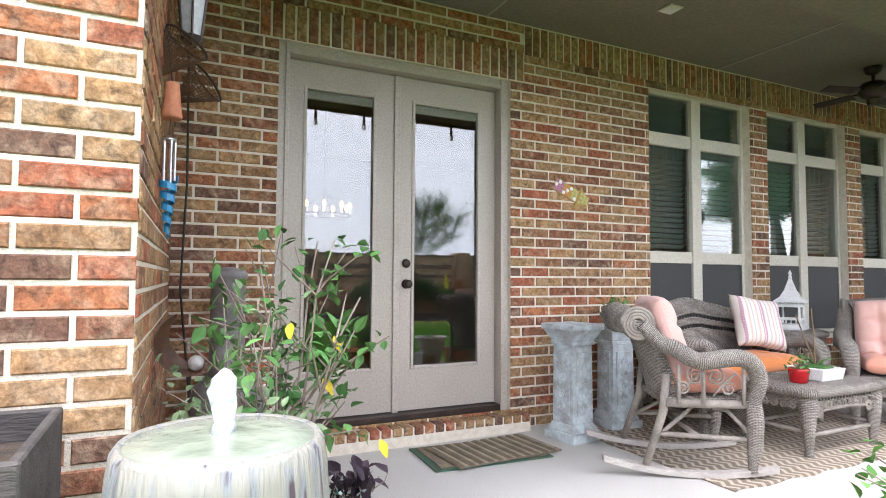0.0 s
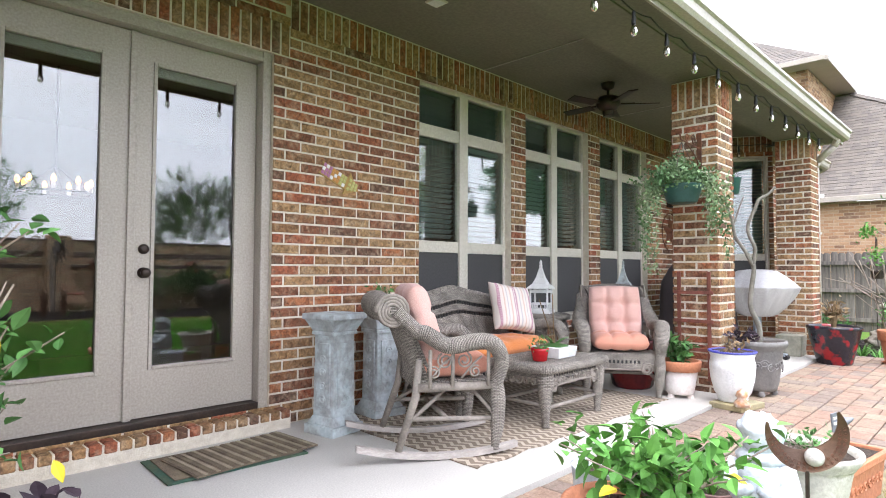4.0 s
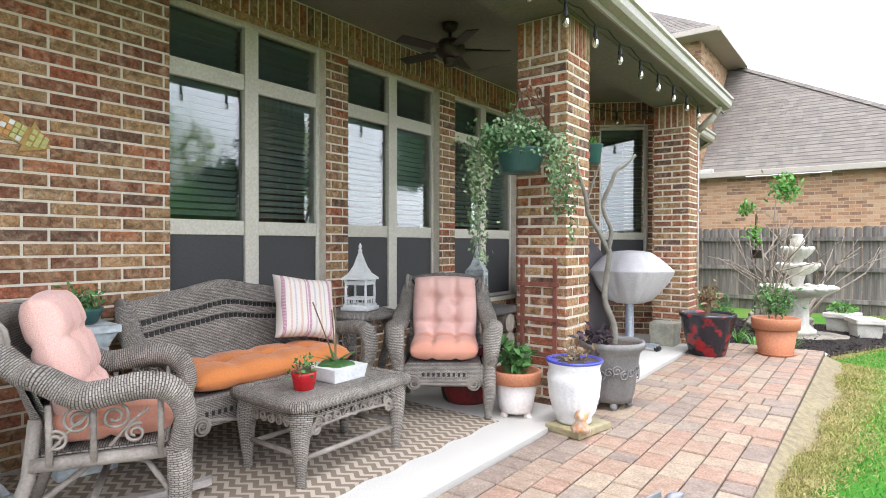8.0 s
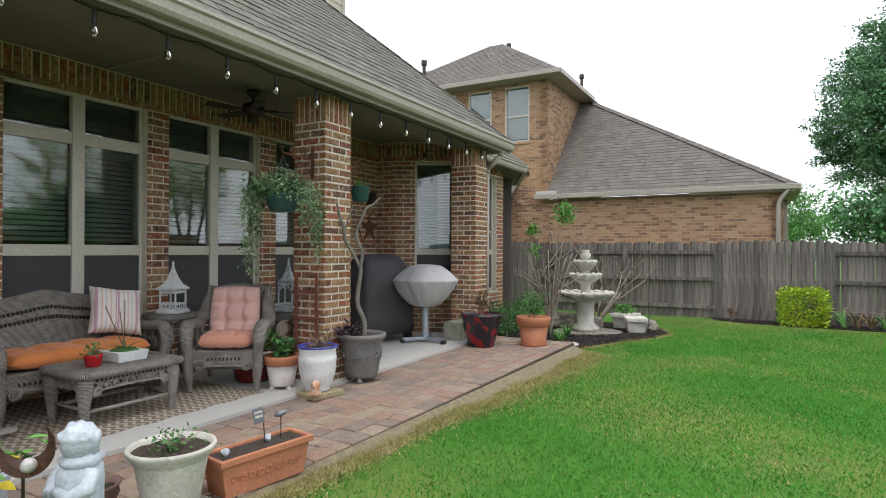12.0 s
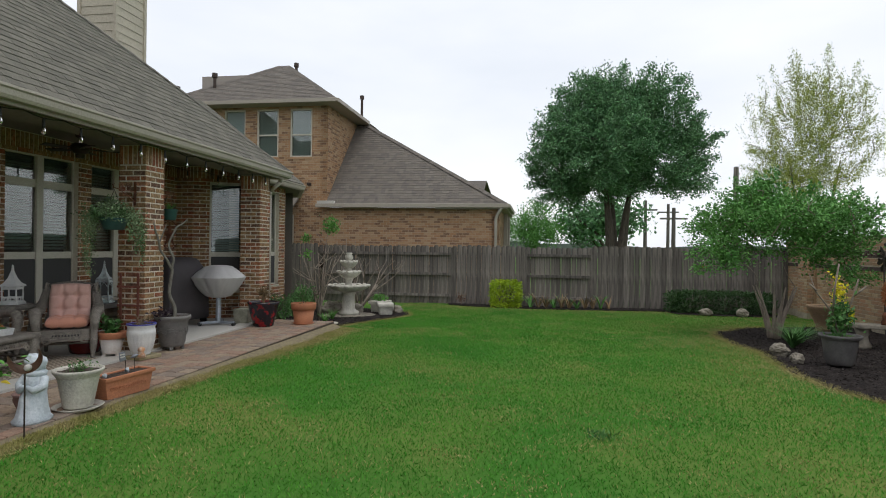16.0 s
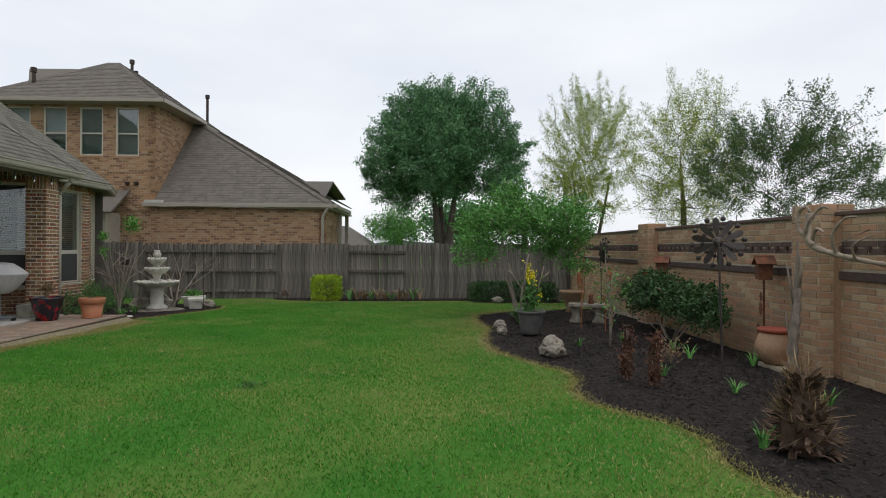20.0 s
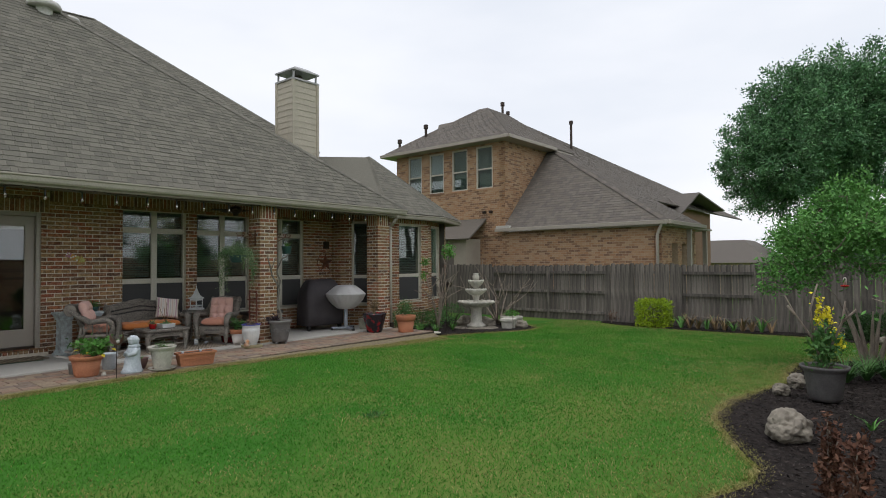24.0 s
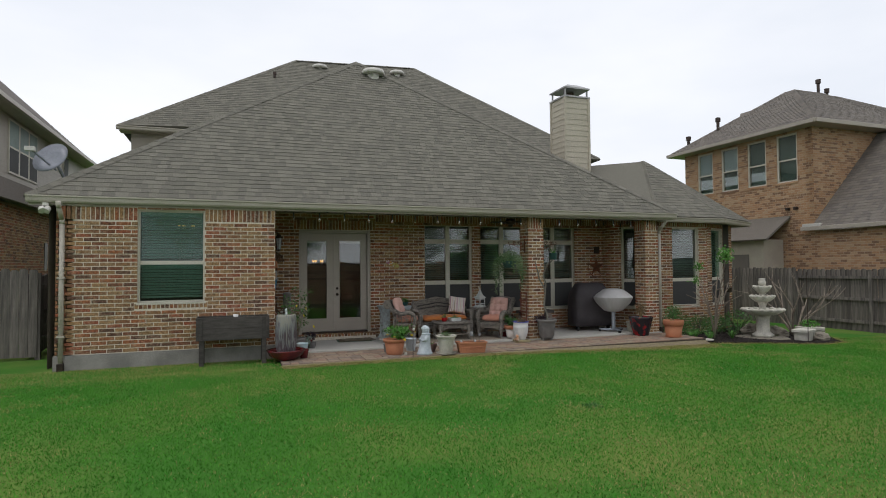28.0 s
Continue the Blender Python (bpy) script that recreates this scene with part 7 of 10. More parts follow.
for y in (-0.225, 0.225):
    part("apron", woven(bbox(-0.30, y - 0.008, 0.325, 0.30, y + 0.008, 0.375)), WICKER, ct)
    # table apron: black blocks drawn in place of shaded gaps
    bm = bmesh.new()
    for i in range(18):
        box(bm, -0.27 + i * 0.031, y - 0.011, 0.338, -0.27 + i * 0.031 + 0.014, y + 0.011, 0.358)
    part("open_weave", bm, CABLE, ct, "row of black blocks standing in for shaded weave slots")
    for i in range(9):
        bm = bmesh.new()
        scroll(bm, (-0.24 + i * 0.06, y * 1.01, 0.30), 0.027, 1.6, (1, 0, 0), (0, 0, 1), 0.006, i)
        part("scroll", bm, CANE, ct, smooth=True)
    for sx in (-1, 1):
        bm = bmesh.new()
        scroll(bm, (sx * 0.255, y * 1.01, 0.265), 0.036, 2.0, (-sx, 0, 0), (0, 0, 1), 0.007)
        part("scroll", bm, CANE, ct, smooth=True)
    part("apron_edge", tube(bmesh.new(), [(-0.30, y, 0.24), (-0.22, y, 0.275), (0.0, y, 0.285), (0.22, y, 0.275), (0.30, y, 0.24)], 0.009, 7), CANE, ct, smooth=True)
    part("stretcher", tube(bmesh.new(), [(-0.32, y * 0.9, 0.13), (0.32, y * 0.9, 0.13)], 0.014, 8), CANE, ct, smooth=True)
for x in (-0.345, 0.345):
    part("apron", woven(bbox(x - 0.008, -0.19, 0.325, x + 0.008, 0.19, 0.375)), WICKER, ct)
    for i in range(5):
        bm = bmesh.new()
        scroll(bm, (x * 1.01, -0.12 + i * 0.06, 0.30), 0.027, 1.6, (0, 1, 0), (0, 0, 1), 0.006, i)
        part("scroll", bm, CANE, ct, smooth=True)
    part("stretcher", tube(bmesh.new(), [(x * 0.96, -0.2, 0.15), (x * 0.96, 0.2, 0.15)], 0.013, 8), CANE, ct, smooth=True)

# side table with lantern, log stand with second lantern
st = thing("side_table", 4.80, 3.10, 0, "round grey wicker side table", "table")
part("tabletop", woven(lathe(bmesh.new(), [(0.01, 0.60), (0.24, 0.60), (0.265, 0.615), (0.265, 0.635), (0.24, 0.645), (0.01, 0.645)], 28)), WICKER, st)
part("rim", wbar([(0.255 * math.cos(k * math.tau / 24), 0.255 * math.sin(k * math.tau / 24), 0.615) for k in range(25)], 0.026, 12), WICKER, st, smooth=True)
for k in range(4):
    a = k * math.tau / 4 + 0.5
    bm = wbar([(0.2 * math.cos(a), 0.2 * math.sin(a), 0.6), (0.23 * math.cos(a), 0.23 * math.sin(a), 0.45), (0.17 * math.cos(a), 0.17 * math.sin(a), 0.2), (0.22 * math.cos(a), 0.22 * math.sin(a), 0.01)], [0.03, 0.04, 0.03, 0.022])
    part("leg", bm, WICKER, st, smooth=True)
    bm = bmesh.new()
    scroll(bm, (0.18 * math.cos(a + 0.78), 0.18 * math.sin(a + 0.78), 0.5), 0.06, 1.8, (-math.sin(a + 0.78), math.cos(a + 0.78), 0), (0, 0, 1), 0.006)
    part("scrollwork", bm, CANE, st)


def lantern(x, y, z, s, label, material, gothic=False):
    """A square garden lantern: base, posts, rails, flared pagoda roof and finial."""
    t = thing("lantern", x, y, z, label, "lantern", "white lanterns", turn=20)
    part("base", box(bmesh.new(), -0.115 * s, -0.115 * s, 0, 0.115 * s, 0.115 * s, 0.03 * s, 0.005), material, t)
    part("floor", box(bmesh.new(), -0.10 * s, -0.10 * s, 0.03 * s, 0.10 * s, 0.10 * s, 0.045 * s), material, t)
    hgt = 0.21 * s if not gothic else 0.33 * s
    for sx in (-1, 1):
        for sy in (-1, 1):
            part("post", lathe(bmesh.new(), [(0.013 * s, 0.045 * s), (0.008 * s, 0.06 * s), (0.011 * s, hgt * 0.6), (0.008 * s, hgt), (0.013 * s, hgt + 0.03 * s)], 10, centre=(sx * 0.085 * s, sy * 0.085 * s, 0)), material, t, smooth=True)
    for a in range(4):
        m = pose(0, 0, 0, 0, 0, 90 * a)
        part("rail", bbox(-0.085 * s, -0.09 * s, 0.085 * s, 0.085 * s, -0.08 * s, 0.10 * s, m=m), material, t)
        part("rail", bbox(-0.085 * s, -0.09 * s, hgt - 0.01 * s, 0.085 * s, -0.08 * s, hgt + 0.02 * s, m=m), material, t)
        for k in range(4):
            part("baluster", bbox((-0.06 + 0.04 * k) * s - 0.003, -0.088 * s, 0.045 * s, (-0.06 + 0.04 * k) * s + 0.003, -0.082 * s, 0.09 * s, m=m), material, t)
        if gothic:
            bm = bmesh.new()
            tube(bm, [m @ Vector(p) for p in ((-0.08 * s, -0.085 * s, hgt - 0.08 * s), (-0.04 * s, -0.085 * s, hgt - 0.03 * s), (0, -0.085 * s, hgt), (0.04 * s, -0.085 * s, hgt - 0.03 * s), (0.08 * s, -0.085 * s, hgt - 0.08 * s))], 0.007, 6)
            part("arch", bm, material, t)
    r = 0.16 * s if not gothic else 0.125 * s
    prof = [(r, hgt + 0.03 * s), (r * 0.98, hgt + 0.045 * s), (r * 0.62, hgt + 0.08 * s), (r * 0.36, hgt + 0.14 * s), (r * 0.18, hgt + 0.21 * s), (0.012 * s, hgt + 0.25 * s)]
    bm = lathe(bmesh.new(), prof, 4, m=pose(0, 0, 0, 0, 0, 45))
    part("roof", bm, material, t)
    part("finial", lathe(bmesh.new(), [(0.012 * s, hgt + 0.24 * s), (0.018 * s, hgt + 0.26 * s), (0.008 * s, hgt + 0.275 * s), (0.015 * s, hgt + 0.29 * s), (0.002, hgt + 0.32 * s)], 10), material, t, smooth=True)
    return t


lantern(4.80, 3.10, 0.645, 0.97, "white pagoda-roofed lantern on the side table", WHITE)
lantern(6.30, 3.02, 0.53, 1.0, "weathered grey gothic lantern on a log stand", PEDP, True)
ls_ = thing("log_stand", 6.30, 3.02, 0, "rustic stand of planks and cut logs", "stand")
part("top", box(bmesh.new(), -0.45, -0.19, 0.46, 0.45, 0.19, 0.53, 0.012), OLDWOOD, ls_)
for x, z in ((-0.3, 0.37), (0.3, 0.37), (-0.3, 0.19), (0.3, 0.19), (-0.3, 0.08), (0.3, 0.08)):
    part("log", tube(bmesh.new(), [(x, -0.2, z), (x, 0.2, z)], 0.09 if z > 0.1 else 0.078, 12), PALEBARK, ls_)

# rug
RUGM = bpy.data.materials.new("zigzag_rug")
RUGM.use_nodes = True
rn, rl = RUGM.node_tree.nodes, RUGM.node_tree.links
rtc, rsep = rn.new("ShaderNodeTexCoord"), rn.new("ShaderNodeSeparateXYZ")
rl.new(rtc.outputs["Object"], rsep.inputs[0])


def rmath(op, a, b=None):
    q = rn.new("ShaderNodeMath")
    q.operation = op
    for i, v in enumerate((a, b)):
        if v is None:
            continue
        if isinstance(v, (int, float)):
            q.inputs[i].default_value = v
        else:
            rl.new(v, q.inputs[i])
    return q.outputs[0]


zig = rmath("MULTIPLY", rmath("PINGPONG", rsep.outputs["Y"], 0.05), 0.75)
band = rmath("FRACT", rmath("DIVIDE", rmath("ADD", rsep.outputs["X"], zig), 0.062))
mask_ = rmath("GREATER_THAN", band, 0.57)
rmix = rn.new("ShaderNodeMix")
rmix.data_type = "RGBA"
rmix.inputs["A"].default_value, rmix.inputs["B"].default_value = (0.205, 0.160, 0.118, 1), (0.45, 0.385, 0.30, 1)
rl.new(mask_, rmix.inputs["Factor"])
rl.new(rmix.outputs["Result"], rn["Principled BSDF"].inputs["Base Color"])
rn["Principled BSDF"].inputs["Roughness"].default_value = 0.95
rns = rn.new("ShaderNodeTexNoise")
rns.inputs["Scale"].default_value = 300
rbp = rn.new("ShaderNodeBump")
rbp.inputs["Strength"].default_value, rbp.inputs["Distance"].default_value = 0.5, 0.003
rl.new(rns.outputs["Fac"], rbp.inputs["Height"])
rl.new(rbp.outputs["Normal"], rn["Principled BSDF"].inputs["Normal"])
bm = bmesh.new()
nx, ny = 60, 36
g = [[bm.verts.new((2.48 + 2.35 * i / nx, 1.88 + 1.45 * j / ny + (0.012 * math.sin(i * 0.7) if j in (0, ny) else 0), 0.007 + 0.004 * noise.noise((i * 0.3, j * 0.3, 0)) + 0.002 * (math.sin(i * 1.1) * (j == 0)))) for j in range(ny + 1)] for i in range(nx + 1)]
for i in range(nx):
    for j in range(ny):
        bm.faces.new((g[i][j], g[i + 1][j], g[i + 1][j + 1], g[i][j + 1]))
ext = bmesh.ops.extrude_face_region(bm, geom=bm.faces[:])
bmesh.ops.translate(bm, verts=[v for v in ext["geom"] if isinstance(v, bmesh.types.BMVert)], vec=(0, 0, -0.006))
bmesh.ops.recalc_face_normals(bm, faces=bm.faces)
tagged(link_mesh("rug", bm, RUGM), "brown and cream zigzag outdoor rug", "rug")

# door mat
dm = thing("door_mat", 1.62, 2.98, 0.0, "worn brown ribbed door mat with green corners", "door mat", turn=-3)
MATB = mat("brown_coir", (0.19, 0.15, 0.10), (0.13, 0.10, 0.07), 10, 1.0, 0.8, 160)
part("backing", box(bmesh.new(), -0.38, -0.23, 0.001, 0.38, 0.23, 0.010, 0.003), mat("green_mat_edge", (0.03, 0.10, 0.075), (0.07, 0.09, 0.05), 5, 0.9), dm)
for i in range(24):
    part("rib", box(bmesh.new(), -0.34, -0.205 + i * 0.0172, 0.010, 0.36, -0.205 + i * 0.0172 + 0.013, 0.018, 0.003, segments=1), MATB, dm)


dm2 = thing("door_mat", 1.70, 2.95, 0.019, "striped straw and brown mat lying on the green mat", "door mat", turn=4)
STRAWM = mat("straw_mat_weave", (0.36, 0.31, 0.22), (0.26, 0.22, 0.155), 10, 1.0, 0.6, 160)
part("backing", box(bmesh.new(), -0.365, -0.205, 0.0, 0.365, 0.205, 0.008, 0.002), MATB, dm2)
for i in range(22):
    part("stripe", box(bmesh.new(), -0.36 + i * 0.0328, -0.205, 0.008, -0.36 + i * 0.0328 + (0.022 if i % 2 else 0.028), 0.205, 0.0125, 0.002, segments=1), STRAWM if i % 2 else MATB, dm2)


def pedestal(x, y, h, turn, label):
    """A square distressed column: plinth, torus, panelled tapered shaft and flared capital."""
    p = thing("pedestal", x, y, 0, label, "pedestal", "distressed pedestals", turn=turn)
    part("plinth", box(bmesh.new(), -0.135, -0.135, 0, 0.135, 0.135, 0.06, 0.006), PEDP, p)
    part("base_moulding", box(bmesh.new(), -0.125, -0.125, 0.06, 0.125, 0.125, 0.115, 0.012, taper=0.78), PEDP, p)
    part("shaft", box(bmesh.new(), -0.095, -0.095, 0.11, 0.095, 0.095, h - 0.13, 0.006, taper=0.95), PEDP, p)
    for a in range(4):
        m = pose(0, 0, 0, 0, 0, 90 * a)
        part("panel", box(bmesh.new(), -0.062, -0.102, 0.17, 0.062, -0.09, h - 0.19, 0.004, m=m), PEDP, p)
        for z in np.arange(0.22, h - 0.24, 0.085):
            bm = bmesh.new()
            scroll(bm, (0.0, -0.104, z), 0.03, 1.4, Vector((1, 0, 0)), Vector((0, 0, 1)), 0.005)
            bmesh.ops.transform(bm, matrix=m, verts=bm.verts)
            part("relief", bm, PEDP, p)
    part("necking", box(bmesh.new(), -0.105, -0.105, h - 0.14, 0.105, 0.105, h - 0.115, 0.006), PEDP, p)
    part("capital", box(bmesh.new(), -0.10, -0.10, h - 0.115, 0.10, 0.10, h - 0.04, 0.004, taper=1.38), PEDP, p)
    part("abacus", box(bmesh.new(), -0.15, -0.15, h - 0.04, 0.15, 0.15, h, 0.008), PEDP, p)
    return p


pedestal(2.36, 3.02, 0.77, 8, "distressed grey-white carved pedestal by the brick wall")
pedestal(2.86, 3.16, 0.74, -4, "distressed pale blue-white carved pedestal by the brick wall")
# ---- pots and plants on the patio ----
def pot(name, x, y, z, prof, material, label, category="flower pot", rim=None, soil=None, n=32, turn=0, wave=None, saucer=None, feet=0):
    """A hollow turned pot: outer profile, wall thickness, soil inside."""
    t = thing(name, x, y, z, label, category, turn=turn)
    top = prof[-1]
    full = list(prof) + [(top[0] - 0.015, top[1]), (top[0] - 0.025, top[1] - 0.03), (max(0.03, prof[-2][0] - 0.03), top[1] - 0.06)]
    part("body", lathe(bmesh.new(), full, n, wave=wave), material, t, smooth=True)
    if rim:
        r0, z0, z1, m2 = rim
        part("rim", lathe(bmesh.new(), [(r0 - 0.02, z0), (r0, z0 + 0.004), (r0 + 0.008, z1 - 0.01), (r0 + 0.004, z1), (r0 - 0.016, z1), (r0 - 0.022, z0 + 0.01)], n, wave=wave), m2, t, smooth=True)
    bm = bmesh.new()
    r, level = (rim[0] - 0.019, rim[1] + 0.045) if rim else (top[0] - 0.024, top[1])
    level = min(level, rim[2] + 0.02) if rim else level
    c = bm.verts.new((0, 0, level - 0.025))
    ringv = [bm.verts.new((r * math.cos(k * math.tau / 24), r * math.sin(k * math.tau / 24), level - 0.03 + random.uniform(-0.006, 0.006))) for k in range(24)]
    for k in range(24):
        bm.faces.new((c, ringv[k], ringv[(k + 1) % 24]))
    part("soil", bm, soil or SOIL, t)
    if saucer:
        part("saucer", lathe(bmesh.new(), [(saucer * 0.8, 0.0), (saucer, 0.03), (saucer - 0.012, 0.03), (saucer * 0.78, 0.008)], n), material, t, smooth=True)
    for k in range(feet):
        a = k * math.tau / feet + 0.5
        part("foot", lathe(bmesh.new(), [(0.022, -0.05), (0.03, -0.03), (0.022, 0.0)], 10, centre=(prof[0][0] * 0.85 * math.cos(a), prof[0][0] * 0.85 * math.sin(a), 0)), material, t)
    return t


def stems(name, x, y, z, count, h, spread, label, leaf, leaf_n, size, category="plant", bark=None, r=0.006, tip_only=0.25, seed=1, forks=2, puff=0.03, droop=0.2, broad=False):
    """A loose plant of branching stems with leaves along them."""
    t = thing(name, x, y, z, label, category)
    tips = []
    for k in range(count):
        a = math.tau * k / count + random.uniform(-0.4, 0.4)
        s = random.uniform(0.25, 1.0) * spread
        end = Vector((s * math.cos(a), s * math.sin(a), h * random.uniform(0.65, 1.05)))
        pts = []
        for i in range(6):
            f = i / 5
            q = Vector((end.x * f ** 1.4, end.y * f ** 1.4, end.z * f)) + Vector((random.uniform(-1, 1), random.uniform(-1, 1), 0)) * 0.02 * f
            pts.append(q)
            if f > tip_only:
                tips.append((q, (q - pts[-2]).normalized()))
        stem = part("stem", tube(bmesh.new(), pts, [r * (1 - 0.12 * i) for i in range(6)], 6), bark or PALEBARK, t, smooth=True)
        for j in range(forks):
            p0 = pts[2 + j % 3]
            d = Vector((random.uniform(-1, 1), random.uniform(-1, 1), random.uniform(0.2, 1))).normalized() * h * 0.25
            part("twig", tube(bmesh.new(), [p0, p0 + d * 0.5, p0 + d], [r * 0.6, r * 0.5, r * 0.3], 4), bark or PALEBARK, stem)
            tips += [(p0 + d * 0.5, d.normalized()), (p0 + d, d.normalized())]
    if leaf_n:
        P, D = np.array([list(p) for p, _ in tips]), np.array([list(d) for _, d in tips])
        k = rng.integers(0, len(P), leaf_n)
        C = P[k] + rng.normal(size=(leaf_n, 3)) * puff
        C[:, 2] = np.maximum(C[:, 2], 0.0)
        if broad:
            broad_leaves("foliage", C.tolist(), (rng.normal(size=C.shape) + D[k] * 0.5 + np.array([0, 0, 0.25])).tolist(), size, size * 0.58, leaf, t, droop)
            return t
        leaf_mesh("foliage", C, rng.normal(size=C.shape) + D[k] * 0.6, size, size * 0.5, leaf, t, droop=droop)
    return t


# fountain jar in its bowl
fj = thing("jar_fountain", -0.046, 0.93, -0.03, "streaked pale glazed jar fountain bubbling in a dark red bowl", "fountain")
JAR = bpy.data.materials.new("streaked_jar_glaze")
JAR.use_nodes = True
jn, jl = JAR.node_tree.nodes, JAR.node_tree.links
jtc, jmp, jnz, jrp = jn.new("ShaderNodeTexCoord"), jn.new("ShaderNodeMapping"), jn.new("ShaderNodeTexNoise"), jn.new("ShaderNodeValToRGB")
jmp.inputs["Scale"].default_value = (46, 46, 1.1)
jnz.inputs["Scale"].default_value, jnz.inputs["Detail"].default_value = 1.6, 4
jl.new(jtc.outputs["Object"], jmp.inputs["Vector"])
jl.new(jmp.outputs["Vector"], jnz.inputs["Vector"])
jrp.color_ramp.elements[0].position, jrp.color_ramp.elements[1].position = 0.44, 0.64
jrp.color_ramp.elements[0].color, jrp.color_ramp.elements[1].color = (0.085, 0.06, 0.07, 1), (0.265, 0.255, 0.215, 1)
jmid = jrp.color_ramp.elements.new(0.52)
jmid.color = (0.20, 0.215, 0.225, 1)
jsep = jn.new("ShaderNodeSeparateXYZ")
jl.new(jtc.outputs["Object"], jsep.inputs[0])
jgr = jn.new("ShaderNodeMapRange")
jgr.inputs["From Min"].default_value, jgr.inputs["From Max"].default_value = 0.45, 0.82
jgr.inputs["To Min"].default_value, jgr.inputs["To Max"].default_value = -0.05, 0.15
jl.new(jsep.outputs["Z"], jgr.inputs["Value"])
jadd = jn.new("ShaderNodeMath")
jadd.operation = "ADD"
jl.new(jnz.outputs["Fac"], jadd.inputs[0])
jl.new(jgr.outputs["Result"], jadd.inputs[1])
jl.new(jadd.outputs[0], jrp.inputs["Fac"])
jl.new(jrp.outputs["Color"], jn["Principled BSDF"].inputs["Base Color"])
jn["Principled BSDF"].inputs["Roughness"].default_value = 0.35
jbp = jn.new("ShaderNodeBump")
jbp.inputs["Strength"].default_value, jbp.inputs["Distance"].default_value = 0.7, 0.012
jl.new(jnz.outputs["Fac"], jbp.inputs["Height"])
jl.new(jbp.outputs["Normal"], jn["Principled BSDF"].inputs["Normal"])
part("bowl", lathe(bmesh.new(), [(0.17, 0.0), (0.20, 0.01), (0.30, 0.09), (0.335, 0.16), (0.35, 0.185), (0.335, 0.195), (0.315, 0.17), (0.28, 0.10), (0.05, 0.06)], 40), REDGLAZE, fj, "dark oxblood glazed bowl", smooth=True)
part("jar", lathe(bmesh.new(), [(0.13, 0.06), (0.15, 0.08), (0.18, 0.25), (0.196, 0.45), (0.190, 0.64), (0.179, 0.78), (0.174, 0.815), (0.165, 0.828), (0.155, 0.824), (0.148, 0.81), (0.02, 0.812)], 192, wave=lambda a, i: 1 + (0.010 * noise.noise((9 * math.cos(a), 9 * math.sin(a), i * 0.4)) + 0.006 * noise.noise((23 * math.cos(a), 23 * math.sin(a), i * 0.3)) if i < 6 else 0)), JAR, fj, smooth=True)
WATER = glass_mat("water", (0.80, 0.92, 0.82), 0.05)
WATER.node_tree.nodes["Principled BSDF"].inputs["IOR"].default_value = 1.33
part("water_surface", lathe(bmesh.new(), [(0.158, 0.820), (0.158, 0.8245), (0.11, 0.828), (0.02, 0.833)], 40, wave=lambda a, i: 1 + 0.012 * math.sin(7 * a + i)), mat("milky_water", (0.29, 0.32, 0.25), (0.22, 0.26, 0.195), 6, 0.12, 0.6, 20), fj, smooth=True)
FOAM = mat("foaming_water", (0.62, 0.66, 0.67), (0.48, 0.53, 0.55), 20, 0.2, 0.8, 60)
part("water_jet", lathe(bmesh.new(), [(0.024, 0.825), (0.017, 0.85), (0.020, 0.88), (0.024, 0.905), (0.019, 0.925), (0.008, 0.94), (0.002, 0.944)], 14, wave=lambda a, i: 1 + 0.22 * math.sin(3 * a + i * 1.7)), FOAM, fj, "white bubbling water jet", smooth=True)

# dark cast chiminea-like urn in the corner, plants round it
ur = thing("garden_urn", 0.16, 3.12, 0.0, "dark cast cylinder urn standing in the corner", "urn")
part("foot", lathe(bmesh.new(), [(0.17, 0), (0.17, 0.05), (0.10, 0.10), (0.09, 0.20)], 24), GREYPOT, ur, smooth=True)
part("bulb", lathe(bmesh.new(), [(0.09, 0.2), (0.17, 0.28), (0.19, 0.40), (0.16, 0.50), (0.105, 0.55)], 28), GREYPOT, ur, smooth=True)
part("shaft", lathe(bmesh.new(), [(0.105, 0.55), (0.09, 0.60), (0.088, 1.06), (0.098, 1.07), (0.098, 1.09), (0.08, 1.11), (0.02, 1.125)], 28), GREYPOT, ur, smooth=True)
pot("planter", 0.26, 1.92, 0.0, [(0.12, 0), (0.13, 0.02), (0.16, 0.20), (0.17, 0.22), (0.17, 0.25)], GREYPOT, "grey round planter beside the fountain jar")
stems("leggy_shrub", 0.26, 1.92, 0.20, 9, 0.98, 0.42, "leggy shrub with small glossy leaves on thin twigs", MIDG, 330, 0.062, "shrub", r=0.007, forks=6, puff=0.022, broad=True, droop=0.35)
yl = bpy.data.objects["leggy_shrub"]
YELLOWED = leaf_mat("yellowed_leaf", (0.62, 0.50, 0.04), (0.55, 0.42, 0.03))
for p, q in (((0.10, -0.06, 0.52), (0.4, -0.6, -0.5)), ((0.16, 0.02, 0.66), (0.2, -0.6, -0.6)), ((0.30, -0.10, 0.30), (0.3, -0.5, -0.8)), ((-0.02, -0.1, 0.72), (-0.2, -0.6, -0.4))):
    broad_leaves("yellow_leaf", [p], [q], 0.075, 0.035, YELLOWED, yl)
stems("variegated_plant", 0.08, 1.78, 0.0, 12, 0.98, 0.20, "pale variegated leafy plant in the corner", PALEG, 520, 0.045, "plant", r=0.005, puff=0.05, broad=True, droop=0.3)
pot("flower_pot", 0.56, 2.12, 0.0, [(0.07, 0), (0.075, 0.01), (0.10, 0.10), (0.105, 0.12)], GREYPOT, "small dark pot with a purple vine on the slab")
stems("sweet_potato_vine", 0.56, 2.12, 0.10, 10, 0.20, 0.17, "dark purple lobed vine in a small pot", PURPLE, 64, 0.095, "plant", r=0.004, puff=0.025, broad=True)
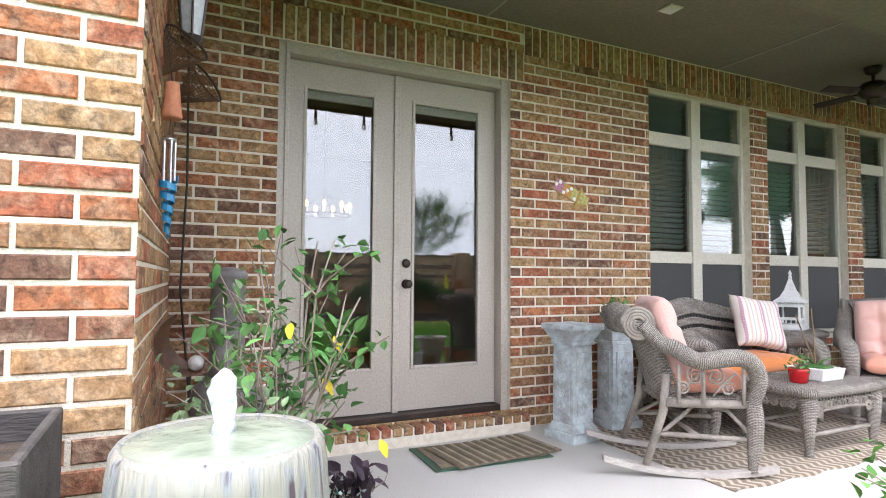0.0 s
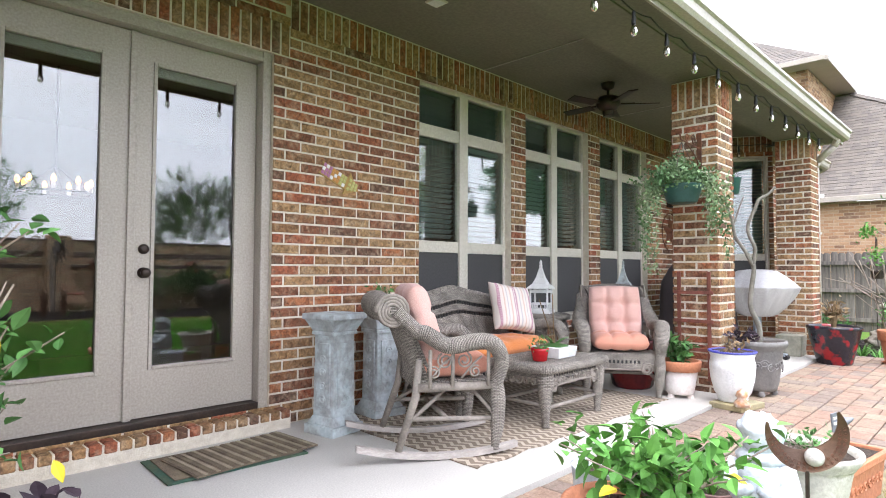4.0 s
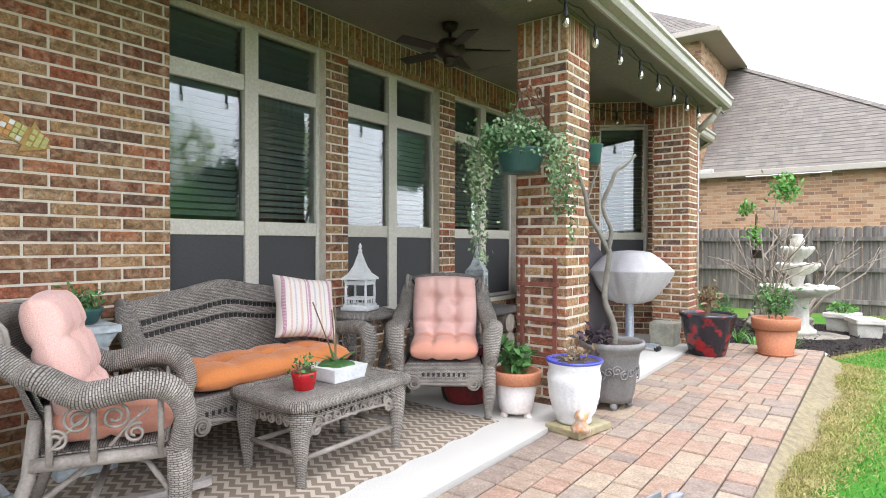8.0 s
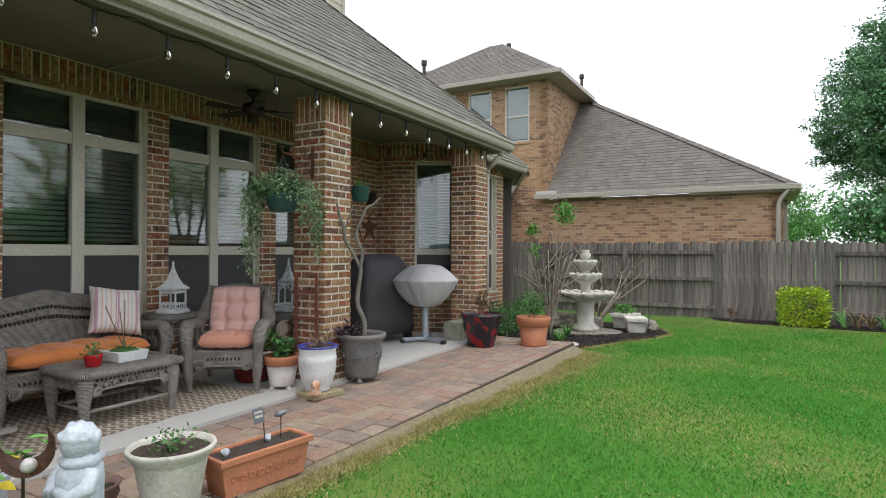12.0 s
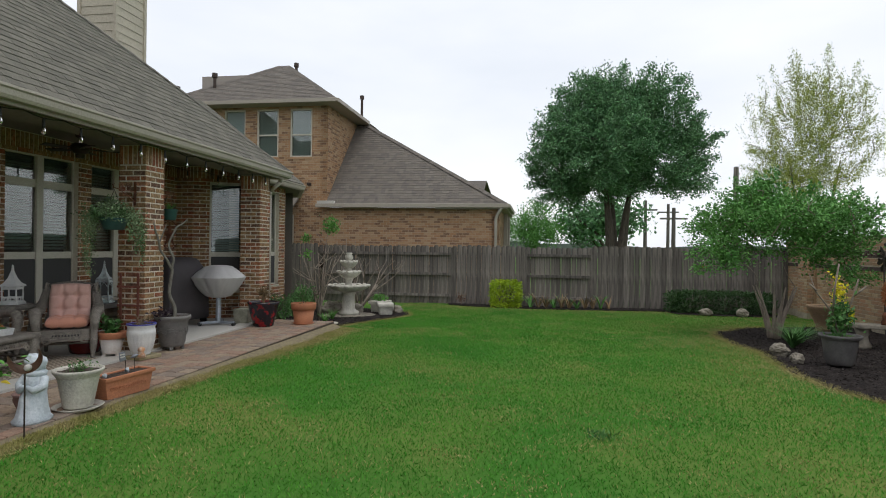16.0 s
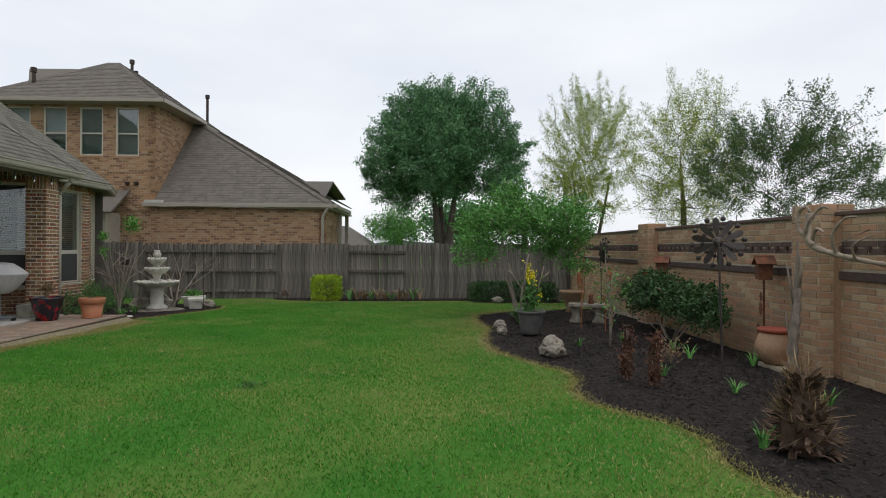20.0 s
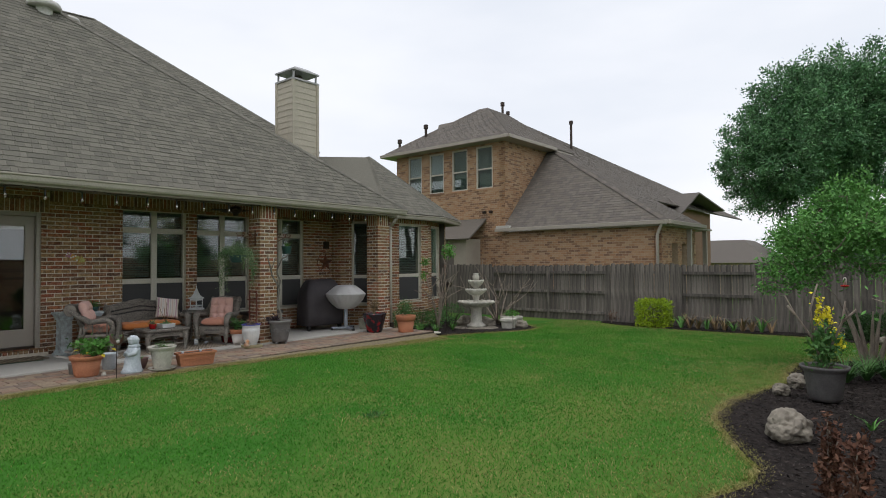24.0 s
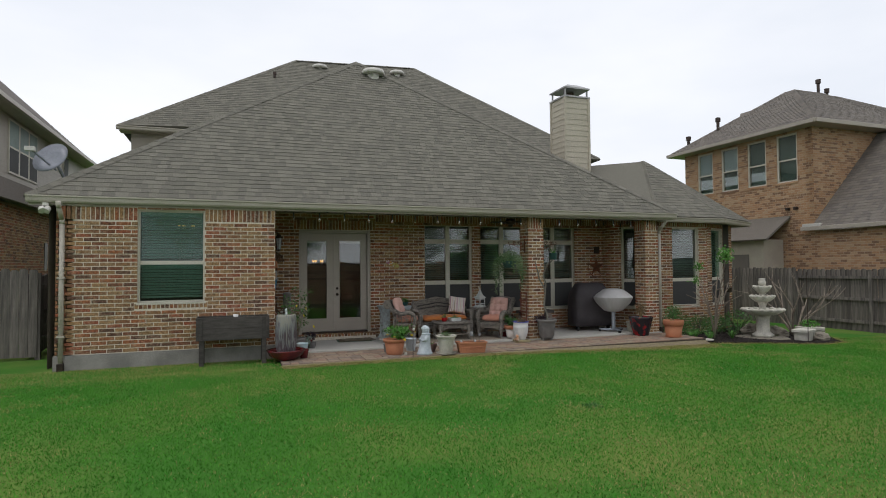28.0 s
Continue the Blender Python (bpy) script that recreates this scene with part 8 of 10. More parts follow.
SILVERL = leaf_mat("silver_leaf", (0.22, 0.31, 0.27), (0.33, 0.42, 0.37))
stems("dusty_plant", 0.47, 1.98, 0.05, 16, 0.22, 0.10, "silvery grey-green feathery plant", SILVERL, 260, 0.035, "plant", r=0.004, puff=0.02)
rf = thing("red_flower", 0.50, 2.02, 0.0, "small red bloom beside the purple vine", "flower")
part("stem", tube(bmesh.new(), [(0, 0, 0), (0.01, 0, 0.1), (0.02, 0.0, 0.17)], 0.004, 6), MIDG, rf)
leaf_mesh("bloom", np.array([[0.02, 0, 0.18]] * 26) + rng.normal(size=(26, 3)) * 0.012, rng.normal(size=(26, 3)), 0.03, 0.022, REDPETAL, rf)
pot("flower_pot", 0.30, 1.42, -0.02, [(0.07, 0), (0.08, 0.02), (0.11, 0.20), (0.115, 0.22)], mat("pale_blue_glaze", (0.36, 0.55, 0.62), (0.60, 0.66, 0.66), 9, 0.3), "pale blue splashed glaze pot")
pot("flower_pot", 0.28, 0.98, -0.03, [(0.06, 0), (0.065, 0.01), (0.085, 0.15), (0.09, 0.17)], REDGLAZE, "small dark red pot beside the fountain bowl")
fl = thing("red_flower", -0.06, 1.95, 0.0, "single red geranium bloom on a green stem", "flower")
part("stem", tube(bmesh.new(), [(0, 0, 0), (0.01, 0, 0.3), (0.02, 0.0, 0.52)], 0.005, 6), MIDG, fl)
leaf_mesh("bloom", np.array([[0.02, 0, 0.53]] * 40) + rng.normal(size=(40, 3)) * 0.018, rng.normal(size=(40, 3)), 0.04, 0.03, REDPETAL, fl)


def crescent(name, x, y, z, s, label, turn, stake=0.0, bulb=True, start=115, sweep=205):
    """A pierced metal crescent holding a glass ball."""
    t = thing(name, x, y, z, label, "garden ornament", turn=turn)
    bm = bmesh.new()
    n = 26
    rings = []
    for i in range(n + 1):
        a = radians(start + sweep * i / n)
        w = 0.30 * s * math.sin(math.pi * (0.03 + 0.94 * i / n)) ** 0.9
        c = Vector((math.cos(a) * 0.5 * s, 0, math.sin(a) * 0.5 * s))
        inn = c * (1 - w / (0.5 * s) * 0.9)
        rings.append([c + Vector((0, -0.004, 0)), c + Vector((0, 0.004, 0)), inn + Vector((0, w * 0.45, 0)), inn + Vector((0, w * 0.45 - 0.006, 0))])
    vr = [[bm.verts.new(p) for p in r] for r in rings]
    skin(bm, vr)
    part("crescent", bm, COPPER, t)
    bm = bmesh.new()
    for i in range(3, n - 2):
        a = radians(start + sweep * i / n)
        for f in (0.90, 0.78):
            c = Vector((math.cos(a) * 0.5 * s * f, -0.006 + (1 - f) * 0.1 * s, math.sin(a) * 0.5 * s * f))
            scroll(bm, c, 0.024 * s, 1.3, (1, 0, 0), (0, 0, 1), 0.0045 * s, i)
    part("filigree", bm, RUSTM, t)
    if bulb:
        part("glass_ball", lathe(bmesh.new(), [(0.12 * s * math.sin(math.pi * k / 12), -0.12 * s * math.cos(math.pi * k / 12)) for k in range(1, 12)], 18, centre=(0.02, 0, -0.30 * s)), mat("crackle_glass", (0.55, 0.53, 0.50), (0.38, 0.36, 0.33), 30, 0.2, 0.5, 60), t, "crackled pale glass ball", smooth=True)
    if stake:
        part("stake", tube(bmesh.new(), [(0, 0, -0.48 * s), (0, 0.0, -stake)], 0.006, 7), BRONZE, t)
    return t


crescent("moon_ornament", -0.055, 2.15, 0.83, 0.24, "pierced copper crescent moon with a glass ball", 8, 0.86)
crescent("moon_ornament", 2.20, 0.30, 0.555, 0.23, "pierced copper crescent moon on a stake among pots", -60, 0.66, start=165, sweep=235)

# wall sconce, fan-shaped bells and chime on the wing wall
sc = thing("wall_sconce", -0.205, 2.35, 2.03, "dark bronze carriage lantern on the brick wall", "wall lamp", turn=90)
part("backplate", box(bmesh.new(), -0.05, -0.02, 0.1, 0.05, 0.0, 0.36, 0.008), BRONZE, sc)
part("bracket", tube(bmesh.new(), [(0, -0.02, 0.3), (0, -0.08, 0.38), (0, -0.13, 0.33)], 0.012, 8), BRONZE, sc)
lamp_cage = part("cage", lathe(bmesh.new(), [(0.02, -0.03), (0.04, 0.0), (0.045, 0.012), (0.04, 0.012)], 6, centre=(0, -0.13, 0)), BRONZE, sc)
for k in range(6):
    a = k * math.tau / 6
    part("bar", tube(bmesh.new(), [(0.042 * math.cos(a), -0.13 + 0.042 * math.sin(a), 0.0), (0.068 * math.cos(a), -0.13 + 0.068 * math.sin(a), 0.25)], 0.005, 5), BRONZE, lamp_cage)
part("roof", lathe(bmesh.new(), [(0.078, 0.245), (0.08, 0.255), (0.045, 0.31), (0.015, 0.34)], 6, centre=(0, -0.13, 0)), BRONZE, sc)
part("glass", lathe(bmesh.new(), [(0.038, 0.012), (0.062, 0.245)], 6, centre=(0, -0.13, 0)), mat("frosted_lamp_glass", (0.42, 0.44, 0.46), (0.36, 0.38, 0.40), 5, 0.2), sc)
bl_ = thing("wall_pocket", -0.205, 2.2, 1.70, "two dark wire-mesh cone baskets hung on the wall", "wall ornament")
for x0, y0, z0, dx, dz, rr in ((0.01, -0.02, 0.10, 0.10, 0.15, 0.085), (0.07, 0.14, 0.06, 0.12, 0.10, 0.085)):
    ax = Vector((dx, 0, dz)).normalized()
    e1 = Vector((0, 1, 0))
    e2 = ax.cross(e1)
    at_ = lambda f, a: Vector((x0, y0, z0)) + Vector((dx, 0, dz)) * f + (e1 * math.cos(a) + e2 * math.sin(a)) * rr * f
    rim_ = part("rim", tube(bmesh.new(), [at_(1.0, k * math.tau / 28) for k in range(28)], 0.005, 6, closed=True), BRONZE, bl_)
    for k in range(28):
        part("wire", tube(bmesh.new(), [at_(0.06, k * math.tau / 28), at_(1.0, k * math.tau / 28)], 0.0018, 4), COPPER, rim_)
    for j in range(3, 15):
        part("hoop", tube(bmesh.new(), [at_(j / 15, k * math.tau / 20) for k in range(20)], 0.0016, 4, closed=True), COPPER, rim_)
be = thing("clay_bell", -0.14, 2.2, 1.66, "rough clay bell hanging above the wind chime", "bell")
part("bell", lathe(bmesh.new(), [(0.012, 0.14), (0.024, 0.135), (0.03, 0.06), (0.038, 0.01), (0.036, 0.0), (0.03, 0.0)], 18, wave=lambda a, i: 1 + 0.05 * math.sin(5 * a + i)), TERRA, be, smooth=True)
part("cord", tube(bmesh.new(), [(0, 0, 0.13), (-0.02, 0, 0.3), (-0.06, 0, 0.40)], 0.003, 5), CABLE, be)
ch = thing("wind_chime", -0.145, 2.2, 1.23, "blue spiral wind chime with silver tubes on the brick", "wind chime")
STEEL = mat("brushed_steel", (0.55, 0.55, 0.55), (0.45, 0.45, 0.45), 8, 0.3, 0.1, 60, 1.0)
part("cap", lathe(bmesh.new(), [(0.026, 0.345), (0.024, 0.355), (0.006, 0.367)], 18), STEEL, ch, smooth=True)
part("cord", tube(bmesh.new(), [(0, 0, 0.36), (0.002, 0, 0.44)], 0.002, 5), CABLE, ch)
for k in range(5):
    a = k * math.tau / 5
    part("tube", tube(bmesh.new(), [(0.020 * math.cos(a), 0.020 * math.sin(a), 0.345), (0.020 * math.cos(a), 0.020 * math.sin(a), 0.20 - 0.01 * k)], 0.005, 7), STEEL, ch)
bm = bmesh.new()
rg = []
for i in range(80):
    a = i * 0.42
    r = 0.036 * (1 - 0.8 * i / 80)
    z = 0.22 - 0.22 * i / 80
    rg.append([bm.verts.new((r * math.cos(a), r * math.sin(a), z)), bm.verts.new((r * 0.88 * math.cos(a), r * 0.88 * math.sin(a), z)), bm.verts.new((r * 0.88 * math.cos(a), r * 0.88 * math.sin(a), z - 0.024)), bm.verts.new((r * math.cos(a), r * math.sin(a), z - 0.024))])
skin(bm, rg)
part("spiral", bm, BLUEC, ch, "blue enamelled spiral")
cb = thing("cable", 0.0, 3.2, 0.6, "black cable hanging down the wall corner", "cable")
part("cord", tube(bmesh.new(), [(-0.06, 0.12, 1.7), (-0.05, 0.13, 1.0), (-0.07, 0.12, 0.4), (-0.02, 0.10, -0.1), (0.02, 0.1, -0.55)], 0.007, 6), CABLE, cb)

# mosaic arrow plaque
pq = thing("wall_plaque", 2.66, 3.395, 1.72, "colourful mosaic arrow plaque on the brick wall", "wall art", turn=0)
bm = bmesh.new()
ol = [(-0.20, 0.045), (0.05, 0.05), (0.05, 0.09), (0.17, 0.0), (0.05, -0.09), (0.05, -0.05), (-0.20, -0.05), (-0.17, 0.0)]
R = pose(0, 0, 0, 0, 24, 0)
a = [bm.verts.new(R @ Vector((x, -0.012, z))) for x, z in ol]
b = [bm.verts.new(R @ Vector((x, 0.0, z))) for x, z in ol]
skin(bm, [a, b])
part("board", bm, mat("mosaic_grout", (0.42, 0.27, 0.08), (0.36, 0.22, 0.06), 6, 0.7), pq)
cols = {"p": mat("mauve_tile", (0.40, 0.16, 0.28), (0.34, 0.13, 0.24), 5, 0.3), "o": mat("orange_tile", (0.55, 0.26, 0.04), (0.5, 0.22, 0.04), 5, 0.3), "w": mat("white_tile", (0.75, 0.74, 0.72), (0.68, 0.67, 0.65), 5, 0.3), "y": mat("olive_tile", (0.48, 0.46, 0.14), (0.40, 0.40, 0.12), 5, 0.3)}
for i in range(8):
    for j in range(3):
        c = "w" if (i * 3 + j) % 4 == 1 else ("p" if i < 3 else "o" if i < 6 else "y")
        part("tile", bbox(-0.185 + i * 0.028, -0.018, -0.043 + j * 0.030, -0.185 + i * 0.028 + 0.024, -0.010, -0.043 + j * 0.030 + 0.026, 0.002, m=R, segments=1), cols[c], pq)
for k in range(9):
    x, z = 0.06 + 0.03 * (k // 3), -0.045 + 0.035 * (k % 3) * (1 - 0.25 * (k // 3)) + 0.012 * (k // 3)
    part("tile", bbox(x, -0.018, z, x + 0.024, -0.010, z + 0.026, 0.002, m=R, segments=1), cols["y"], pq)

# iron star on the far wall
sr = thing("wall_star", 8.42, 3.395, 1.62, "rust-brown metal star in a ring on the brick wall", "wall art")
bm = bmesh.new()
tip = [bm.verts.new((0.25 * math.sin(k * math.tau / 5), -0.01, 0.25 * math.cos(k * math.tau / 5))) for k in range(5)]
inn = [bm.verts.new((0.10 * math.sin((k + 0.5) * math.tau / 5), -0.01, 0.10 * math.cos((k + 0.5) * math.tau / 5))) for k in range(5)]
mid_ = bm.verts.new((0, -0.07, 0))
bk = bm.verts.new((0, 0.0, 0))
for k in range(5):
    bm.faces.new((mid_, tip[k], inn[k]))
    bm.faces.new((mid_, inn[k - 1], tip[k]))
    bm.faces.new((bk, inn[k], tip[k]))
    bm.faces.new((bk, tip[k], inn[k - 1]))
part("star", bm, RUSTM, sr)
part("ring", tube(bmesh.new(), [(0.27 * math.cos(k * math.tau / 28), -0.02, 0.27 * math.sin(k * math.tau / 28)) for k in range(28)], 0.008, 6, closed=True), RUSTM, sr)
part("birdhouse", box(bmesh.new(), -0.07, -0.10, 0.36, 0.05, 0.0, 0.55, 0.006), BRONZE, sr)

# ceiling fan
fan = thing("ceiling_fan", 5.49, 2.75, 2.74, "dark bronze five-blade ceiling fan at rest", "ceiling fan")
part("canopy", lathe(bmesh.new(), [(0.025, 0.16), (0.06, 0.18), (0.075, 0.235)], 20), BRONZE, fan, smooth=True)
part("downrod", lathe(bmesh.new(), [(0.014, 0.08), (0.014, 0.22)], 10), BRONZE, fan)
part("motor", lathe(bmesh.new(), [(0.03, -0.06), (0.085, -0.04), (0.12, 0.0), (0.12, 0.05), (0.09, 0.09), (0.03, 0.10)], 28), BRONZE, fan, smooth=True)
for k in range(5):
    m = pose(0, 0, 0, 0, 0, 72 * k + 20)
    b = part("blade", box(bmesh.new(), 0.17, -0.055, 0.005, 0.50, 0.055, 0.014, 0.004, m=m @ pose(0, 0, 0, 11), segments=1), BRONZE, fan)
    part("blade_iron", box(bmesh.new(), 0.12, -0.02, 0.01, 0.26, 0.02, 0.022, m=m), BRONZE, b)
part("pull_switch", lathe(bmesh.new(), [(0.05, -0.11), (0.06, -0.06)], 16), BRONZE, fan)

# string lights along the eave and across the patio end
def string_lights(pts, n, label):
    t = thing("string_lights", 0, 0, 0, label, "string lights")
    bm = bmesh.new()
    path = []
    P = [Vector(p) for p in pts]
    L = [0]
    for a, b in zip(P, P[1:]):
        L.append(L[-1] + (b - a).length)
    def at(s):
        for i in range(len(P) - 1):
            if s <= L[i + 1] + 1e-6:
                return P[i].lerp(P[i + 1], (s - L[i]) / (L[i + 1] - L[i]))
        return P[-1]
    for i in range(n * 4 + 1):
        s = L[-1] * i / (n * 4)
        q = at(s).copy()
        q.z -= 0.02 + 0.035 * math.sin(math.pi * (i % 4) / 4)
        path.append(q)
    tube(bm, path, 0.0055, 5)
    part("cable", bm, CABLE, t)
    for i in range(n):
        q = path[i * 4 + 2]
        so = part("socket", lathe(bmesh.new(), [(0.008, 0.0), (0.013, -0.01), (0.013, -0.05), (0.016, -0.055), (0.016, -0.085), (0.012, -0.09)], 10, centre=q), CABLE, t)
        b = part("bulb", lathe(bmesh.new(), [(0.011, -0.088), (0.018, -0.105), (0.024, -0.13), (0.022, -0.15), (0.012, -0.165), (0.002, -0.168)], 12, centre=q), BULB, so, "clear glass bulb", smooth=True)
        part("filament", tube(bmesh.new(), [q + Vector((0, 0, -0.095)), q + Vector((0.004, 0, -0.12)), q + Vector((-0.004, 0, -0.14))], 0.002, 4), VENTW, so)
    return t


string_lights([(-0.1, 1.56, 2.80), (8.9, 1.56, 2.80)], 18, "black cord of clear bulbs along the porch eaves")
string_lights([(8.9, 1.70, 2.78), (8.6, 2.2, 2.78), (8.35, 3.3, 2.95)], 3, "black cord of clear bulbs across the patio end")

# potted plants by the column
pot("flower_pot", 5.06, 1.45, 0.03, [(0.108, 0), (0.112, 0.018), (0.108, 0.03), (0.132, 0.07), (0.156, 0.17), (0.164, 0.255), (0.168, 0.262), (0.168, 0.30), (0.164, 0.307), (0.158, 0.345), (0.172, 0.375), (0.172, 0.39)], WHITE, "white fluted ceramic pot with a blue scalloped rim", wave=lambda a, i: 1 + (0.022 * abs(math.sin(11 * a)) if 2 < i < 6 else 0), n=88, rim=(0.172, 0.375, 0.395, mat("cobalt_rim", (0.04, 0.05, 0.35), (0.05, 0.06, 0.30), 5, 0.3)))
pw = link_mesh("plant_board", box(bmesh.new(), -0.17, -0.13, 0, 0.17, 0.13, 0.045, 0.008), mat("mossy_board", (0.36, 0.30, 0.16), (0.28, 0.25, 0.15), 6, 0.9, 0.5, 40))
pw.matrix_basis = pose(5.06, 1.42, -0.02, 0, 0, -12)
tagged(pw, "mossy tan board under the white pot", "board")
stems("dry_plant", 5.06, 1.45, 0.37, 10, 0.14, 0.15, "withered brown stems in the white pot", STRAW, 60, 0.05, "plant", r=0.004)
fg = link_mesh("figurine", lathe(bmesh.new(), [(0.05, 0), (0.055, 0.03), (0.03, 0.06), (0.04, 0.08), (0.035, 0.11), (0.01, 0.13)], 14, wave=lambda a, i: 1 + 0.2 * math.sin(3 * a + i)), mat("painted_resin", (0.50, 0.24, 0.10), (0.62, 0.55, 0.48), 14, 0.6), smooth=True)
fg.matrix_basis = pose(4.90, 1.33, 0.025)
tagged(fg, "small painted resin figurine on the board", "figurine")
pot("flower_pot", 5.04, 1.86, 0.03, [(0.105, 0), (0.11, 0.01), (0.145, 0.20)], TERRAW, "limewashed terracotta pot with a bare orange rim", rim=(0.162, 0.19, 0.275, TERRA), feet=3)
stems("red_flowering_plant", 5.04, 1.86, 0.24, 9, 0.24, 0.10, "upright green plant with small red blooms", MIDG, 200, 0.085, "plant", r=0.005, broad=True)
pot("flower_pot", 5.72, 1.46, 0.03, [(0.15, 0), (0.155, 0.03), (0.165, 0.05), (0.20, 0.33), (0.205, 0.35), (0.235, 0.38), (0.24, 0.40), (0.235, 0.425)], GREYPOT, "large grey pot with embossed leaf band", feet=4)
bm = bmesh.new()
for k in range(22):
    a = k * math.tau / 22
    scroll(bm, (0.192 * math.cos(a), 0.192 * math.sin(a), 0.22 + 0.02 * math.sin(k * 2.1)), 0.036, 1.4, (-math.sin(a), math.cos(a), 0), (0, 0, 1), 0.006, k)
rel = [o for o in scene.objects if o.get("label") == "large grey pot with embossed leaf band"][0]
part("embossed_band", bm, GREYPOT, rel)
tw = thing("corkscrew_tree", 5.72, 1.46, 0.40, "twisting bare-stemmed small tree in the grey pot", "tree")
rx, ry = 0.595, -0.804


def spray(*pairs):
    return [(r * 0.75 * rx, r * 0.75 * ry, z - 0.40) for r, z in pairs]


bm = bmesh.new()
for pts, rr in ((spray((0.02, 0.36), (0.03, 0.55), (-0.06, 0.74), (-0.05, 0.90), (-0.02, 1.06), (-0.03, 1.12)), [0.026, 0.024, 0.022, 0.021, 0.02, 0.02]), (spray((-0.03, 1.10), (-0.12, 1.24), (-0.22, 1.36), (-0.25, 1.49), (-0.33, 1.70), (-0.37, 1.90), (-0.38, 2.10)), [0.018, 0.017, 0.016, 0.015, 0.012, 0.01, 0.007]), (spray((-0.03, 1.11), (0.0, 1.25), (-0.06, 1.36), (-0.08, 1.46), (0.0, 1.60), (0.05, 1.69), (0.14, 1.73), (0.23, 1.80)), [0.018, 0.017, 0.016, 0.016, 0.015, 0.014, 0.012, 0.010]), (spray((-0.24, 1.46), (-0.18, 1.6), (-0.12, 1.72)), [0.01, 0.008, 0.006])):
    f, q = ridged(pts, rr, 0.0, 0.03)
    tube(bm, f, q, 8)
part("stem", bm, mat("grey_green_bark", (0.19, 0.18, 0.15), (0.12, 0.11, 0.09), 10, 0.9, 0.4, 50), tw, smooth=True)
stems("dark_vine", 5.62, 1.52, 0.40, 10, 0.12, 0.22, "dark purple vine spilling over the grey pot", PURPLE, 150, 0.07, "plant", r=0.004)
pot("flower_pot", 5.15, 2.34, 0.0, [(0.16, 0), (0.18, 0.02), (0.22, 0.22), (0.21, 0.38), (0.225, 0.41), (0.225, 0.44)], REDGLAZE, "dark red glazed pot with a grey band behind the column", rim=(0.221, 0.20, 0.30, TERRAW))
# trellis on the column
tr = thing("trellis", 5.365, 1.86, 0.1, "small red-stained wooden ladder trellis against the column", "trellis", turn=90)
for x in (-0.13, 0.13):
    part("upright", box(bmesh.new(), x - 0.015, 0.0, 0, x + 0.015, 0.018, 0.95, 0.003), REDWOOD, tr)
for z in (0.25, 0.5, 0.75):
    part("rung", box(bmesh.new(), -0.17, 0.018, z, 0.17, 0.032, z + 0.03, 0.003), REDWOOD, tr)

# hanging basket
hb_ = thing("hanging_basket", 4.98, 1.80, 1.62, "trailing variegated plant in a dark hanging basket", "hanging plant")
part("basket", lathe(bmesh.new(), [(0.10, 0.0), (0.12, 0.01), (0.165, 0.14), (0.175, 0.15), (0.16, 0.15), (0.14, 0.12)], 24), TEALP, hb_, smooth=True)
for k in range(4):
    a = k * math.tau / 4
    part("wire", tube(bmesh.new(), [(0.17 * math.cos(a), 0.17 * math.sin(a), 0.15), (0, 0, 0.52)], 0.003, 4), BRONZE, hb_)
pts = []
for k in range(60):
    a, r = random.random() * math.tau, random.uniform(0.02, 0.3)
    pts.append((r * math.cos(a), r * math.sin(a), 0.16 + random.uniform(0.0, 0.22) * (1 - r / 0.4)))
core = np.array(pts)[rng.integers(0, 60, 1150)] + rng.normal(size=(1150, 3)) * np.array([0.05, 0.05, 0.035])
hang = []
for k in range(22):
    a = (2.1 if k % 2 else -1.05) + random.uniform(-0.75, 0.75)
    r, L = random.uniform(0.20, 0.36), random.uniform(0.22, 0.85) * (1.0 if k % 3 else 0.6)
    for i in range(int(34 * L) + 6):
        f = i / (34 * L + 5)
        out = r * (0.55 + 0.5 * min(1, f * 3))
        hang.append((out * math.cos(a) + random.uniform(-0.018, 0.018), out * math.sin(a) + random.uniform(-0.018, 0.018), 0.22 - L * f))
C = np.concatenate([core, np.array(hang), np.array(hang) + rng.normal(size=(len(hang), 3)) * 0.02])
C = np.concatenate([C, C + rng.normal(size=C.shape) * 0.025])
leaf_mesh("foliage", C, rng.normal(size=C.shape), 0.034, 0.022, PALEG, hb_, droop=0.5)
br = thing("plant_bracket", 5.37, 1.80, 2.14, "black scrolled iron plant bracket on the column", "bracket", turn=90)
bm = bmesh.new()
tube(bm, [(0, 0, 0), (0, 0.40, 0.02), (0, 0.42, 0.06), (0, 0.39, 0.07)], 0.007, 6)
tube(bm, [(0, 0, -0.14), (0, 0.15, -0.05), (0, 0.30, 0.01)], 0.006, 6)
scroll(bm, (0, 0.13, 0.055), 0.05, 1.6, (0, 1, 0), (0, 0, 1), 0.006)
scroll(bm, (0, 0.27, 0.05), 0.04, 1.6, (0, -1, 0), (0, 0, 1), 0.006)
part("scroll_arm", bm, RUSTM, br)
part("backplate", bbox(-0.02, 0.0, -0.18, 0.02, 0.008, 0.14), RUSTM, br)
hb2 = thing("hanging_basket", 6.12, 1.80, 1.80, "spider plant in a small teal hanging pot", "hanging plant")
part("basket", lathe(bmesh.new(), [(0.075, 0.0), (0.085, 0.01), (0.105, 0.15), (0.115, 0.16), (0.10, 0.16), (0.09, 0.12)], 20), TEALP, hb2, smooth=True)
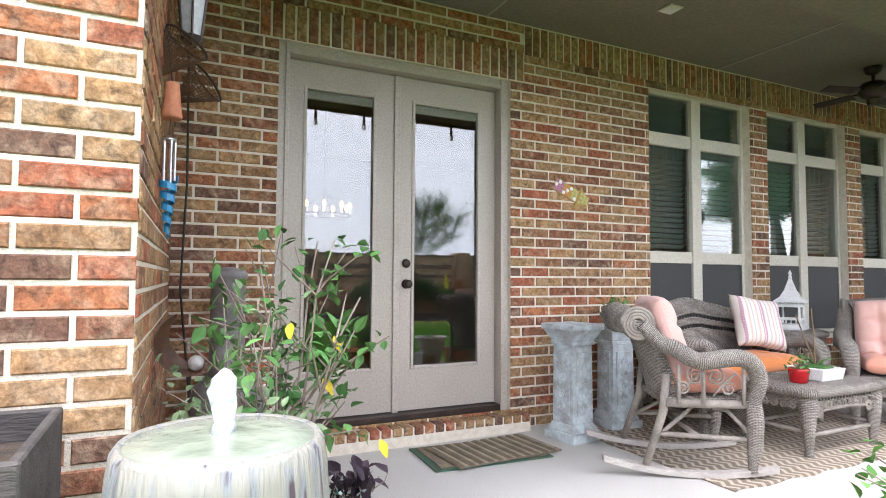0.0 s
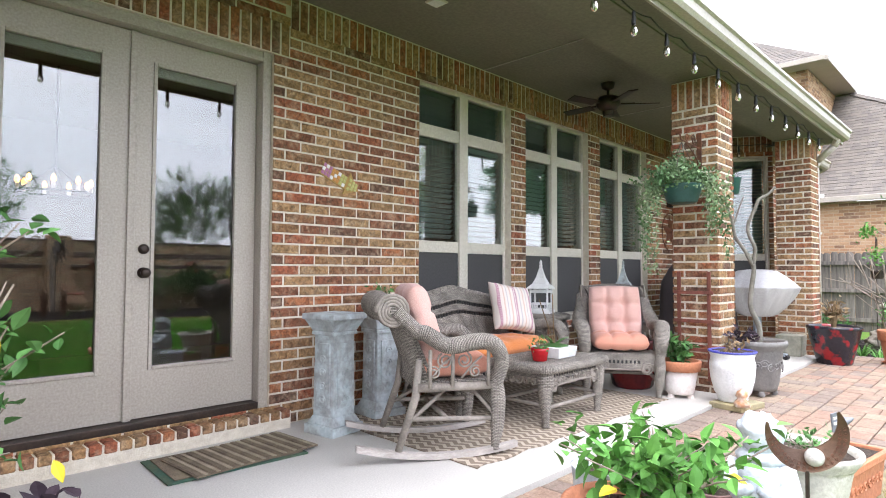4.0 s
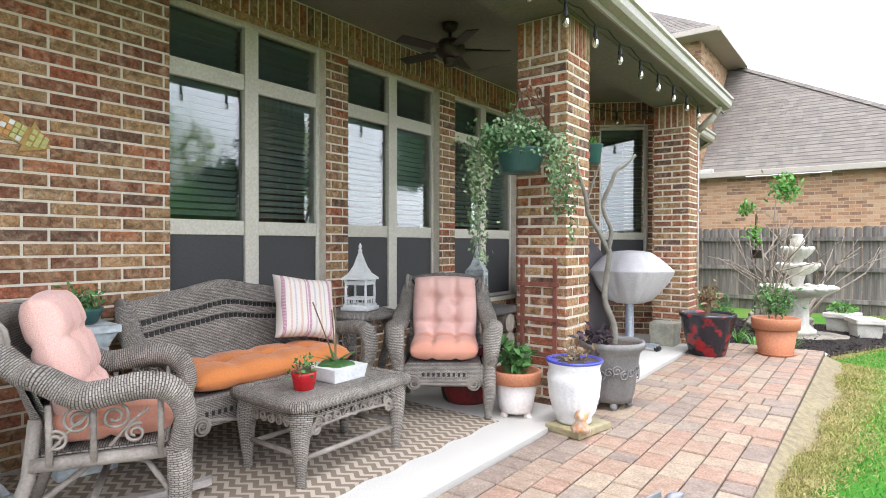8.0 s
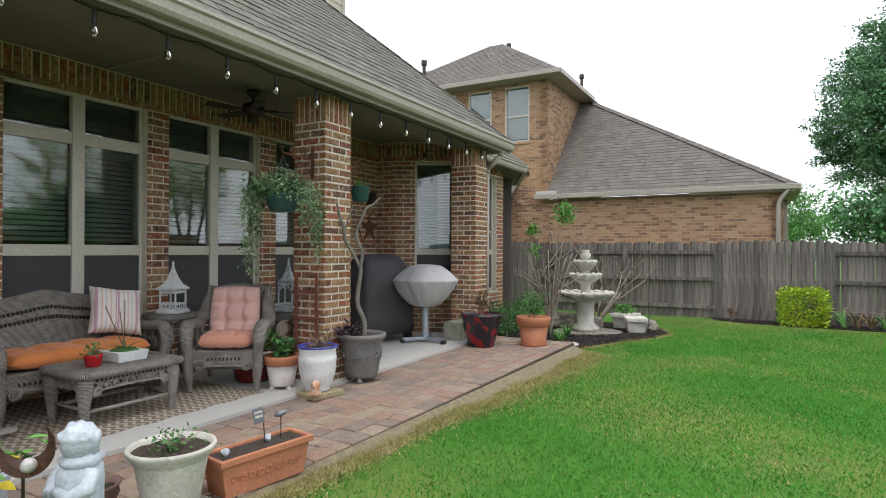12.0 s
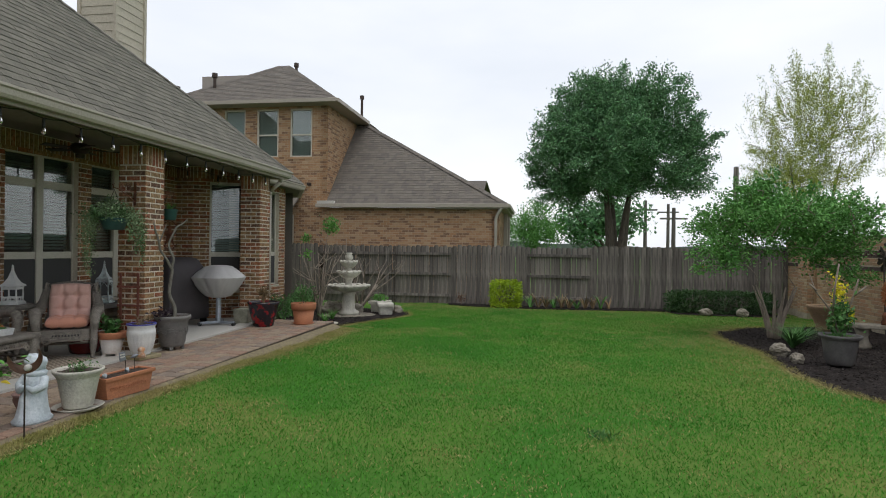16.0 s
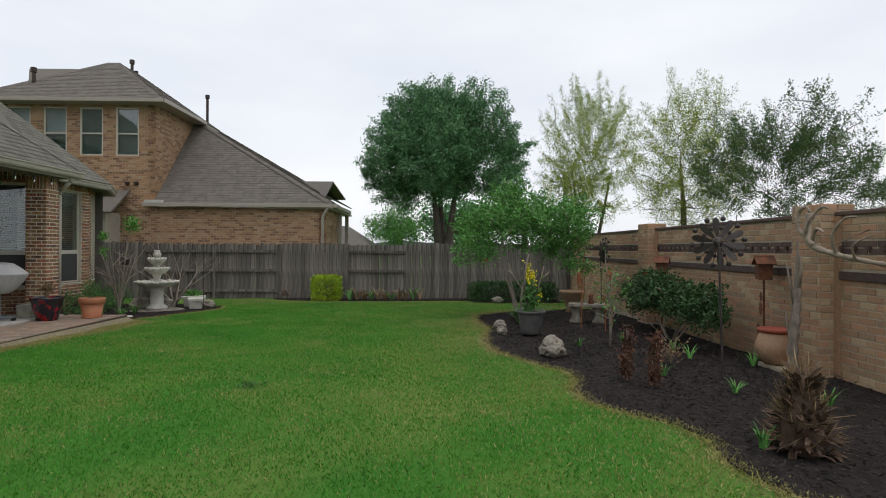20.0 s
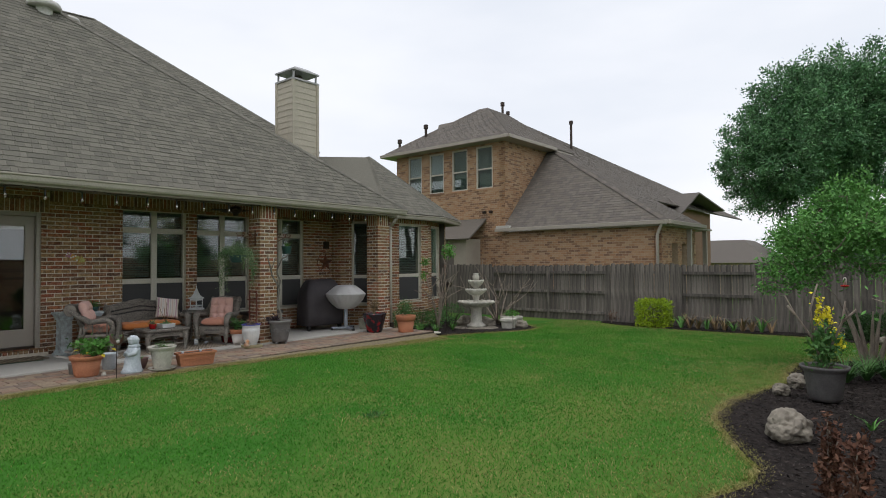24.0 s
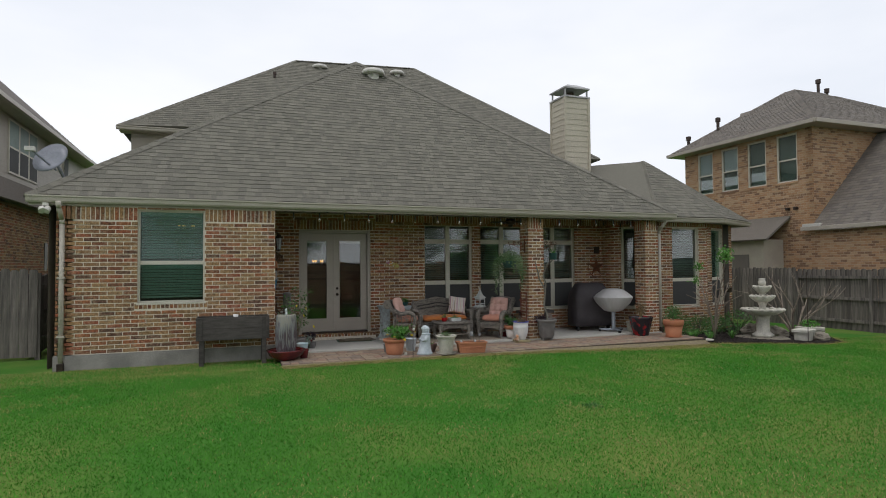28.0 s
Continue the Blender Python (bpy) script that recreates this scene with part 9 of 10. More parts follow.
for k in range(3):
    a = k * math.tau / 3
    part("wire", tube(bmesh.new(), [(0.11 * math.cos(a), 0.11 * math.sin(a), 0.16), (0, 0, 0.44)], 0.003, 4), BRONZE, hb2)
blades("", 0, 0, 0.14, 34, 0.16, 0.16, "", BRIGHTG, 0.012, parent=hb2)
copy_thing(br, pose(5.795, 1.80, 2.14, 0, 0, -90))

# covered barbecue and covered pedestal grill
bq = thing("covered_barbecue", 7.72, 2.72, 0.0, "barbecue under a dark grey fabric cover", "barbecue", turn=-8)
bm = bmesh.new()
secs = []
prof_z = [(0.12, 1.0, 1.0), (0.35, 0.99, 1.02), (0.75, 0.97, 0.98), (0.92, 0.93, 0.95), (1.08, 0.80, 0.72), (1.19, 0.68, 0.45), (1.215, 0.50, 0.25)]
for z, sx, sy in prof_z:
    rg_ = []
    for k in range(36):
        a = k * math.tau / 36
        cx, sy_ = math.cos(a), math.sin(a)
        px = 0.52 * sx * math.copysign(abs(cx) ** 0.35, cx)
        py = 0.30 * sy * math.copysign(abs(sy_) ** 0.35, sy_)
        fold = 1 + 0.03 * math.sin(k * 2.3 + z * 4) * (1.2 - z)
        rg_.append(bm.verts.new((px * fold, py * fold, z)))
    secs.append(rg_)
skin(bm, secs)
part("cover", bm, GUNMETAL, bq, smooth=True)
for x in (-0.42, 0.42):
    part("wheel", tube(bmesh.new(), [(x - 0.02, -0.2, 0.07), (x + 0.02, -0.2, 0.07)], 0.07, 16), CABLE, bq)
pg = thing("covered_grill", 8.02, 2.12, 0.0, "round grill on a pedestal under a pale grey cover", "grill")
bm = bmesh.new()
lathe(bm, [(0.14, 0.50), (0.22, 0.53), (0.31, 0.62), (0.39, 0.72), (0.435, 0.80), (0.462, 0.852), (0.466, 0.862), (0.455, 0.872), (0.40, 0.925), (0.33, 0.985), (0.255, 1.04), (0.22, 1.062), (0.12, 1.078), (0.01, 1.082)], 96, wave=lambda a, i: 1 + (0.075 * abs(math.sin(3 * a + 0.4)) - 0.045) * (1 if i > 3 else 1.4) + 0.022 * math.sin(17 * a + 0.6 * i) * (1 if i < 5 else 0.25) + 0.012 * math.sin(29 * a - i) * (1 if i < 6 else 0.3))
part("cover", bm, SILVERC, pg, smooth=True)
part("column", lathe(bmesh.new(), [(0.05, 0.06), (0.045, 0.55)], 16), mat("pale_blue_steel", (0.42, 0.46, 0.52), (0.36, 0.40, 0.46), 5, 0.4, 0.1, 40, 0.5), pg)
for a in (20, 140, 260):
    m = pose(0, 0, 0, 0, 0, a)
    part("foot", box(bmesh.new(), 0.0, -0.03, 0.03, 0.34, 0.03, 0.075, 0.008, m=m), bpy.data.materials["pale_blue_steel"], pg)
    part("wheel", tube(bmesh.new(), [m @ Vector((0.33, -0.03, 0.03)), m @ Vector((0.33, 0.03, 0.03))], 0.03, 12), CABLE, pg)
pot("flower_pot", 8.24, 1.36, -0.03, [(0.16, 0), (0.18, 0.02), (0.25, 0.30), (0.27, 0.40), (0.285, 0.42), (0.285, 0.45)], REDBLACK, "red and black splashed glazed pot")
blades("dead_lily", 8.24, 1.36, 0.40, 46, 0.40, 0.10, "shaggy dead brown plant in the glazed pot", STRAW, 0.02)
stems("dry_plant", 8.24, 1.36, 0.40, 7, 0.30, 0.10, "withered brown plant in the glazed pot", STRAW, 90, 0.08, "plant", r=0.010)
pot("flower_pot", 8.70, 0.78, -0.03, [(0.16, 0), (0.165, 0.02), (0.205, 0.28)], TERRA, "large round terracotta pot with a rolled rim", rim=(0.228, 0.28, 0.40, TERRA), saucer=0.2)
stems("bushy_herb", 8.70, 0.78, 0.36, 14, 0.34, 0.20, "bushy green ferny herb", MIDG, 500, 0.05, "plant", r=0.004, puff=0.06)
sp_ = link_mesh("stone_planter", box(bmesh.new(), -0.13, -0.13, 0, 0.13, 0.13, 0.26, 0.012, taper=1.12), mat("mossy_stone", (0.34, 0.33, 0.26), (0.24, 0.235, 0.19), 7, 0.95, 0.6, 40))
sp_.matrix_basis = pose(8.46, 1.86, 0.0)
tagged(sp_, "mossy square stone planter beside the column", "planter")
pl = link_mesh("stepping_plate", lathe(bmesh.new(), [(0.16, 0), (0.165, 0.015), (0.15, 0.022), (0.01, 0.024)], 28), STONEW, smooth=True)
pl.matrix_basis = pose(9.42, 0.52, -0.10)
tagged(pl, "round pale stepping stone at the end of the pavers", "stepping stone")

# on the coffee table and pedestal
pot("flower_pot", 3.53, 2.22, 0.42, [(0.045, 0), (0.05, 0.005), (0.062, 0.075), (0.062, 0.09)], RED, "small bright red pot on the coffee table")
stems("succulent", 3.53, 2.22, 0.49, 10, 0.07, 0.07, "small pale green succulent", MIDG, 90, 0.03, "plant", r=0.004)
tray = thing("planter_tray", 3.80, 2.28, 0.42, "white square planter tray with moss and an orchid", "planter")
part("tray", box(bmesh.new(), -0.11, -0.11, 0, 0.11, 0.11, 0.075, 0.004, taper=1.12), WHITE, tray)
part("moss", lathe(bmesh.new(), [(0.105, 0.07), (0.09, 0.085), (0.02, 0.095)], 18, wave=lambda a, i: 1 + 0.1 * math.sin(5 * a)), MIDG, tray)
blades("", 0, 0, 0.085, 7, 0.07, 0.14, "", MIDG, 0.045, parent=tray)
for e in ((-0.12, 0.05, 0.42), (0.02, 0.03, 0.46), (-0.05, -0.02, 0.38)):
    part("stake", tube(bmesh.new(), [(0, 0, 0.08), e], 0.004, 5), STRAW, tray)
pot("flower_pot", 2.86, 3.16, 0.74, [(0.06, 0), (0.08, 0.01), (0.11, 0.07), (0.11, 0.085)], TEALP, "small dark bowl on the pedestal")
stems("trailing_succulent", 2.86, 3.16, 0.81, 12, 0.09, 0.14, "trailing pale succulent on the pedestal", MIDG, 160, 0.04, "plant", r=0.004)

# row along the paver edge
hp = pot("flower_pot", 1.97, 0.77, -0.03, [(0.14, 0), (0.15, 0.02), (0.195, 0.26)], TERRA, "terracotta pot with raised lattice relief", rim=(0.215, 0.245, 0.305, TERRA), saucer=None)
bm = bmesh.new()
for k in range(16):
    for s in (-1, 1):
        pts = []
        for i in range(6):
            f = i / 5
            a = k * math.tau / 16 + s * f * 0.9
            r = 0.152 + 0.034 * f
            pts.append((r * math.cos(a), r * math.sin(a), 0.03 + 0.23 * f))
        tube(bm, pts, 0.006, 5)
part("lattice", bm, TERRA, hp)
hb0 = stems("hibiscus_plant", 2.06, 0.70, 0.24, 20, 0.28, 0.36, "bright green hibiscus with a few yellow leaves", BRIGHTG, 560, 0.078, "shrub", r=0.006, puff=0.025, broad=True, droop=0.35)
for p, q in (((-0.12, -0.10, 0.10), (-0.5, -0.6, 0.1)), ((0.16, -0.16, 0.12), (0.4, -0.6, 0.0)), ((0.02, -0.2, 0.06), (0.1, -0.8, -0.2)), ((0.25, 0.0, 0.16), (0.7, -0.3, 0.1)), ((-0.2, 0.05, 0.12), (-0.6, 0.2, 0.1))):
    broad_leaves("yellow_leaf", [p], [q], 0.075, 0.05, YELLOWED, hb0)
pot("bucket", 2.40, 1.12, -0.03, [(0.085, 0), (0.09, 0.01), (0.115, 0.24), (0.12, 0.25)], STATUE, "pale blue-grey round planter", "planter")
pot("flower_pot", 1.92, 1.10, -0.03, [(0.065, 0), (0.07, 0.01), (0.085, 0.15), (0.09, 0.16)], GREYPOT, "small plain grey pot")
bm = bmesh.new()
lathe(bm, [(0.10, 0), (0.165, 0.004), (0.17, 0.03), (0.145, 0.055), (0.125, 0.14), (0.115, 0.23), (0.10, 0.28), (0.105, 0.34), (0.10, 0.385), (0.07, 0.42), (0.04, 0.44)], 40, squash=0.8, wave=lambda a, i: 1 + 0.035 * math.sin(9 * a + i * 0.7) * (i < 7) + (0.16 * math.cos(a) if i < 6 else 0))
lathe(bm, [(0.05, -0.02), (0.085, 0.0), (0.095, 0.025), (0.06, 0.05)], 24, centre=(-0.005, 0, 0.405), wave=lambda a, i: 1 + 0.06 * math.sin(5 * a))
for s in (-1, 1):
    tube(bm, [(0.0, s * 0.085, 0.39), (0.04, s * 0.11, 0.32), (0.10, s * 0.06, 0.29), (0.125, s * 0.015, 0.33)], [0.035, 0.04, 0.032, 0.018], 10)
head = bmesh.new()
bmesh.ops.create_icosphere(head, subdivisions=4, radius=0.078)
for v in head.verts:
    c = v.co.copy()
    curl = max(0.0, noise.noise(c * 42)) * 0.022 + 0.008 if (c.z > 0.012 or c.x < -0.015) else 0.0
    v.co = Vector((c.x * 1.02, c.y * 0.95, c.z * 1.05)) + c.normalized() * curl + Vector((0.005, 0, 0.505))
tmp = bpy.data.meshes.new("head")
head.to_mesh(tmp)
head.free()
bm.from_mesh(tmp)
bpy.data.meshes.remove(tmp)
sta = link_mesh("statue", bm, STATUE, smooth=True)
sta.matrix_basis = pose(2.52, 0.52, -0.025, 0, 0, 185) @ Matrix.Scale(0.93, 4)
tagged(sta, "pale plaster curly-haired cherub statue on the pavers", "statue")
pot("flower_pot", 2.92, 0.47, -0.03, [(0.115, 0.02), (0.12, 0.03), (0.165, 0.28), (0.17, 0.295), (0.195, 0.325), (0.205, 0.345), (0.203, 0.358)], STONEW, "weathered white plastic pot on a saucer", saucer=0.205, n=48)
stems("withered_plant", 2.92, 0.47, 0.30, 14, 0.07, 0.14, "small withered green plant", MIDG, 120, 0.03, "plant", r=0.003)
pot("flower_pot", 2.72, 0.78, -0.03, [(0.06, 0), (0.075, 0.02), (0.115, 0.12), (0.11, 0.15), (0.125, 0.17)], mat("dusky_mauve_clay", (0.24, 0.14, 0.12), (0.18, 0.11, 0.10), 8, 0.7, 0.3, 50), "dusky mauve clay bowl with green sprouts")
blades("sprouts", 2.72, 0.78, 0.11, 60, 0.07, 0.07, "fine green sprouts in the clay bowl", BRIGHTG, 0.006)
th = thing("trough", 3.44, 0.44, -0.03, "terracotta trough planter with bare soil", "planter", turn=-8)
part("body", box(bmesh.new(), -0.25, -0.085, 0, 0.25, 0.085, 0.19, 0.008, taper=1.14), TERRA, th)
for q in ((-0.30, -0.115, 0.30, -0.09), (-0.30, 0.09, 0.30, 0.115), (-0.30, -0.09, -0.275, 0.09), (0.275, -0.09, 0.30, 0.09)):
    part("rim", box(bmesh.new(), q[0], q[1], 0.18, q[2], q[3], 0.215, 0.005), TERRA, th)
part("soil", bbox(-0.275, -0.09, 0.17, 0.275, 0.09, 0.20), SOIL, th)
bm = bmesh.new()
for k in range(9):
    scroll(bm, (-0.21 + 0.052 * k, -0.096, 0.10), 0.022, 1.3, (1, 0, 0), (0, 0, 1), 0.004, k)
part("relief", bm, TERRA, th)
for x, y, h in ((0.18, 0.01, 0.15),):
    bd = thing("bird_stake", 3.44 + x, 0.44 + y, 0.16, "tiny grey metal bird on a stake in the trough", "garden ornament", "bird stakes")
    part("stake", tube(bmesh.new(), [(0, 0, 0), (0, 0, h)], 0.003, 5), BRONZE, bd)
    part("bird", lathe(bmesh.new(), [(0.004, -0.04), (0.016, -0.02), (0.02, 0.0), (0.012, 0.025), (0.003, 0.04)], 10, m=pose(0, 0, h, 70, 0, 40)), GREYM, bd, smooth=True)
sn_ = link_mesh("snail_ornament", lathe(bmesh.new(), [(0.03, 0), (0.035, 0.02), (0.02, 0.05), (0.005, 0.06)], 12), STONEW, smooth=True)
sn_.matrix_basis = pose(2.14, 0.60, -0.03)
tagged(sn_, "tiny white stone ornament", "figurine")

# raised wooden planter by the wing
rp = thing("raised_planter", -0.96, 1.16, 0.0, "raised grey weathered wooden planter box on legs", "planter")
for k in range(2):
    z = 0.38 + 0.205 * k
    for y in (-0.215, 0.195):
        part("plank", box(bmesh.new(), -0.62, y, z, 0.62, y + 0.02, z + 0.2, 0.004, segments=1), OLDWOOD, rp)
    for x in (-0.62, 0.60):
        part("plank", box(bmesh.new(), x, -0.195, z, x + 0.02, 0.195, z + 0.2, 0.004, segments=1), OLDWOOD, rp)
part("floor", bbox(-0.6, -0.195, 0.40, 0.6, 0.195, 0.43), OLDWOOD, rp)
part("soil", bbox(-0.6, -0.195, 0.43, 0.6, 0.195, 0.72), SOIL, rp)
for x in (-0.57, 0.49):
    for y in (-0.19, 0.13):
        part("leg", box(bmesh.new(), x, y, -0.08, x + 0.08, y + 0.06, 0.40, 0.004), OLDWOOD, rp)
for x in (-0.55, 0.53):
    part("corner_post", box(bmesh.new(), x - 0.03, -0.24, 0.38, x + 0.03, -0.216, 0.785, 0.004), OLDWOOD, rp)

ps = thing("plant_sign", 3.50, 0.45, 0.16, "little grey metal plant label on a stake", "plant sign")
part("stake", tube(bmesh.new(), [(0, 0, 0), (-0.015, 0, 0.14)], 0.003, 5), BRONZE, ps)
plate = part("plate", box(bmesh.new(), -0.03, -0.004, 0.13, 0.03, 0.004, 0.22, 0.002, m=pose(-0.02, 0, 0, 0, -8, -25)), GREYM, ps)
for k in range(2):
    part("letter_bar", box(bmesh.new(), -0.022, -0.007, 0.19 - k * 0.025, 0.022, -0.004, 0.202 - k * 0.025, m=pose(-0.02, 0, 0, 0, -8, -25)), VENTW, plate)
for x, y in ((3.24, 0.47), (3.53, 0.46)):
    sm = bmesh.new()
    bmesh.ops.create_icosphere(sm, subdivisions=3, radius=0.022)
    for v in sm.verts:
        v.co *= 1 + 0.45 * noise.noise(v.co * 70)
    pb = link_mesh("pebble_ornament", sm, STATUE, smooth=True)
    pb.matrix_basis = pose(x, y, 0.19, 0, 0, x * 90)
    tagged(pb, "tiny white stone ornament on the trough soil", "figurine", "tiny ornaments")

cl = thing("ceiling_lamp", 2.99, 2.72, 2.968, "small square recessed lamp in the porch ceiling", "ceiling lamp")
part("trim", bbox(-0.06, -0.06, -0.012, 0.06, 0.06, 0.0, 0.004), FRAME, cl)
part("lens", bbox(-0.045, -0.045, -0.016, 0.045, 0.045, -0.012), WHITE, cl)

cup = link_mesh("plastic_cup", lathe(bmesh.new(), [(0.035, 0.0), (0.045, 0.10), (0.042, 0.10), (0.033, 0.01)], 18), WHITE, smooth=True)
cup.matrix_basis = pose(-0.92, 1.12, 0.72)
tagged(cup, "small white plastic cup on the planter soil", "cup")
for x, y, h in ((-1.25, 1.2, 0.16), (-0.72, 1.18, 0.20), (-0.62, 1.1, 0.12)):
    tw_ = link_mesh("twig", tube(bmesh.new(), [(0, 0, -0.02), (0.02, 0.01, h * 0.5), (0.06, 0.0, h)], [0.004, 0.003, 0.002], 5), STRAW)
    tw_.matrix_basis = pose(x, y, 0.73)
    tagged(tw_, "thin dry twig standing in the planter", "twig", "planter twigs")
# ---- tiered fountain and its bed ----
tf = thing("tiered_fountain", 11.58, 0.86, -0.16, "white cast stone fountain with three scalloped tiers", "fountain")
sc_wave = lambda amp, k: (lambda a, i: 1 + amp * abs(math.sin(k * a)))
part("base", lathe(bmesh.new(), [(0.24, 0), (0.24, 0.06), (0.19, 0.09), (0.15, 0.14), (0.145, 0.45), (0.17, 0.52), (0.20, 0.55)], 32, wave=sc_wave(0.05, 8)), STONEW, tf, smooth=True)
for z, r, k in ((0.66, 0.47, 7), (0.99, 0.27, 6), (1.23, 0.20, 5)):
    part("basin", lathe(bmesh.new(), [(0.10, z - 0.13), (r * 0.6, z - 0.11), (r * 0.92, z - 0.03), (r * 0.98, z + 0.02), (r * 0.94, z + 0.04), (r * 0.82, z + 0.01), (0.08, z - 0.04)], 56, wave=sc_wave(0.07, k)), STONEW, tf, smooth=True)
    for q in range(k * 2):
        a = (q + 0.5) * math.tau / (k * 2)
        bm = lathe(bmesh.new(), [(0.01, -0.035), (r * 0.13, -0.02), (r * 0.15, 0.01), (r * 0.08, 0.03), (0.005, 0.035)], 10, centre=(r * 0.97 * math.cos(a), r * 0.97 * math.sin(a), z + 0.02))
        part("scallop", bm, STONEW, tf, smooth=True)
for z0, z1, r in ((0.62, 0.88, 0.10), (0.95, 1.12, 0.075), (1.19, 1.27, 0.05)):
    part("stem", lathe(bmesh.new(), [(r * 1.3, z0), (r * 0.8, z0 + 0.04), (r * 0.75, (z0 + z1) / 2), (r, z1 - 0.04), (r * 1.2, z1)], 24, wave=sc_wave(0.05, 6)), STONEW, tf, smooth=True)
part("finial", lathe(bmesh.new(), [(0.05, 1.27), (0.085, 1.31), (0.09, 1.38), (0.06, 1.42), (0.075, 1.45), (0.05, 1.46)], 24, wave=sc_wave(0.08, 4)), STONEW, tf, smooth=True)
for x, y, s, tn in ((11.95, 0.05, 1.0, 20), (12.55, 0.35, 1.05, -15), (11.2, 0.1, 0.0, 0)):
    if not s:
        continue
    cp = thing("stone_capital", x, y, ground(x, y) + 0.03, "weathered white carved capital used as a pedestal", "pedestal", "stone capitals", turn=tn)
    part("block", box(bmesh.new(), -0.17 * s, -0.15 * s, 0, 0.17 * s, 0.15 * s, 0.20 * s, 0.02, taper=1.1), STONEW, cp)
    part("abacus", box(bmesh.new(), -0.24 * s, -0.19 * s, 0.20 * s, 0.24 * s, 0.19 * s, 0.27 * s, 0.015), STONEW, cp)
    for sx in (-1, 1):
        bm = bmesh.new()
        scroll(bm, (sx * 0.18 * s, -0.17 * s, 0.16 * s), 0.06 * s, 2.0, (sx, 0, 0), (0, 0, 1), 0.014)
        part("volute", bm, STONEW, cp, smooth=True)
bush("leafy_plant", 12.55, 0.35, ground(12.5, 0.3) + 0.30, 0.22, 0.18, 0.16, "low green leaves spilling over a stone capital", BRIGHTG, 260, 0.06, "plant")
slabs = link_mesh("flagstone", lathe(bmesh.new(), [(0.60, 0.0), (0.62, 0.03), (0.58, 0.05), (0.02, 0.05)], 14, wave=lambda a, i: 1 + 0.12 * math.sin(3 * a)), ROCKM)
slabs.matrix_basis = pose(11.58, 0.86, -0.21)
tagged(slabs, "round grey flagstone under the fountain", "flagstone")
for x, y, s in ((11.75, 1.3, 0.24), (12.3, -0.1, 0.16), (12.1, 0.9, 0.2), (5.0, -7.62, 0.20), (14.42, -7.95, 0.13), (14.4, -8.85, 0.14), (7.9, -7.25, 0.13), (7.2, -7.2, 0.1)):
    bm = bmesh.new()
    bmesh.ops.create_icosphere(bm, subdivisions=5, radius=s)
    for v in bm.verts:
        q = v.co / s
        k = 1 + 0.34 * noise.noise(q * 1.3 + Vector((x, y, 0))) + 0.16 * noise.noise(q * 3.1 + Vector((y, x, 0))) - 0.30 * max(0.0, noise.noise(q * 5.5) - 0.1) + 0.05 * noise.noise(q * 13)
        v.co = Vector((v.co.x * 1.2 * k, v.co.y * 0.85 * k, v.co.z * 0.78 * k))
    rk = link_mesh("rock", bm, ROCKM, smooth=True)
    rk.matrix_basis = pose(x, y, ground(x, y) + 0.04 + s * 0.45, 0, 0, x * 70)
    tagged(rk, "pitted tan limestone rock in the mulch", "rock", "garden rocks")

cm = stems("crape_myrtle", 10.2, 1.05, -0.16, 8, 2.05, 0.55, "leggy small tree with leaf tufts on thin grey stems", BRIGHTG, 0, 0.08, "tree", bark=PALEBARK, r=0.017, forks=3)
tagged(leaf_mesh("leaf_tuft", np.array([[0.22, -0.15, 2.05]]) + rng.normal(size=(260, 3)) * 0.085, rng.normal(size=(260, 3)) + np.array([0, 0, 0.8]), 0.075, 0.04, BRIGHTG, cm), kind="stuff")
tagged(leaf_mesh("leaf_tuft", np.array([[-0.25, 0.2, 1.75]]) + rng.normal(size=(90, 3)) * 0.055, rng.normal(size=(90, 3)) + np.array([0, 0, 0.8]), 0.065, 0.035, BRIGHTG, cm), kind="stuff")
tagged(leaf_mesh("leaf_tuft", np.array([[-0.45, 0.1, 1.45]]) + rng.normal(size=(70, 3)) * 0.05, rng.normal(size=(70, 3)) + np.array([0, 0, 0.8]), 0.065, 0.035, BRIGHTG, cm), kind="stuff")
bare = thing("bare_shrub", 12.75, 0.95, -0.22, "bare grey-brown pruned shrub with forked branches", "shrub")
bm, tips = bmesh.new(), []
for k in range(7):
    a = math.tau * k / 7
    grow(bm, (0, 0, 0), (math.cos(a) * 0.6, math.sin(a) * 0.6, 1), 0.85, 0.032, 2, tips, 2, 0.5, 0.15, 6, 0.3, 0.7)
part("branch", bm, PALEBARK, bare, smooth=True)
for x, y, rx_, ry_, h in ((9.75, 1.9, 0.45, 0.35, 0.55), (10.5, 1.95, 0.5, 0.35, 0.5), (11.2, 2.0, 0.45, 0.3, 0.5), (12.2, 2.2, 0.5, 0.35, 0.6)):
    bush("shrub", x, y, ground(x, y) + 0.02, rx_, ry_, h, "rounded dark green shrub below the bay window", MIDG, 900, 0.05)
for x, y in ((9.5, 1.1), (9.75, 0.75), (10.6, 0.9), (9.9, 1.35)):
    blades("grassy_plant", x, y, ground(x, y) + 0.03, 42, 0.26, 0.22, "clump of bright green strap leaves", BRIGHTG, 0.018)
hk = thing("shepherd_hook", 11.75, -0.22, ground(11.7, -0.2), "thin black shepherd hook with a small finial", "garden hook")
part("rod", tube(bmesh.new(), [(0, 0, -0.1), (0, 0, 1.60)], 0.008, 7), BRONZE, hk)
part("finial", lathe(bmesh.new(), [(0.008, 1.6), (0.02, 1.63), (0.004, 1.68)], 10), BRONZE, hk)
hk2 = thing("hanging_pot", 10.95, 1.3, 0.95, "small dark pot hanging from a hook stake", "hanging pot")
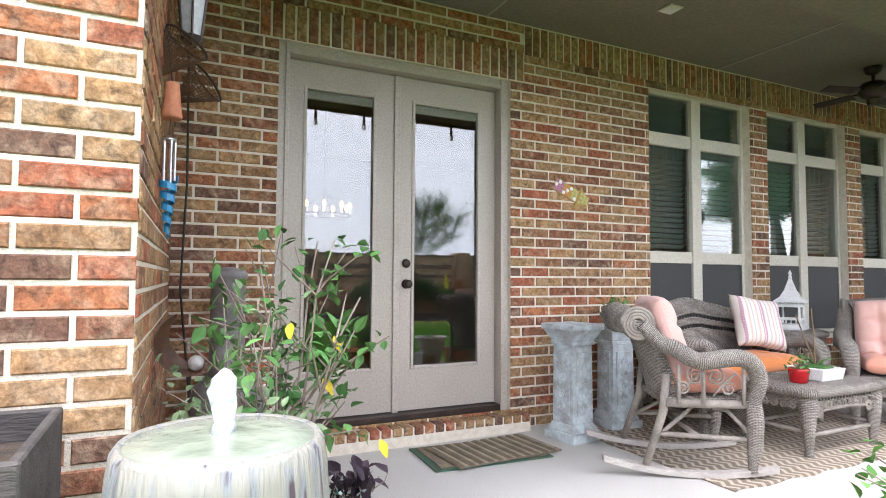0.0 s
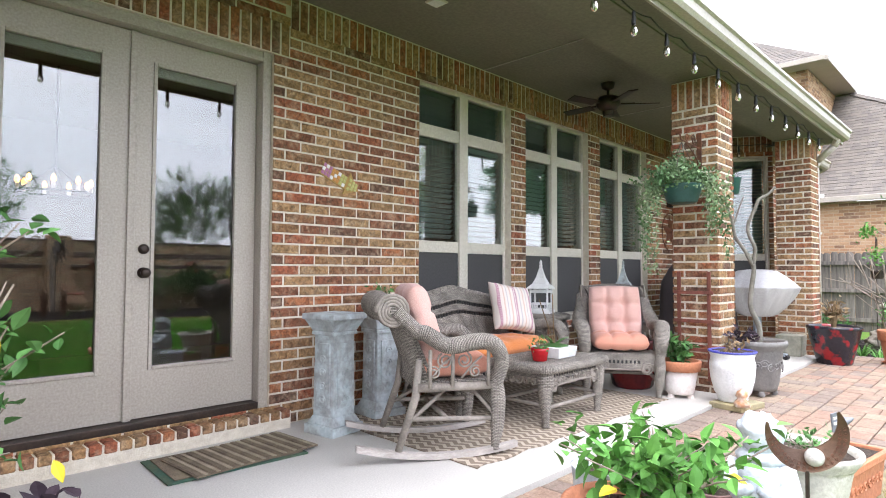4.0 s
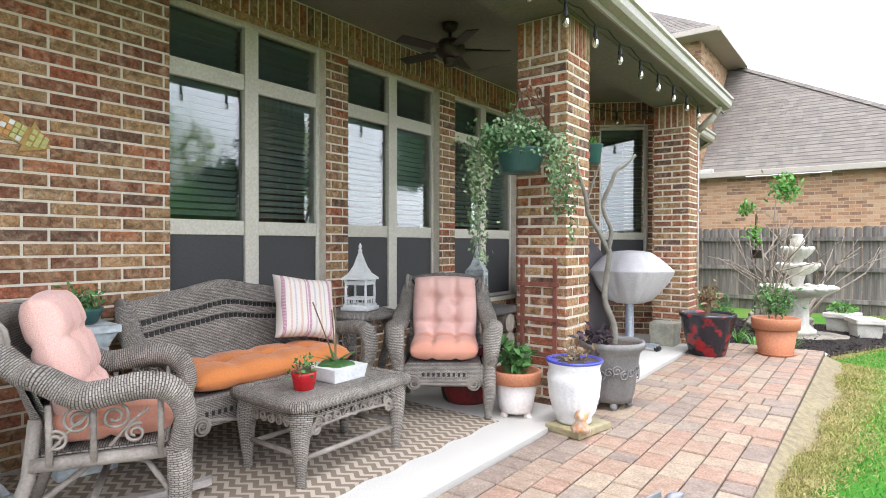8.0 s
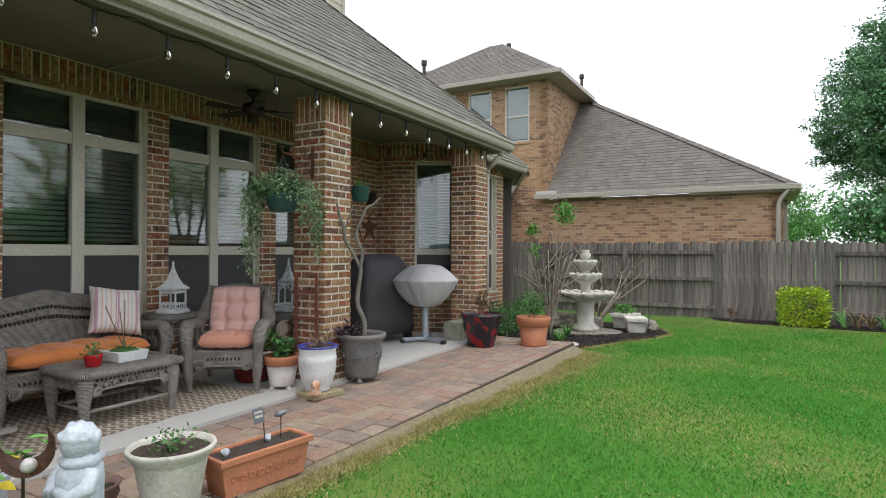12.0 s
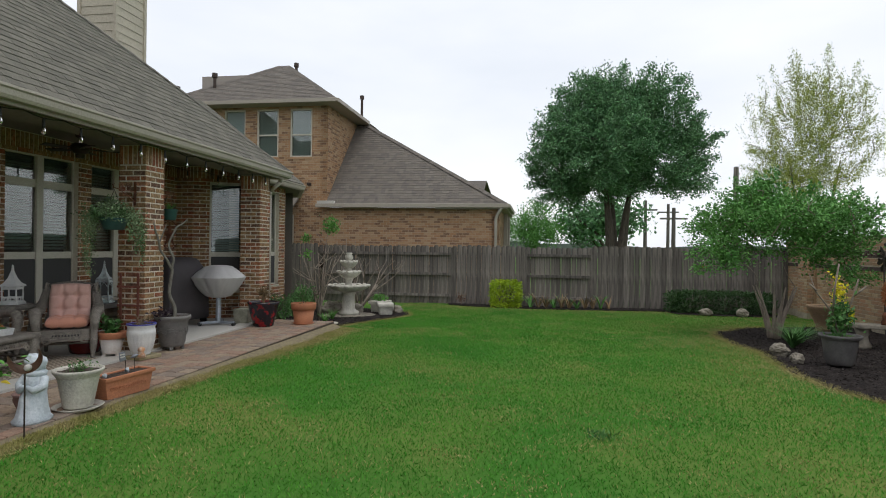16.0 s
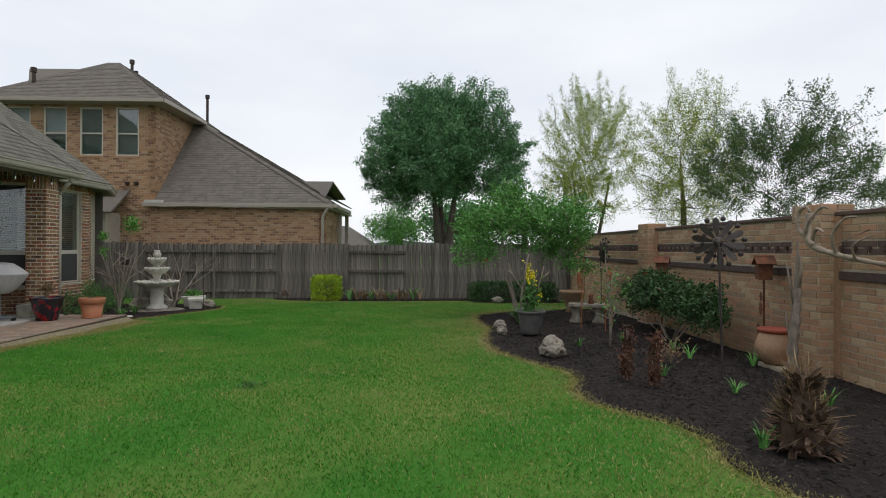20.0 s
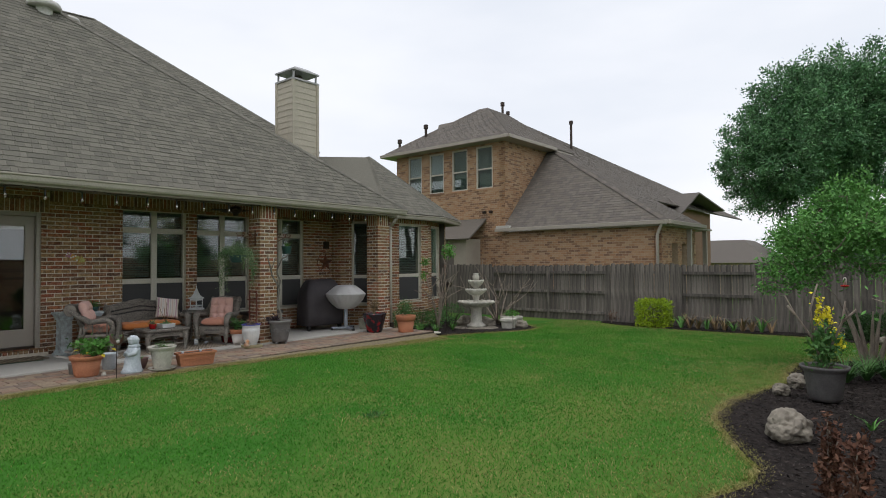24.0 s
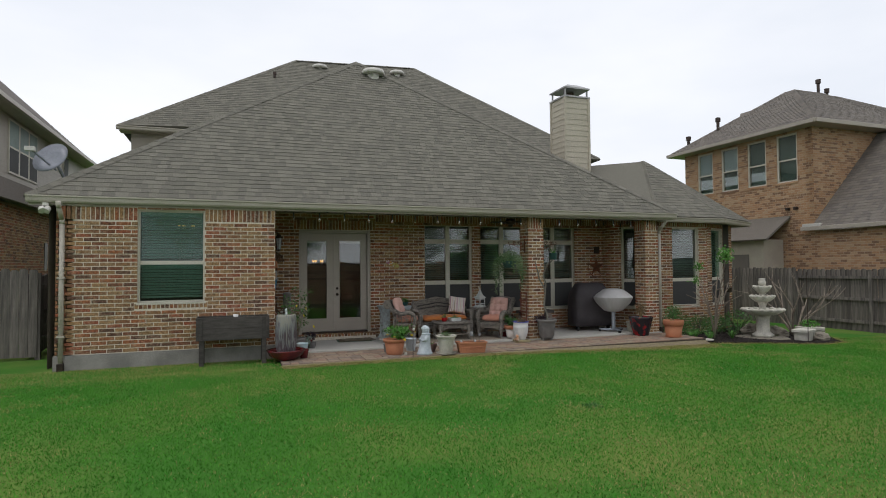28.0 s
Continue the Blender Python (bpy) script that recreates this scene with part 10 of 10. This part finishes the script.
part("hook", tube(bmesh.new(), [(-0.12, 0, -1.1), (-0.12, 0, 0.55), (-0.08, 0, 0.63), (0, 0, 0.6), (0, 0, 0.5)], 0.007, 6), BRONZE, hk2)
part("pot", lathe(bmesh.new(), [(0.07, 0), (0.09, 0.12), (0.08, 0.12)], 14), BRONZE, hk2)
part("wire", tube(bmesh.new(), [(0, 0, 0.1), (0, 0, 0.5)], 0.003, 4), BRONZE, hk2)

# ---- along the side fence ----
ROSEG = leaf_mat("rose_leaf", (0.035, 0.085, 0.03), (0.06, 0.12, 0.04))
bush("clipped_bush", 15.25, -2.68, ground(15.2, -2.6), 0.38, 0.42, 0.78, "clipped yellow-green box-shaped shrub by the fence", BUSHY, 3600, 0.07, square=True)
for k in range(11):
    y = -3.4 - k * 0.22
    blades("strap_leaf_plant", 15.35, y, ground(15.3, y) + 0.02, 12, 0.36 + 0.2 * random.random(), 0.42, "half-dried strap-leaved plant by the fence", STRAW if k % 3 else SHRUB, 0.05)
stems("dead_weed", 15.4, -1.35, ground(15.4, -1.3), 8, 0.42, 0.16, "dark dried weed by the fence", RUSTL, 90, 0.06, "plant")
bush("hedge", 15.2, -8.5, ground(15.2, -8.5), 0.42, 1.30, 0.60, "low clipped dark green hedge in the corner", ROSEG, 9000, 0.065, "hedge", square=True)

# ---- the garden bed ----
crown_tree("small_tree", 10.0, -7.95, ground(10, -8), "spreading multi-stemmed small tree with fresh green leaves", PALEBARK, SHRUB, [(0, -0.2, 2.2, 1.4, 1.4, 0.62), (0.2, 0.55, 1.95, 0.9, 0.9, 0.55), (-0.2, -0.85, 2.15, 0.95, 0.85, 0.6), (0.1, -1.1, 1.35, 0.6, 0.6, 0.5), (0.4, 0.2, 2.6, 0.8, 0.8, 0.35), (-0.3, 0.9, 1.5, 0.5, 0.5, 0.35)], 1.05, 330, 30000, 0.072, 0.045, 7, 0.28, 0.09, 0.6, 0.5, 0.30, gaps=0.05)
for x, y in ((9.05, -7.95), (9.35, -8.15), (8.7, -7.75)):
    blades("lily_clump", x, y, ground(x, y) + 0.04, 70, 0.40, 0.46, "arching clump of green lily leaves", MIDG, 0.03)
up = pot("urn_planter", 7.05, -7.68, ground(7.05, -7.68) + 0.05, [(0.155, 0), (0.165, 0.03), (0.18, 0.06), (0.215, 0.33), (0.22, 0.35), (0.255, 0.38), (0.26, 0.41)], mat("charcoal_pot", (0.13, 0.125, 0.12), (0.085, 0.08, 0.08), 6, 0.6, 0.3, 50), "dark grey embossed urn planter in the mulch", "planter")
yf = thing("snapdragon", 7.05, -7.68, 0.30, "yellow flower spikes among green leaves and bare branches", "flowers")
leaf_mesh("foliage", np.array([[0, 0, 0.22]]) + rng.normal(size=(380, 3)) * np.array([0.08, 0.08, 0.15]), rng.normal(size=(380, 3)) + np.array([0, 0, 0.9]), 0.09, 0.04, MIDG, yf)
for x, y, z, h in ((0.02, 0.04, 0.66, 0.22), (0.05, -0.03, 0.60, 0.14), (0.06, -0.14, 0.30, 0.12)):
    leaf_mesh("bloom", np.array([[x, y, z]]) + rng.normal(size=(90, 3)) * np.array([0.03, 0.03, h * 0.45]), rng.normal(size=(90, 3)), 0.045, 0.04, YELLOW, yf)
bm = bmesh.new()
for pts in (((0, 0, 0), (0.0, 0.12, 0.35), (0.05, 0.30, 0.62), (0.0, 0.40, 0.85)), ((0, 0.1, 0.3), (-0.1, 0.12, 0.7), (-0.05, 0.05, 1.0)), ((0.0, 0.3, 0.62), (0.05, 0.38, 0.72)), ((0.0, -0.05, 0.2), (0.05, -0.18, 0.55), (0.0, -0.22, 0.80)), ((0.05, -0.18, 0.55), (0.0, -0.32, 0.7))):
    tube(bm, pts, [0.016 - 0.003 * i for i in range(len(pts))], 6)
part("branch", bm, PALEBARK, yf, smooth=True)
# stone bench with ornaments
bn = thing("stone_bench", 9.0, -9.2, ground(9.0, -9.2) + 0.02, "weathered curved stone bench on two carved legs", "bench", turn=75)
part("seat", box(bmesh.new(), -0.38, -0.17, 0.34, 0.38, 0.17, 0.41, 0.02), ROCKM, bn)
for x in (-0.23, 0.23):
    part("leg", lathe(bmesh.new(), [(0.13, 0), (0.14, 0.05), (0.09, 0.12), (0.08, 0.2), (0.12, 0.3), (0.13, 0.34)], 18, centre=(x, 0, 0), squash=0.8), ROCKM, bn, smooth=True)
ow = link_mesh("frog_ornament", lathe(bmesh.new(), [(0.05, 0), (0.065, 0.04), (0.045, 0.10), (0.055, 0.15), (0.03, 0.2), (0.005, 0.21)], 16, wave=lambda a, i: 1 + 0.1 * math.sin(2 * a + i)), RUSTM, smooth=True)
ow.matrix_basis = pose(8.93, -9.25, ground(9.0, -9.2) + 0.43)
tagged(ow, "small rusty ornament sitting on the bench", "figurine")
big = pot("urn_planter", 11.6, -9.5, ground(11.6, -9.5) + 0.02, [(0.15, 0), (0.12, 0.08), (0.16, 0.2), (0.28, 0.45), (0.31, 0.5), (0.30, 0.54)], mat("tan_clay", (0.36, 0.24, 0.14), (0.28, 0.19, 0.12), 6, 0.8, 0.4, 40), "wide tan clay urn near the wall", "planter")


def metal_flower(x, y, h, r, label, petals=14, material=RUSTM, rows=2, turn=150, stake=True):
    t = thing("metal_flower", x, y, ground(x, y), label, "garden stake", "rusty metal flowers", turn=turn)
    part("stem", tube(bmesh.new(), [(0, 0, -0.1), (0.02, 0.0, h * 0.5), (0, 0, h)], 0.010, 7), material, t)
    for q in range(rows):
        for k in range(petals):
            a = k * math.tau / petals + q * 0.22
            rr = r * (1 - 0.3 * q)
            bm = bmesh.new()
            d = Vector((math.cos(a), -0.25 - 0.3 * q, math.sin(a)))
            s = Vector((-math.sin(a), 0, math.cos(a))) * rr * 0.16
            c = Vector((0, -0.02, h))
            p = [c + d * rr * 0.15, c + d * rr * 0.6 + s, c + d * rr, c + d * rr * 0.6 - s]
            v0 = [bm.verts.new(v) for v in p]
            v1 = [bm.verts.new(v + Vector((0, 0.006, 0))) for v in p]
            skin(bm, [v0, v1])
            part("petal", bm, material, t)
    part("centre", lathe(bmesh.new(), [(0.01, -0.03), (r * 0.2, -0.01), (r * 0.2, 0.02), (0.01, 0.03)], 14, m=pose(0, -0.04, h, 90)), material, t, smooth=True)
    return t


ORANGERUST = mat("orange_rust", (0.42, 0.14, 0.045), (0.22, 0.075, 0.035), 9, 0.85, 0.5, 60, 0.1)
metal_flower(8.05, -8.83, 0.98, 0.19, "orange rusted metal daisy on a stake", material=ORANGERUST, turn=165)
metal_flower(8.45, -9.55, 0.99, 0.22, "orange rusted metal daisy on a stake", 16, ORANGERUST)
metal_flower(7.75, -9.2, 0.62, 0.10, "small rusty metal bud on a stake", 8, ORANGERUST)
# large wind spinner
ws = thing("wind_spinner", 3.50, -9.17, ground(3.5, -9.1), "large dark metal wind spinner with petals and balls", "wind spinner", turn=68)
DARKM = mat("dark_weathered_metal", (0.10, 0.085, 0.08), (0.06, 0.05, 0.05), 12, 0.55, 0.4, 50, 0.6)
part("pole", tube(bmesh.new(), [(-0.06, 0, -0.1), (0, 0.02, 1.55)], 0.012, 8), DARKM, ws)
for k in range(10):
    a = k * math.tau / 10 + 0.2
    d, s = Vector((math.cos(a), 0, math.sin(a))), Vector((-math.sin(a), 0.25, math.cos(a)))
    c = Vector((0, -0.04, 1.555))
    bm = bmesh.new()
    prof = [(0.06, 0.012), (0.12, 0.026), (0.21, 0.038), (0.255, 0.030), (0.28, 0.008)]
    A = [bm.verts.new(c + d * r + s * w) for r, w in prof] + [bm.verts.new(c + d * r - s * w) for r, w in reversed(prof)]
    B = [bm.verts.new(v.co + Vector((0, 0.008, 0))) for v in A]
    skin(bm, [A, B])
    part("petal", bm, DARKM, ws)
    a2 = a + math.pi / 10
    d2 = Vector((math.cos(a2), 0, math.sin(a2)))
    for r, q in ((0.27, 0.030), (0.16, 0.024)):
        part("ball", lathe(bmesh.new(), [(q * math.sin(math.pi * j / 8), -q * math.cos(math.pi * j / 8)) for j in range(1, 8)], 12, centre=c + d2 * r + Vector((0, -0.04, 0))), DARKM, ws, smooth=True)
        part("spoke", tube(bmesh.new(), [c, c + d2 * r + Vector((0, -0.03, 0))], 0.004, 5), DARKM, ws)
part("hub", lathe(bmesh.new(), [(0.01, -0.05), (0.05, -0.02), (0.055, 0.02), (0.01, 0.05)], 18, m=pose(0, -0.04, 1.555, 90)), DARKM, ws, smooth=True)
ws2 = copy_thing(ws, pose(9.9, -9.75, ground(9.9, -9.75), 0, 0, 5))
ws2["label"] = "dark metal wind spinner seen edge on beside the wall"
# birdhouse with metal flowers
bh = thing("birdhouse", 4.6, -10.33, ground(4.6, -10.2), "rusty metal birdhouse on a flowered stake", "birdhouse", turn=165)
part("pole", tube(bmesh.new(), [(0, 0, -0.1), (0.015, 0, 0.6), (0, 0, 1.12)], 0.014, 8), RUSTM, bh)
part("house", box(bmesh.new(), -0.095, -0.08, 1.10, 0.095, 0.08, 1.28, 0.004), RUSTM, bh)
for s in (-1, 1):
    part("roof", box(bmesh.new(), -0.02, -0.12, 0, 0.165, 0.12, 0.012, m=pose(0, 0, 1.40, 0, 38 if s > 0 else 142, 0)), RUSTM, bh)
part("gable", prism(bmesh.new(), [(-0.095, -0.08), (0.095, -0.08), (0.095, 0.08), (-0.095, 0.08)], 1.28, 1.34), RUSTM, bh)
for z, s in ((0.72, 0.09), (0.88, 0.07), (0.45, 0.07)):
    for k in range(8):
        a = k * math.tau / 8
        bm = bmesh.new()
        c = Vector((0.05 if z > 0.5 else -0.06, -0.05, z))
        d, q = Vector((math.cos(a), 0, math.sin(a))), Vector((-math.sin(a), 0, math.cos(a))) * s * 0.3
        v0 = [bm.verts.new(p) for p in (c, c + d * s * 0.6 + q, c + d * s, c + d * s * 0.6 - q)]
        v1 = [bm.verts.new(v.co + Vector((0, 0.005, 0))) for v in v0]
        skin(bm, [v0, v1])
        part("petal", bm, RUSTM, bh)
copy_thing(bh, pose(7.0, -9.95, ground(7, -9.9), 0, 0, 150))
jr = thing("clay_jar", 4.16, -10.22, ground(4.3, -10.0) + 0.07, "round buff clay jar with a red painted rim", "jar")
part("body", lathe(bmesh.new(), [(0.12, 0), (0.16, 0.03), (0.225, 0.16), (0.225, 0.25), (0.18, 0.36), (0.16, 0.39)], 32), mat("buff_clay", (0.42, 0.26, 0.15), (0.34, 0.21, 0.13), 5, 0.7, 0.3, 40), jr, smooth=True)
part("rim", lathe(bmesh.new(), [(0.16, 0.38), (0.195, 0.41), (0.20, 0.44), (0.175, 0.44), (0.145, 0.40)], 32), mat("red_rim_paint", (0.42, 0.10, 0.06), (0.34, 0.08, 0.05), 5, 0.6), jr, smooth=True)
st_ = link_mesh("brick_block", box(bmesh.new(), -0.25, -0.16, -0.1, 0.25, 0.16, 0.07, 0.01), WMORTAR)
st_.matrix_basis = pose(4.08, -10.26, ground(4.3, -10))
tagged(st_, "low pale block under the clay jar", "block")
rb = crown_tree("rose_bush", 6.7, -9.98, ground(6.7, -10), "leafy dark rose bush spreading against the wall", PALEBARK, ROSEG, [(0.0, 0.1, 0.78, 0.8, 0.38, 0.26), (-0.95, 0.1, 0.74, 0.6, 0.36, 0.28), (1.0, 0.05, 0.72, 0.75, 0.34, 0.26), (-1.4, 0.1, 0.60, 0.4, 0.3, 0.22), (0.4, 0.1, 0.98, 0.5, 0.3, 0.14), (1.5, 0.0, 0.55, 0.45, 0.3, 0.22)], 0.42, 260, 15000, 0.055, 0.018, 8, 0.16, 0.055, 0.4, 0.6, 0.9, category="shrub")
leaf_mesh("bloom", np.array([[0.35, 0.3, 1.12]]) + rng.normal(size=(24, 3)) * 0.02, rng.normal(size=(24, 3)), 0.05, 0.04, REDPETAL, rb)
# withered plants
for x, y, h in ((3.43, -8.12, 0.56), (3.10, -8.30, 0.62)):
    w = stems("withered_shrub", x, y, ground(x, y) + 0.03, 9, h, 0.05, "withered rust-brown shrub dense with curled leaves", RUSTL, 760, 0.05, "shrub", r=0.009, puff=0.028, tip_only=0.05, forks=0)
stems("tall_weed", 5.7, -8.65, ground(5.7, -8.6) + 0.03, 4, 1.42, 0.14, "tall thin green shrub with sparse narrow leaves", SHRUB, 240, 0.06, "shrub", bark=PALEBARK, r=0.012, forks=4, puff=0.06)
dp = thing("dead_palm", 1.18, -8.62, ground(1.2, -8.6) + 0.03, "dead sago palm with shaggy brown and straw-coloured fronds", "palm")
PALMB = mat("dead_palm_husk", (0.075, 0.042, 0.028), (0.13, 0.08, 0.052), 14, 0.9, 0.5, 60, per_piece=0.35)
STRAWF = mat("dry_frond", (0.33, 0.24, 0.13), (0.20, 0.12, 0.06), 12, 0.9, 0.0, 60, per_piece=0.3)
part("trunk", lathe(bmesh.new(), [(0.14, 0), (0.16, 0.08), (0.13, 0.26), (0.085, 0.42), (0.03, 0.54)], 20), PALMB, dp, smooth=True)
n = 300
a, z = rng.uniform(0, math.tau, n), 0.50 * rng.random(n) ** 1.2 + 0.02
r = 0.16 * (1 - z * 1.5) + 0.015
C = np.stack([r * np.cos(a), r * np.sin(a), z], 1)
rise = -0.1 + 2.2 * (z / 0.5) + rng.normal(size=n) * 0.5
broad_leaves("husk_mass", C.tolist(), np.stack([np.cos(a) + rng.normal(size=n) * 0.3, np.sin(a) + rng.normal(size=n) * 0.3, rise], 1).tolist(), 0.125, 0.04, PALMB, dp, droop=0.1, seed=8)
k = rng.integers(0, n, 260)
spine = C[k] + rng.normal(size=(260, 3)) * 0.02
spine[:, 2] = np.maximum(0.03, spine[:, 2] + 0.05)
leaf_mesh("dry_frond_mass", spine, np.stack([np.cos(a[k]) * 0.9, np.sin(a[k]) * 0.9, rise[k] + 0.35], 1) + rng.normal(size=(260, 3)) * 0.5, 0.17, 0.009, STRAWF, dp, "straw-coloured dead fronds")
for x, y, k in ((5.24, -9.41, 0), (4.13, -9.93, 0), (3.6, -8.6, 1), (4.7, -9.4, 0), (2.3, -9.6, 0), (5.8, -8.2, 1), (1.2, -8.35, 0), (6.2, -9.0, 0), (0.8, -9.2, 1), (2.8, -9.0, 1)):
    blades("seedling", x, y, ground(x, y) + 0.04, 14, 0.16 if k else 0.22, 0.16, "small green seedling in the mulch", SHRUB, 0.022)
stems("dry_weed", 4.35, -9.0, ground(4.3, -9) + 0.03, 12, 0.30, 0.22, "pale dried weed in the mulch", STRAW, 160, 0.05, "plant", r=0.004)
# driftwood and dead trunk by the pillar
dt = thing("dead_tree", 3.68, -10.14, ground(3.7, -10.1), "tall split dead trunk leaning by the pillar", "dead tree")
dt.matrix_basis = pose(3.62, -10.12, ground(3.7, -10.1))
f, q = ridged([(0.02, 0, -0.05), (0.0, 0.02, 0.35), (-0.03, 0.01, 0.7), (-0.02, -0.01, 1.0), (-0.05, 0.0, 1.3), (-0.04, 0.0, 1.58)], [0.062, 0.056, 0.052, 0.045, 0.028, 0.006], 0.0, 0.05)
part("trunk", tube(bmesh.new(), f, [a * (1 + 0.18 * math.sin(i * 1.9)) for i, a in enumerate(q)], 11, squash=0.75), PALEBARK, dt, smooth=True)
for pts in (((-0.02, 0.02, 0.85), (0.04, 0.04, 1.12), (0.09, 0.05, 1.36)), ((-0.02, -0.02, 0.95), (-0.09, -0.01, 1.2), (-0.10, 0.0, 1.40)), ((0.0, 0.03, 0.4), (0.07, 0.05, 0.62), (0.09, 0.05, 0.80))):
    part("splinter", tube(bmesh.new(), pts, [0.028, 0.018, 0.004], 7, squash=0.6), PALEBARK, dt, smooth=True)
dw = thing("driftwood", 2.95, -10.05, 1.0, "gnarled pale driftwood branch fixed to the wall", "driftwood")
DRIFT = mat("driftwood_grey", (0.38, 0.31, 0.24), (0.26, 0.21, 0.16), 8, 0.9, 0.5, 50)
bm = bmesh.new()
for pts, r in ((((0.30, 0, 0.80), (0.28, 0.05, 0.60), (0.16, 0.08, 0.45), (-0.10, 0.0, 0.36), (-0.35, -0.10, 0.30), (-0.75, -0.2, 0.24)), 0.042), (((0.28, 0.05, 0.55), (0.36, 0.1, 0.64), (0.33, 0.1, 0.82), (0.22, 0.1, 0.86), (0.16, 0.1, 0.80)), 0.030), (((0.12, 0.08, 0.45), (0.2, 0.12, 0.55), (0.08, 0.15, 0.72), (-0.05, 0.12, 0.84), (-0.12, 0.1, 0.82)), 0.026), (((-0.1, 0, 0.36), (-0.18, 0.1, 0.55), (-0.34, 0.1, 0.70), (-0.5, 0.1, 0.72)), 0.020), (((0.2, 0.05, 0.5), (0.05, 0.1, 0.62), (-0.06, 0.1, 0.58)), 0.022), (((-0.3, -0.05, 0.30), (-0.4, 0.05, 0.45), (-0.6, 0.0, 0.55)), 0.014), (((0.33, 0.1, 0.7), (0.40, 0.12, 0.78), (0.38, 0.12, 0.9)), 0.014)):
    f, q = ridged(pts, [r * (1 - 0.55 * i / (len(pts) - 1)) for i in range(len(pts))], 0.0, 0.03)
    tube(bm, f, [a * (1 + 0.15 * math.sin(k * 1.3)) for k, a in enumerate(q)], 8)
part("branch", bm, DRIFT, dw, smooth=True)
part("wire", tube(bmesh.new(), [(0.1, 0.0, 0.4), (0.1, -0.5, 0.62)], 0.004, 4), BRONZE, dw)
hf = thing("hummingbird_feeder", 12.6, -7.4, 1.05, "red glass hummingbird feeder hanging in the tree", "bird feeder")
part("dish", lathe(bmesh.new(), [(0.02, 0), (0.07, 0.02), (0.075, 0.04), (0.02, 0.05)], 14), REDPETAL, hf, smooth=True)
part("bottle", lathe(bmesh.new(), [(0.03, 0.05), (0.035, 0.15), (0.02, 0.2)], 12), STONEW, hf, smooth=True)
part("wire", tube(bmesh.new(), [(0, 0, 0.2), (0, 0, 0.75)], 0.003, 4), BRONZE, hf)

gh = thing("grass_tuft", 3.10, -4.07, ground(3.1, -4.07), "dark weedy tuft in the lawn", "weed")
leaf_mesh("foliage", rng.normal(size=(70, 3)) * np.array([0.05, 0.05, 0.0]) + np.array([0, 0, 0.02]), rng.normal(size=(70, 3)) * np.array([0.7, 0.7, 0.2]) + np.array([0, 0, 0.8]), 0.055, 0.014, MIDG, gh)
# ---- pavers ----
cache = {}
verts, faces, made = [], [], 0
def lay_paver(x0, y0, x1, y1, single):
    """One clay paver with a worn edge, a little out of level."""
    gap = 0.0035 + 0.0035 * max(0.0, 1 - (y0 - PAVE_Y0) / 0.45)
    hx, hy, h = (x1 - x0) / 2 - round(gap, 3), (y1 - y0) / 2 - 0.004, 0.03
    if hx < 0.015 or hy < 0.015:
        return
    b = 0.006
    co = [(-hx, -hy, -h), (hx, -hy, -h), (hx, hy, -h), (-hx, hy, -h), (-hx, -hy, h - b), (hx, -hy, h - b), (hx, hy, h - b), (-hx, hy, h - b), (-hx + b, -hy + b, h), (hx - b, -hy + b, h), (hx - b, hy - b, h), (-hx + b, hy - b, h)]
    fs = [(8, 9, 10, 11)]
    for i in range(4):
        j = (i + 1) % 4
        fs += [(i, j, 4 + j, 4 + i), (4 + i, 4 + j, 8 + j, 8 + i)]
    m = pose((x0 + x1) / 2, (y0 + y1) / 2, -0.052 + random.uniform(-0.003, 0.003), random.uniform(-0.6, 0.6), random.uniform(-0.6, 0.6), random.uniform(-0.5, 0.5))
    if single:
        key = (round(hx, 3), round(hy, 3))
        if key not in cache:
            me = bpy.data.meshes.new("paver")
            me.from_pydata(co, [], fs)
            me.materials.append(PAVER)
            cache[key] = me
        ob = new("paver", cache[key])
        ob.matrix_basis = m
        ob.parent = paving
    else:
        k = len(verts)
        verts.extend(m @ Vector(c) for c in co)
        faces.extend(tuple(k + i for i in f) for f in fs)


# mixed ashlar: pavers of several sizes packed on a small module, with no long straight joints
dice = random.Random(31)
PU = (PAVE_Y1 - PAVE_Y0) / 16
pnx = int((PAVE_X1 - PAVE_X0) / PU)
taken = np.zeros((pnx, 16), bool)
for i in range(pnx):
    for j in range(16):
        if taken[i, j]:
            continue
        sizes = [(3, 2), (3, 2), (3, 2), (3, 2), (2, 2), (2, 2), (3, 3), (4, 2), (2, 3)]
        dice.shuffle(sizes)
        for w, d in sizes + [(2, 2), (3, 1), (2, 1), (1, 3), (1, 2), (1, 1)]:
            left_over = 16 - j - d
            if i + w <= pnx and left_over >= 0 and left_over != 1 and not taken[i:i + w, j:j + d].any() and (j + d > 15 or taken[i, j + d] or j + d + 1 > 15 or not taken[i, j + d + 1]):
                break
        else:
            w, d = 1, 1
        taken[i:i + w, j:j + d] = True
        x, y = PAVE_X0 + i * PU, PAVE_Y0 + j * PU
        lay_paver(x, y, x + w * PU, y + d * PU, 2.2 < x < 8.6)
tagged(raw("pavers", verts, faces, PAVER, paving), kind="stuff")

# ---- brickwork, laid last ----
for job in LATER:
    parent, face, bricks, material, near = job[:5]
    place_bricks(parent, face, bricks, material, near, limit=job[5] if len(job) > 5 else 300)
